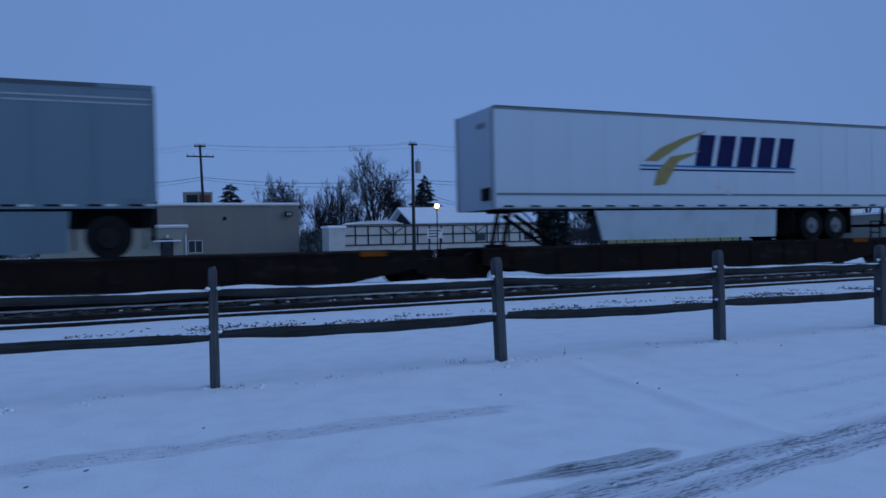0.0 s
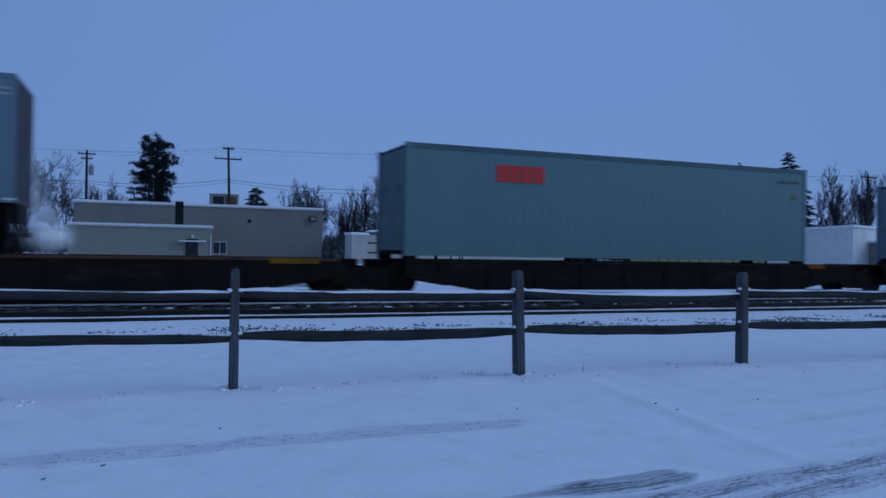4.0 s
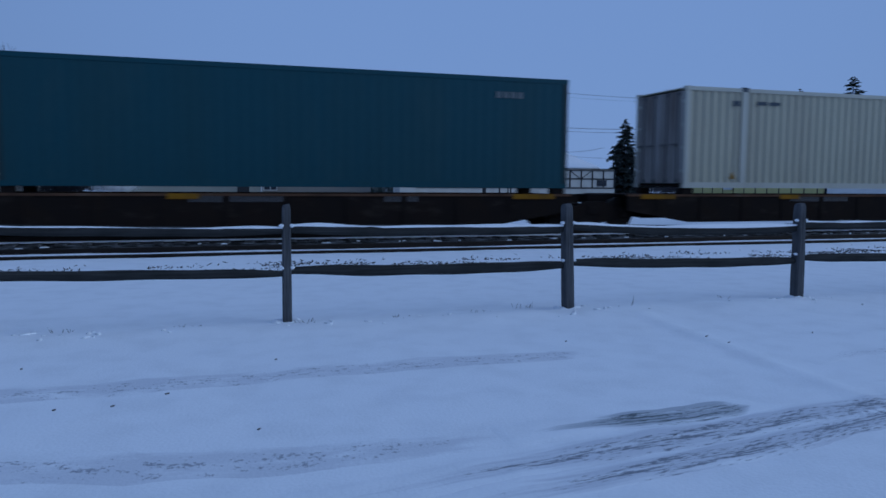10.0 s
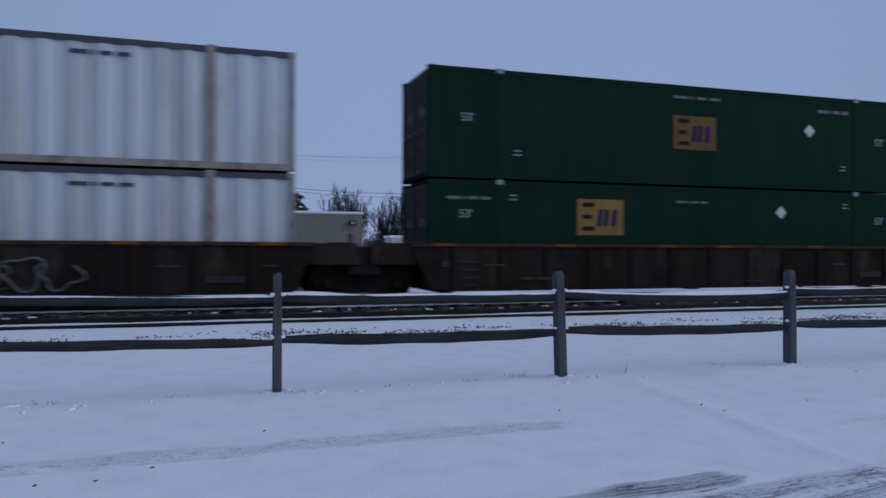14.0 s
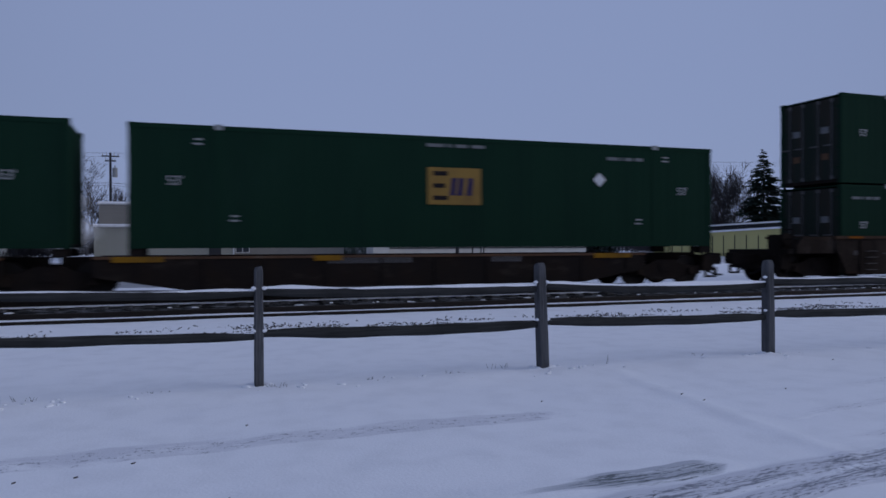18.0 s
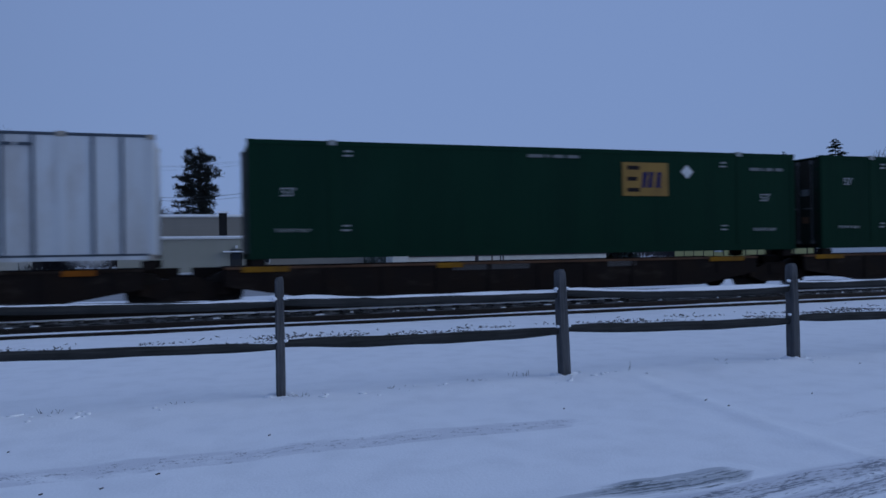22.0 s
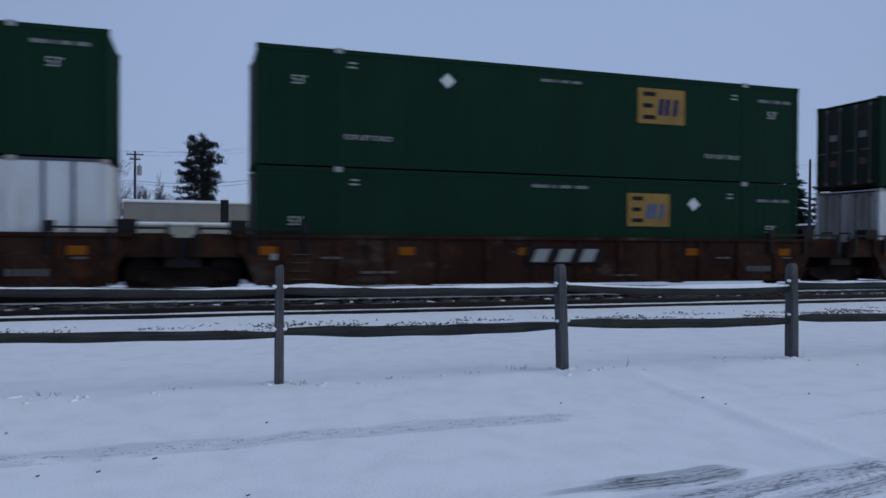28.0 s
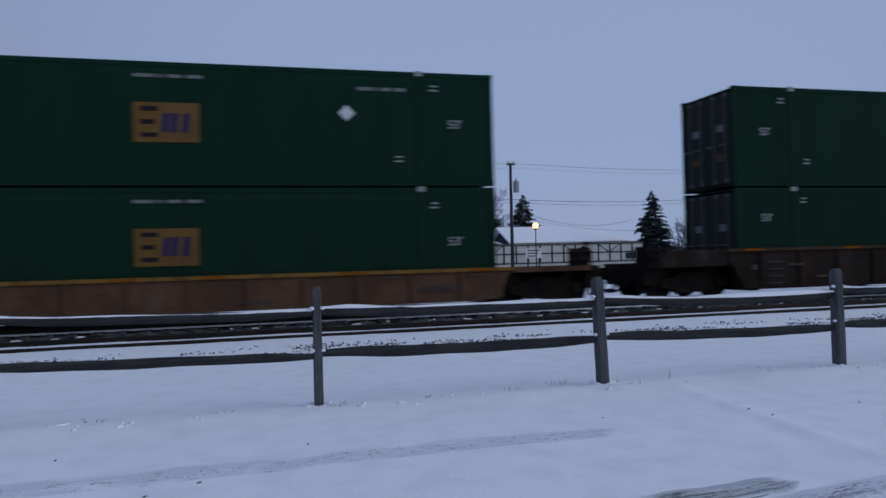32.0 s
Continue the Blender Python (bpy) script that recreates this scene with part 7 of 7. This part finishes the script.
def build_trees():
    bare_tree(17.7, 100, 14.3, 3.3, 3, BARK, 0.2, 5)
    bare_tree(15.2, 108, 11.2, 2.6, 4, BARK, 0.16, 5)
    bare_tree(19.4, 106, 9.8, 2.1, 5, BARK, 0.15, 5)
    bare_tree(14.0, 114, 8.8, 2.2, 22, BARK, 0.1, 5, "twiggy bare tree behind the kiosk")
    bare_tree(16.3, 116, 8.4, 2.6, 23, BARK, 0.1, 5, "twiggy bare tree behind the kiosk")
    bare_tree(10.9, 112, 11.4, 3.1, 6, BARK, 0.1, 6, "dense twiggy bare tree with a domed crown", 0.8)
    conifer(7.3, 108, 9.7, 2.7, 11, 0.1, NEEDLES_SNOW, 0.3, "small broad evergreen tree dusted with snow", 0.5)
    conifer(21.6, 104, 10.2, 3.4, 12, 0.04, NEEDLES_HAZY_DUSTED, 0.3, "dark spruce dusted with snow", 0.75)
    conifer(19.6, 112, 7.4, 2.0, 21, 0.08, NEEDLES_HAZY_DUSTED, 0.3, "dark spruce dusted with snow", 0.9)
    conifer(31.0, 92, 9.0, 2.6, 13, 0.06, NEEDLES_HAZY_DUSTED, 0.3, "dark spruce beside the snowy roof", 0.75)
    pine(0.2, 92, 13.8, 14)
    bare_tree(-2.6, 104, 10.6, 2.3, 7, BARK_FROST, 0.2, 5)
    bare_tree(-8.0, 108, 13.4, 4.2, 8, BARK_FROST, 0.2, 6)
    bare_tree(-5.6, 106, 10.2, 3.2, 24, BARK_FROST, 0.14, 5, spread=0.85)
    bare_tree(-10.6, 112, 11.0, 2.2, 9, BARK_FROST, 0.2, 5)
    bare_tree(-15.0, 84, 18.6, 5.6, 10, BARK_FROST, 0.14, 6, "large frosted bare tree")
    bare_tree(-19.5, 90, 15.0, 3.6, 16, BARK_FROST, 0.2, 5)
    bare_tree(3.6, 118, 7.2, 2.6, 17, BARK_FROST, 0.12, 5)
    conifer(42.6, 112, 14.1, 4.2, 18, 0.05, NEEDLES, 0.25, "tall dark spruce tree", 0.8)
    conifer(45.7, 104, 14.6, 4.6, 19, 0.04, NEEDLES, 0.25, "tall broad dark spruce", 0.8)
    for i, (az, h) in enumerate(((35.4, 11.6), (36.6, 12.4), (37.9, 13.6), (38.9, 14.4), (39.9, 13.8), (40.8, 13.0), (48.6, 15.2), (50.3, 14.4), (52.2, 14.0), (34.0, 9.0))):
        bare_tree(az, 126 - (i % 3) * 5, h, 2.6, 30 + i, BARK_FROST if az > 33 or i in (6, 7) else BARK, 0.2, 5, spread=0.4)
    rnd = random.Random(5)
    # dark brush and hedges at the foot of the trees
    for az, dist, w, h, mat, words in ((12.9, 92, 2.3, 3.4, NEEDLES_SNOW, "dark evergreen hedge dusted with snow"), (13.7, 96, 2.0, 3.0, NEEDLES_SNOW, "dark evergreen hedge dusted with snow"), (-9.2, 88, 2.2, 4.2, BARK, "dark leafless bush by the house"), (-11.9, 98, 3.0, 5.6, BARK, "dark leafless bush by the house"), (18.0, 112, 5.0, 4.6, BARK, "dark thicket of bare brush"), (37.5, 118, 9.0, 5.2, BARK_FROST, "grey thicket of bare brush"),
                                       (39.6, 130, 9.0, 8.0, BARK_FROST, "tall grey thicket of bare brush"), (36.0, 128, 8.0, 7.0, BARK_FROST, "tall grey thicket of bare brush"), (14.4, 120, 4.5, 6.0, BARK, "dark thicket of bare brush"), (47.5, 118, 8.0, 6.5, BARK, "dark thicket of bare brush"), (15.8, 112, 5.0, 5.0, BARK, "dark thicket of bare brush"), (-6.5, 112, 6, 4.0, BARK, "dark thicket of bare brush")):
        x, y = at(az, dist)
        root = thing("bush", (x, y, -0.14), words, "bush", "bushes")
        segs = []
        for k in range(int(420 * w)):
            a, b = rnd.gauss(0, w * 0.45), rnd.uniform(-1.2, 1.2)
            hh = h * (1 - min(1, abs(a) / w) ** 2 * 0.7) * rnd.uniform(0.35, 1)
            p = Vector((a, b, hh * rnd.uniform(0, 0.55)))
            segs.append((p, p + Vector((rnd.gauss(0, 0.3), rnd.gauss(0, 0.3), hh * 0.45)), 0.035 if mat in (BARK, BARK_FROST) else 0.09, 0.012))
        sticks("brush", segs, mat, root, 3)


# ---- drifting steam beside the annex ----
STEAM = []


def build_steam():
    m = bpy.data.materials.new("steam")
    m.use_nodes = True
    n, l = m.node_tree.nodes, m.node_tree.links
    n.remove(n["Principled BSDF"])
    dif, tra, clear = n.new("ShaderNodeBsdfDiffuse"), n.new("ShaderNodeBsdfTranslucent"), n.new("ShaderNodeBsdfTransparent")
    half, fade = n.new("ShaderNodeAddShader"), n.new("ShaderNodeMixShader")
    dif.inputs[0].default_value, tra.inputs[0].default_value = (0.95, 0.95, 0.95, 1), (0.4, 0.4, 0.4, 1)
    upward = n.new("ShaderNodeCombineXYZ")
    upward.inputs[1].default_value, upward.inputs[2].default_value = -0.5, 0.86
    l.new(upward.outputs[0], dif.inputs["Normal"])
    l.new(dif.outputs[0], half.inputs[0]), l.new(tra.outputs[0], half.inputs[1])
    co, no, mr = n.new("ShaderNodeTexCoord"), n.new("ShaderNodeTexNoise"), n.new("ShaderNodeMapRange")
    no.inputs["Scale"].default_value, no.inputs["Detail"].default_value = 1.3, 7
    mr.inputs[1].default_value, mr.inputs[2].default_value, mr.inputs[3].default_value, mr.inputs[4].default_value = 0.28, 0.66, 0.26, 0.72
    l.new(co.outputs["Object"], no.inputs[0]), l.new(no.outputs["Fac"], mr.inputs[0])
    flat_xz, dist, soft, mul = n.new("ShaderNodeVectorMath"), n.new("ShaderNodeVectorMath"), n.new("ShaderNodeMapRange"), n.new("ShaderNodeMath")
    flat_xz.operation, dist.operation, mul.operation, soft.interpolation_type = "MULTIPLY", "LENGTH", "MULTIPLY", "SMOOTHSTEP"
    flat_xz.inputs[1].default_value = (1, 0, 1)
    soft.inputs[1].default_value, soft.inputs[2].default_value, soft.inputs[3].default_value, soft.inputs[4].default_value = 0.0, 0.88, 1.0, 0.0
    l.new(co.outputs["Object"], flat_xz.inputs[0]), l.new(flat_xz.outputs[0], dist.inputs[0]), l.new(dist.outputs["Value"], soft.inputs[0])
    l.new(soft.outputs[0], mul.inputs[0]), l.new(mr.outputs[0], mul.inputs[1]), l.new(mul.outputs[0], fade.inputs[0])
    l.new(clear.outputs[0], fade.inputs[1]), l.new(half.outputs[0], fade.inputs[2]), l.new(fade.outputs[0], n["Material Output"].inputs[0])
    rnd = random.Random(8)
    for k in range(13):
        u = k / 11 if k < 12 else 0.12
        az, z, r = -6.1 - 5.9 * u ** 1.8 + rnd.gauss(0, 0.22), 0.5 + 7.2 * u ** 0.85 + rnd.gauss(0, 0.3), 1.25 + 1.4 * u
        x, y = at(az, 65 - 3 * u)
        ob = thing("steam_puff", (x, y, z), "pale wisp of steam drifting up from the ground", "steam", "wisps of steam")
        bm = bmesh.new()
        bmesh.ops.create_icosphere(bm, subdivisions=4, radius=1.0)
        bmesh.ops.delete(bm, geom=[v for v in bm.verts if v.co.y > 0.05], context="VERTS")
        for v in bm.verts:
            v.co *= 1 + 0.18 * noise.noise(v.co * 1.6 + Vector((k, 0, 0)))
        for f in bm.faces:
            f.smooth = True
        b = part("billow", bm, m, ob)
        b.scale = (r * 1.5, r * 0.8, r * 1.15)
        b.location = (0, rnd.uniform(-2, 2), 0)
        STEAM.append((ob, x, y, z, k))


def build_far_woods():
    """A thin dark line of distant trees and brush along the horizon."""
    rnd = random.Random(77)
    v, f = [], []
    for k in range(15000):
        az = rnd.uniform(-38, 66)
        d = rnd.uniform(150, 190)
        x, y = at(az, d)
        h = (3.4 + 4.2 * abs(noise.noise((az * 0.35, 0, 0))) + 2.0 * abs(noise.noise((az * 1.7, 3, 0)))) * rnd.uniform(0.35, 1.0)
        a, w = rnd.uniform(0, 6.28), rnd.uniform(0.05, 0.15)
        lean = rnd.gauss(0, 0.6)
        b = len(v)
        z = -0.3 + h * rnd.uniform(0, 0.5)
        v += [(x - w, y, z), (x + w, y, z), (x, y + w, z), (x + lean, y, -0.2 + h)]
        f += [(b, b + 1, b + 3), (b + 1, b + 2, b + 3), (b + 2, b, b + 3)]
    me = bpy.data.meshes.new("far_woods")
    me.from_pydata(v, [], f)
    me.materials.append(BARK)
    tagged(new("far_woods", me), "distant dark line of bare winter woods", "woods", kind="stuff")


build_far_woods()
build_grey_store()
build_tudor()
build_right_side()
build_poles()
build_trees()
build_steam()


def motions():
    """The train rolls past at a steady pace."""
    for ob, x, z in RIDERS:
        walk(ob, [(t, pose(x + travel(t), TRAIN_TRACK, z)) for t in range(0, 33, 2)])
    for ob, x, y, z, k in STEAM:
        walk(ob, [(t, pose(x - 0.5 * math.sin(t * 0.5 + k) - 0.02 * k * t / 4, y, z + 0.35 * math.sin(t * 0.35 + k * 1.7), 0, 0, 20 * math.sin(t * 0.2 + k))) for t in range(0, 33, 2)])


motions()
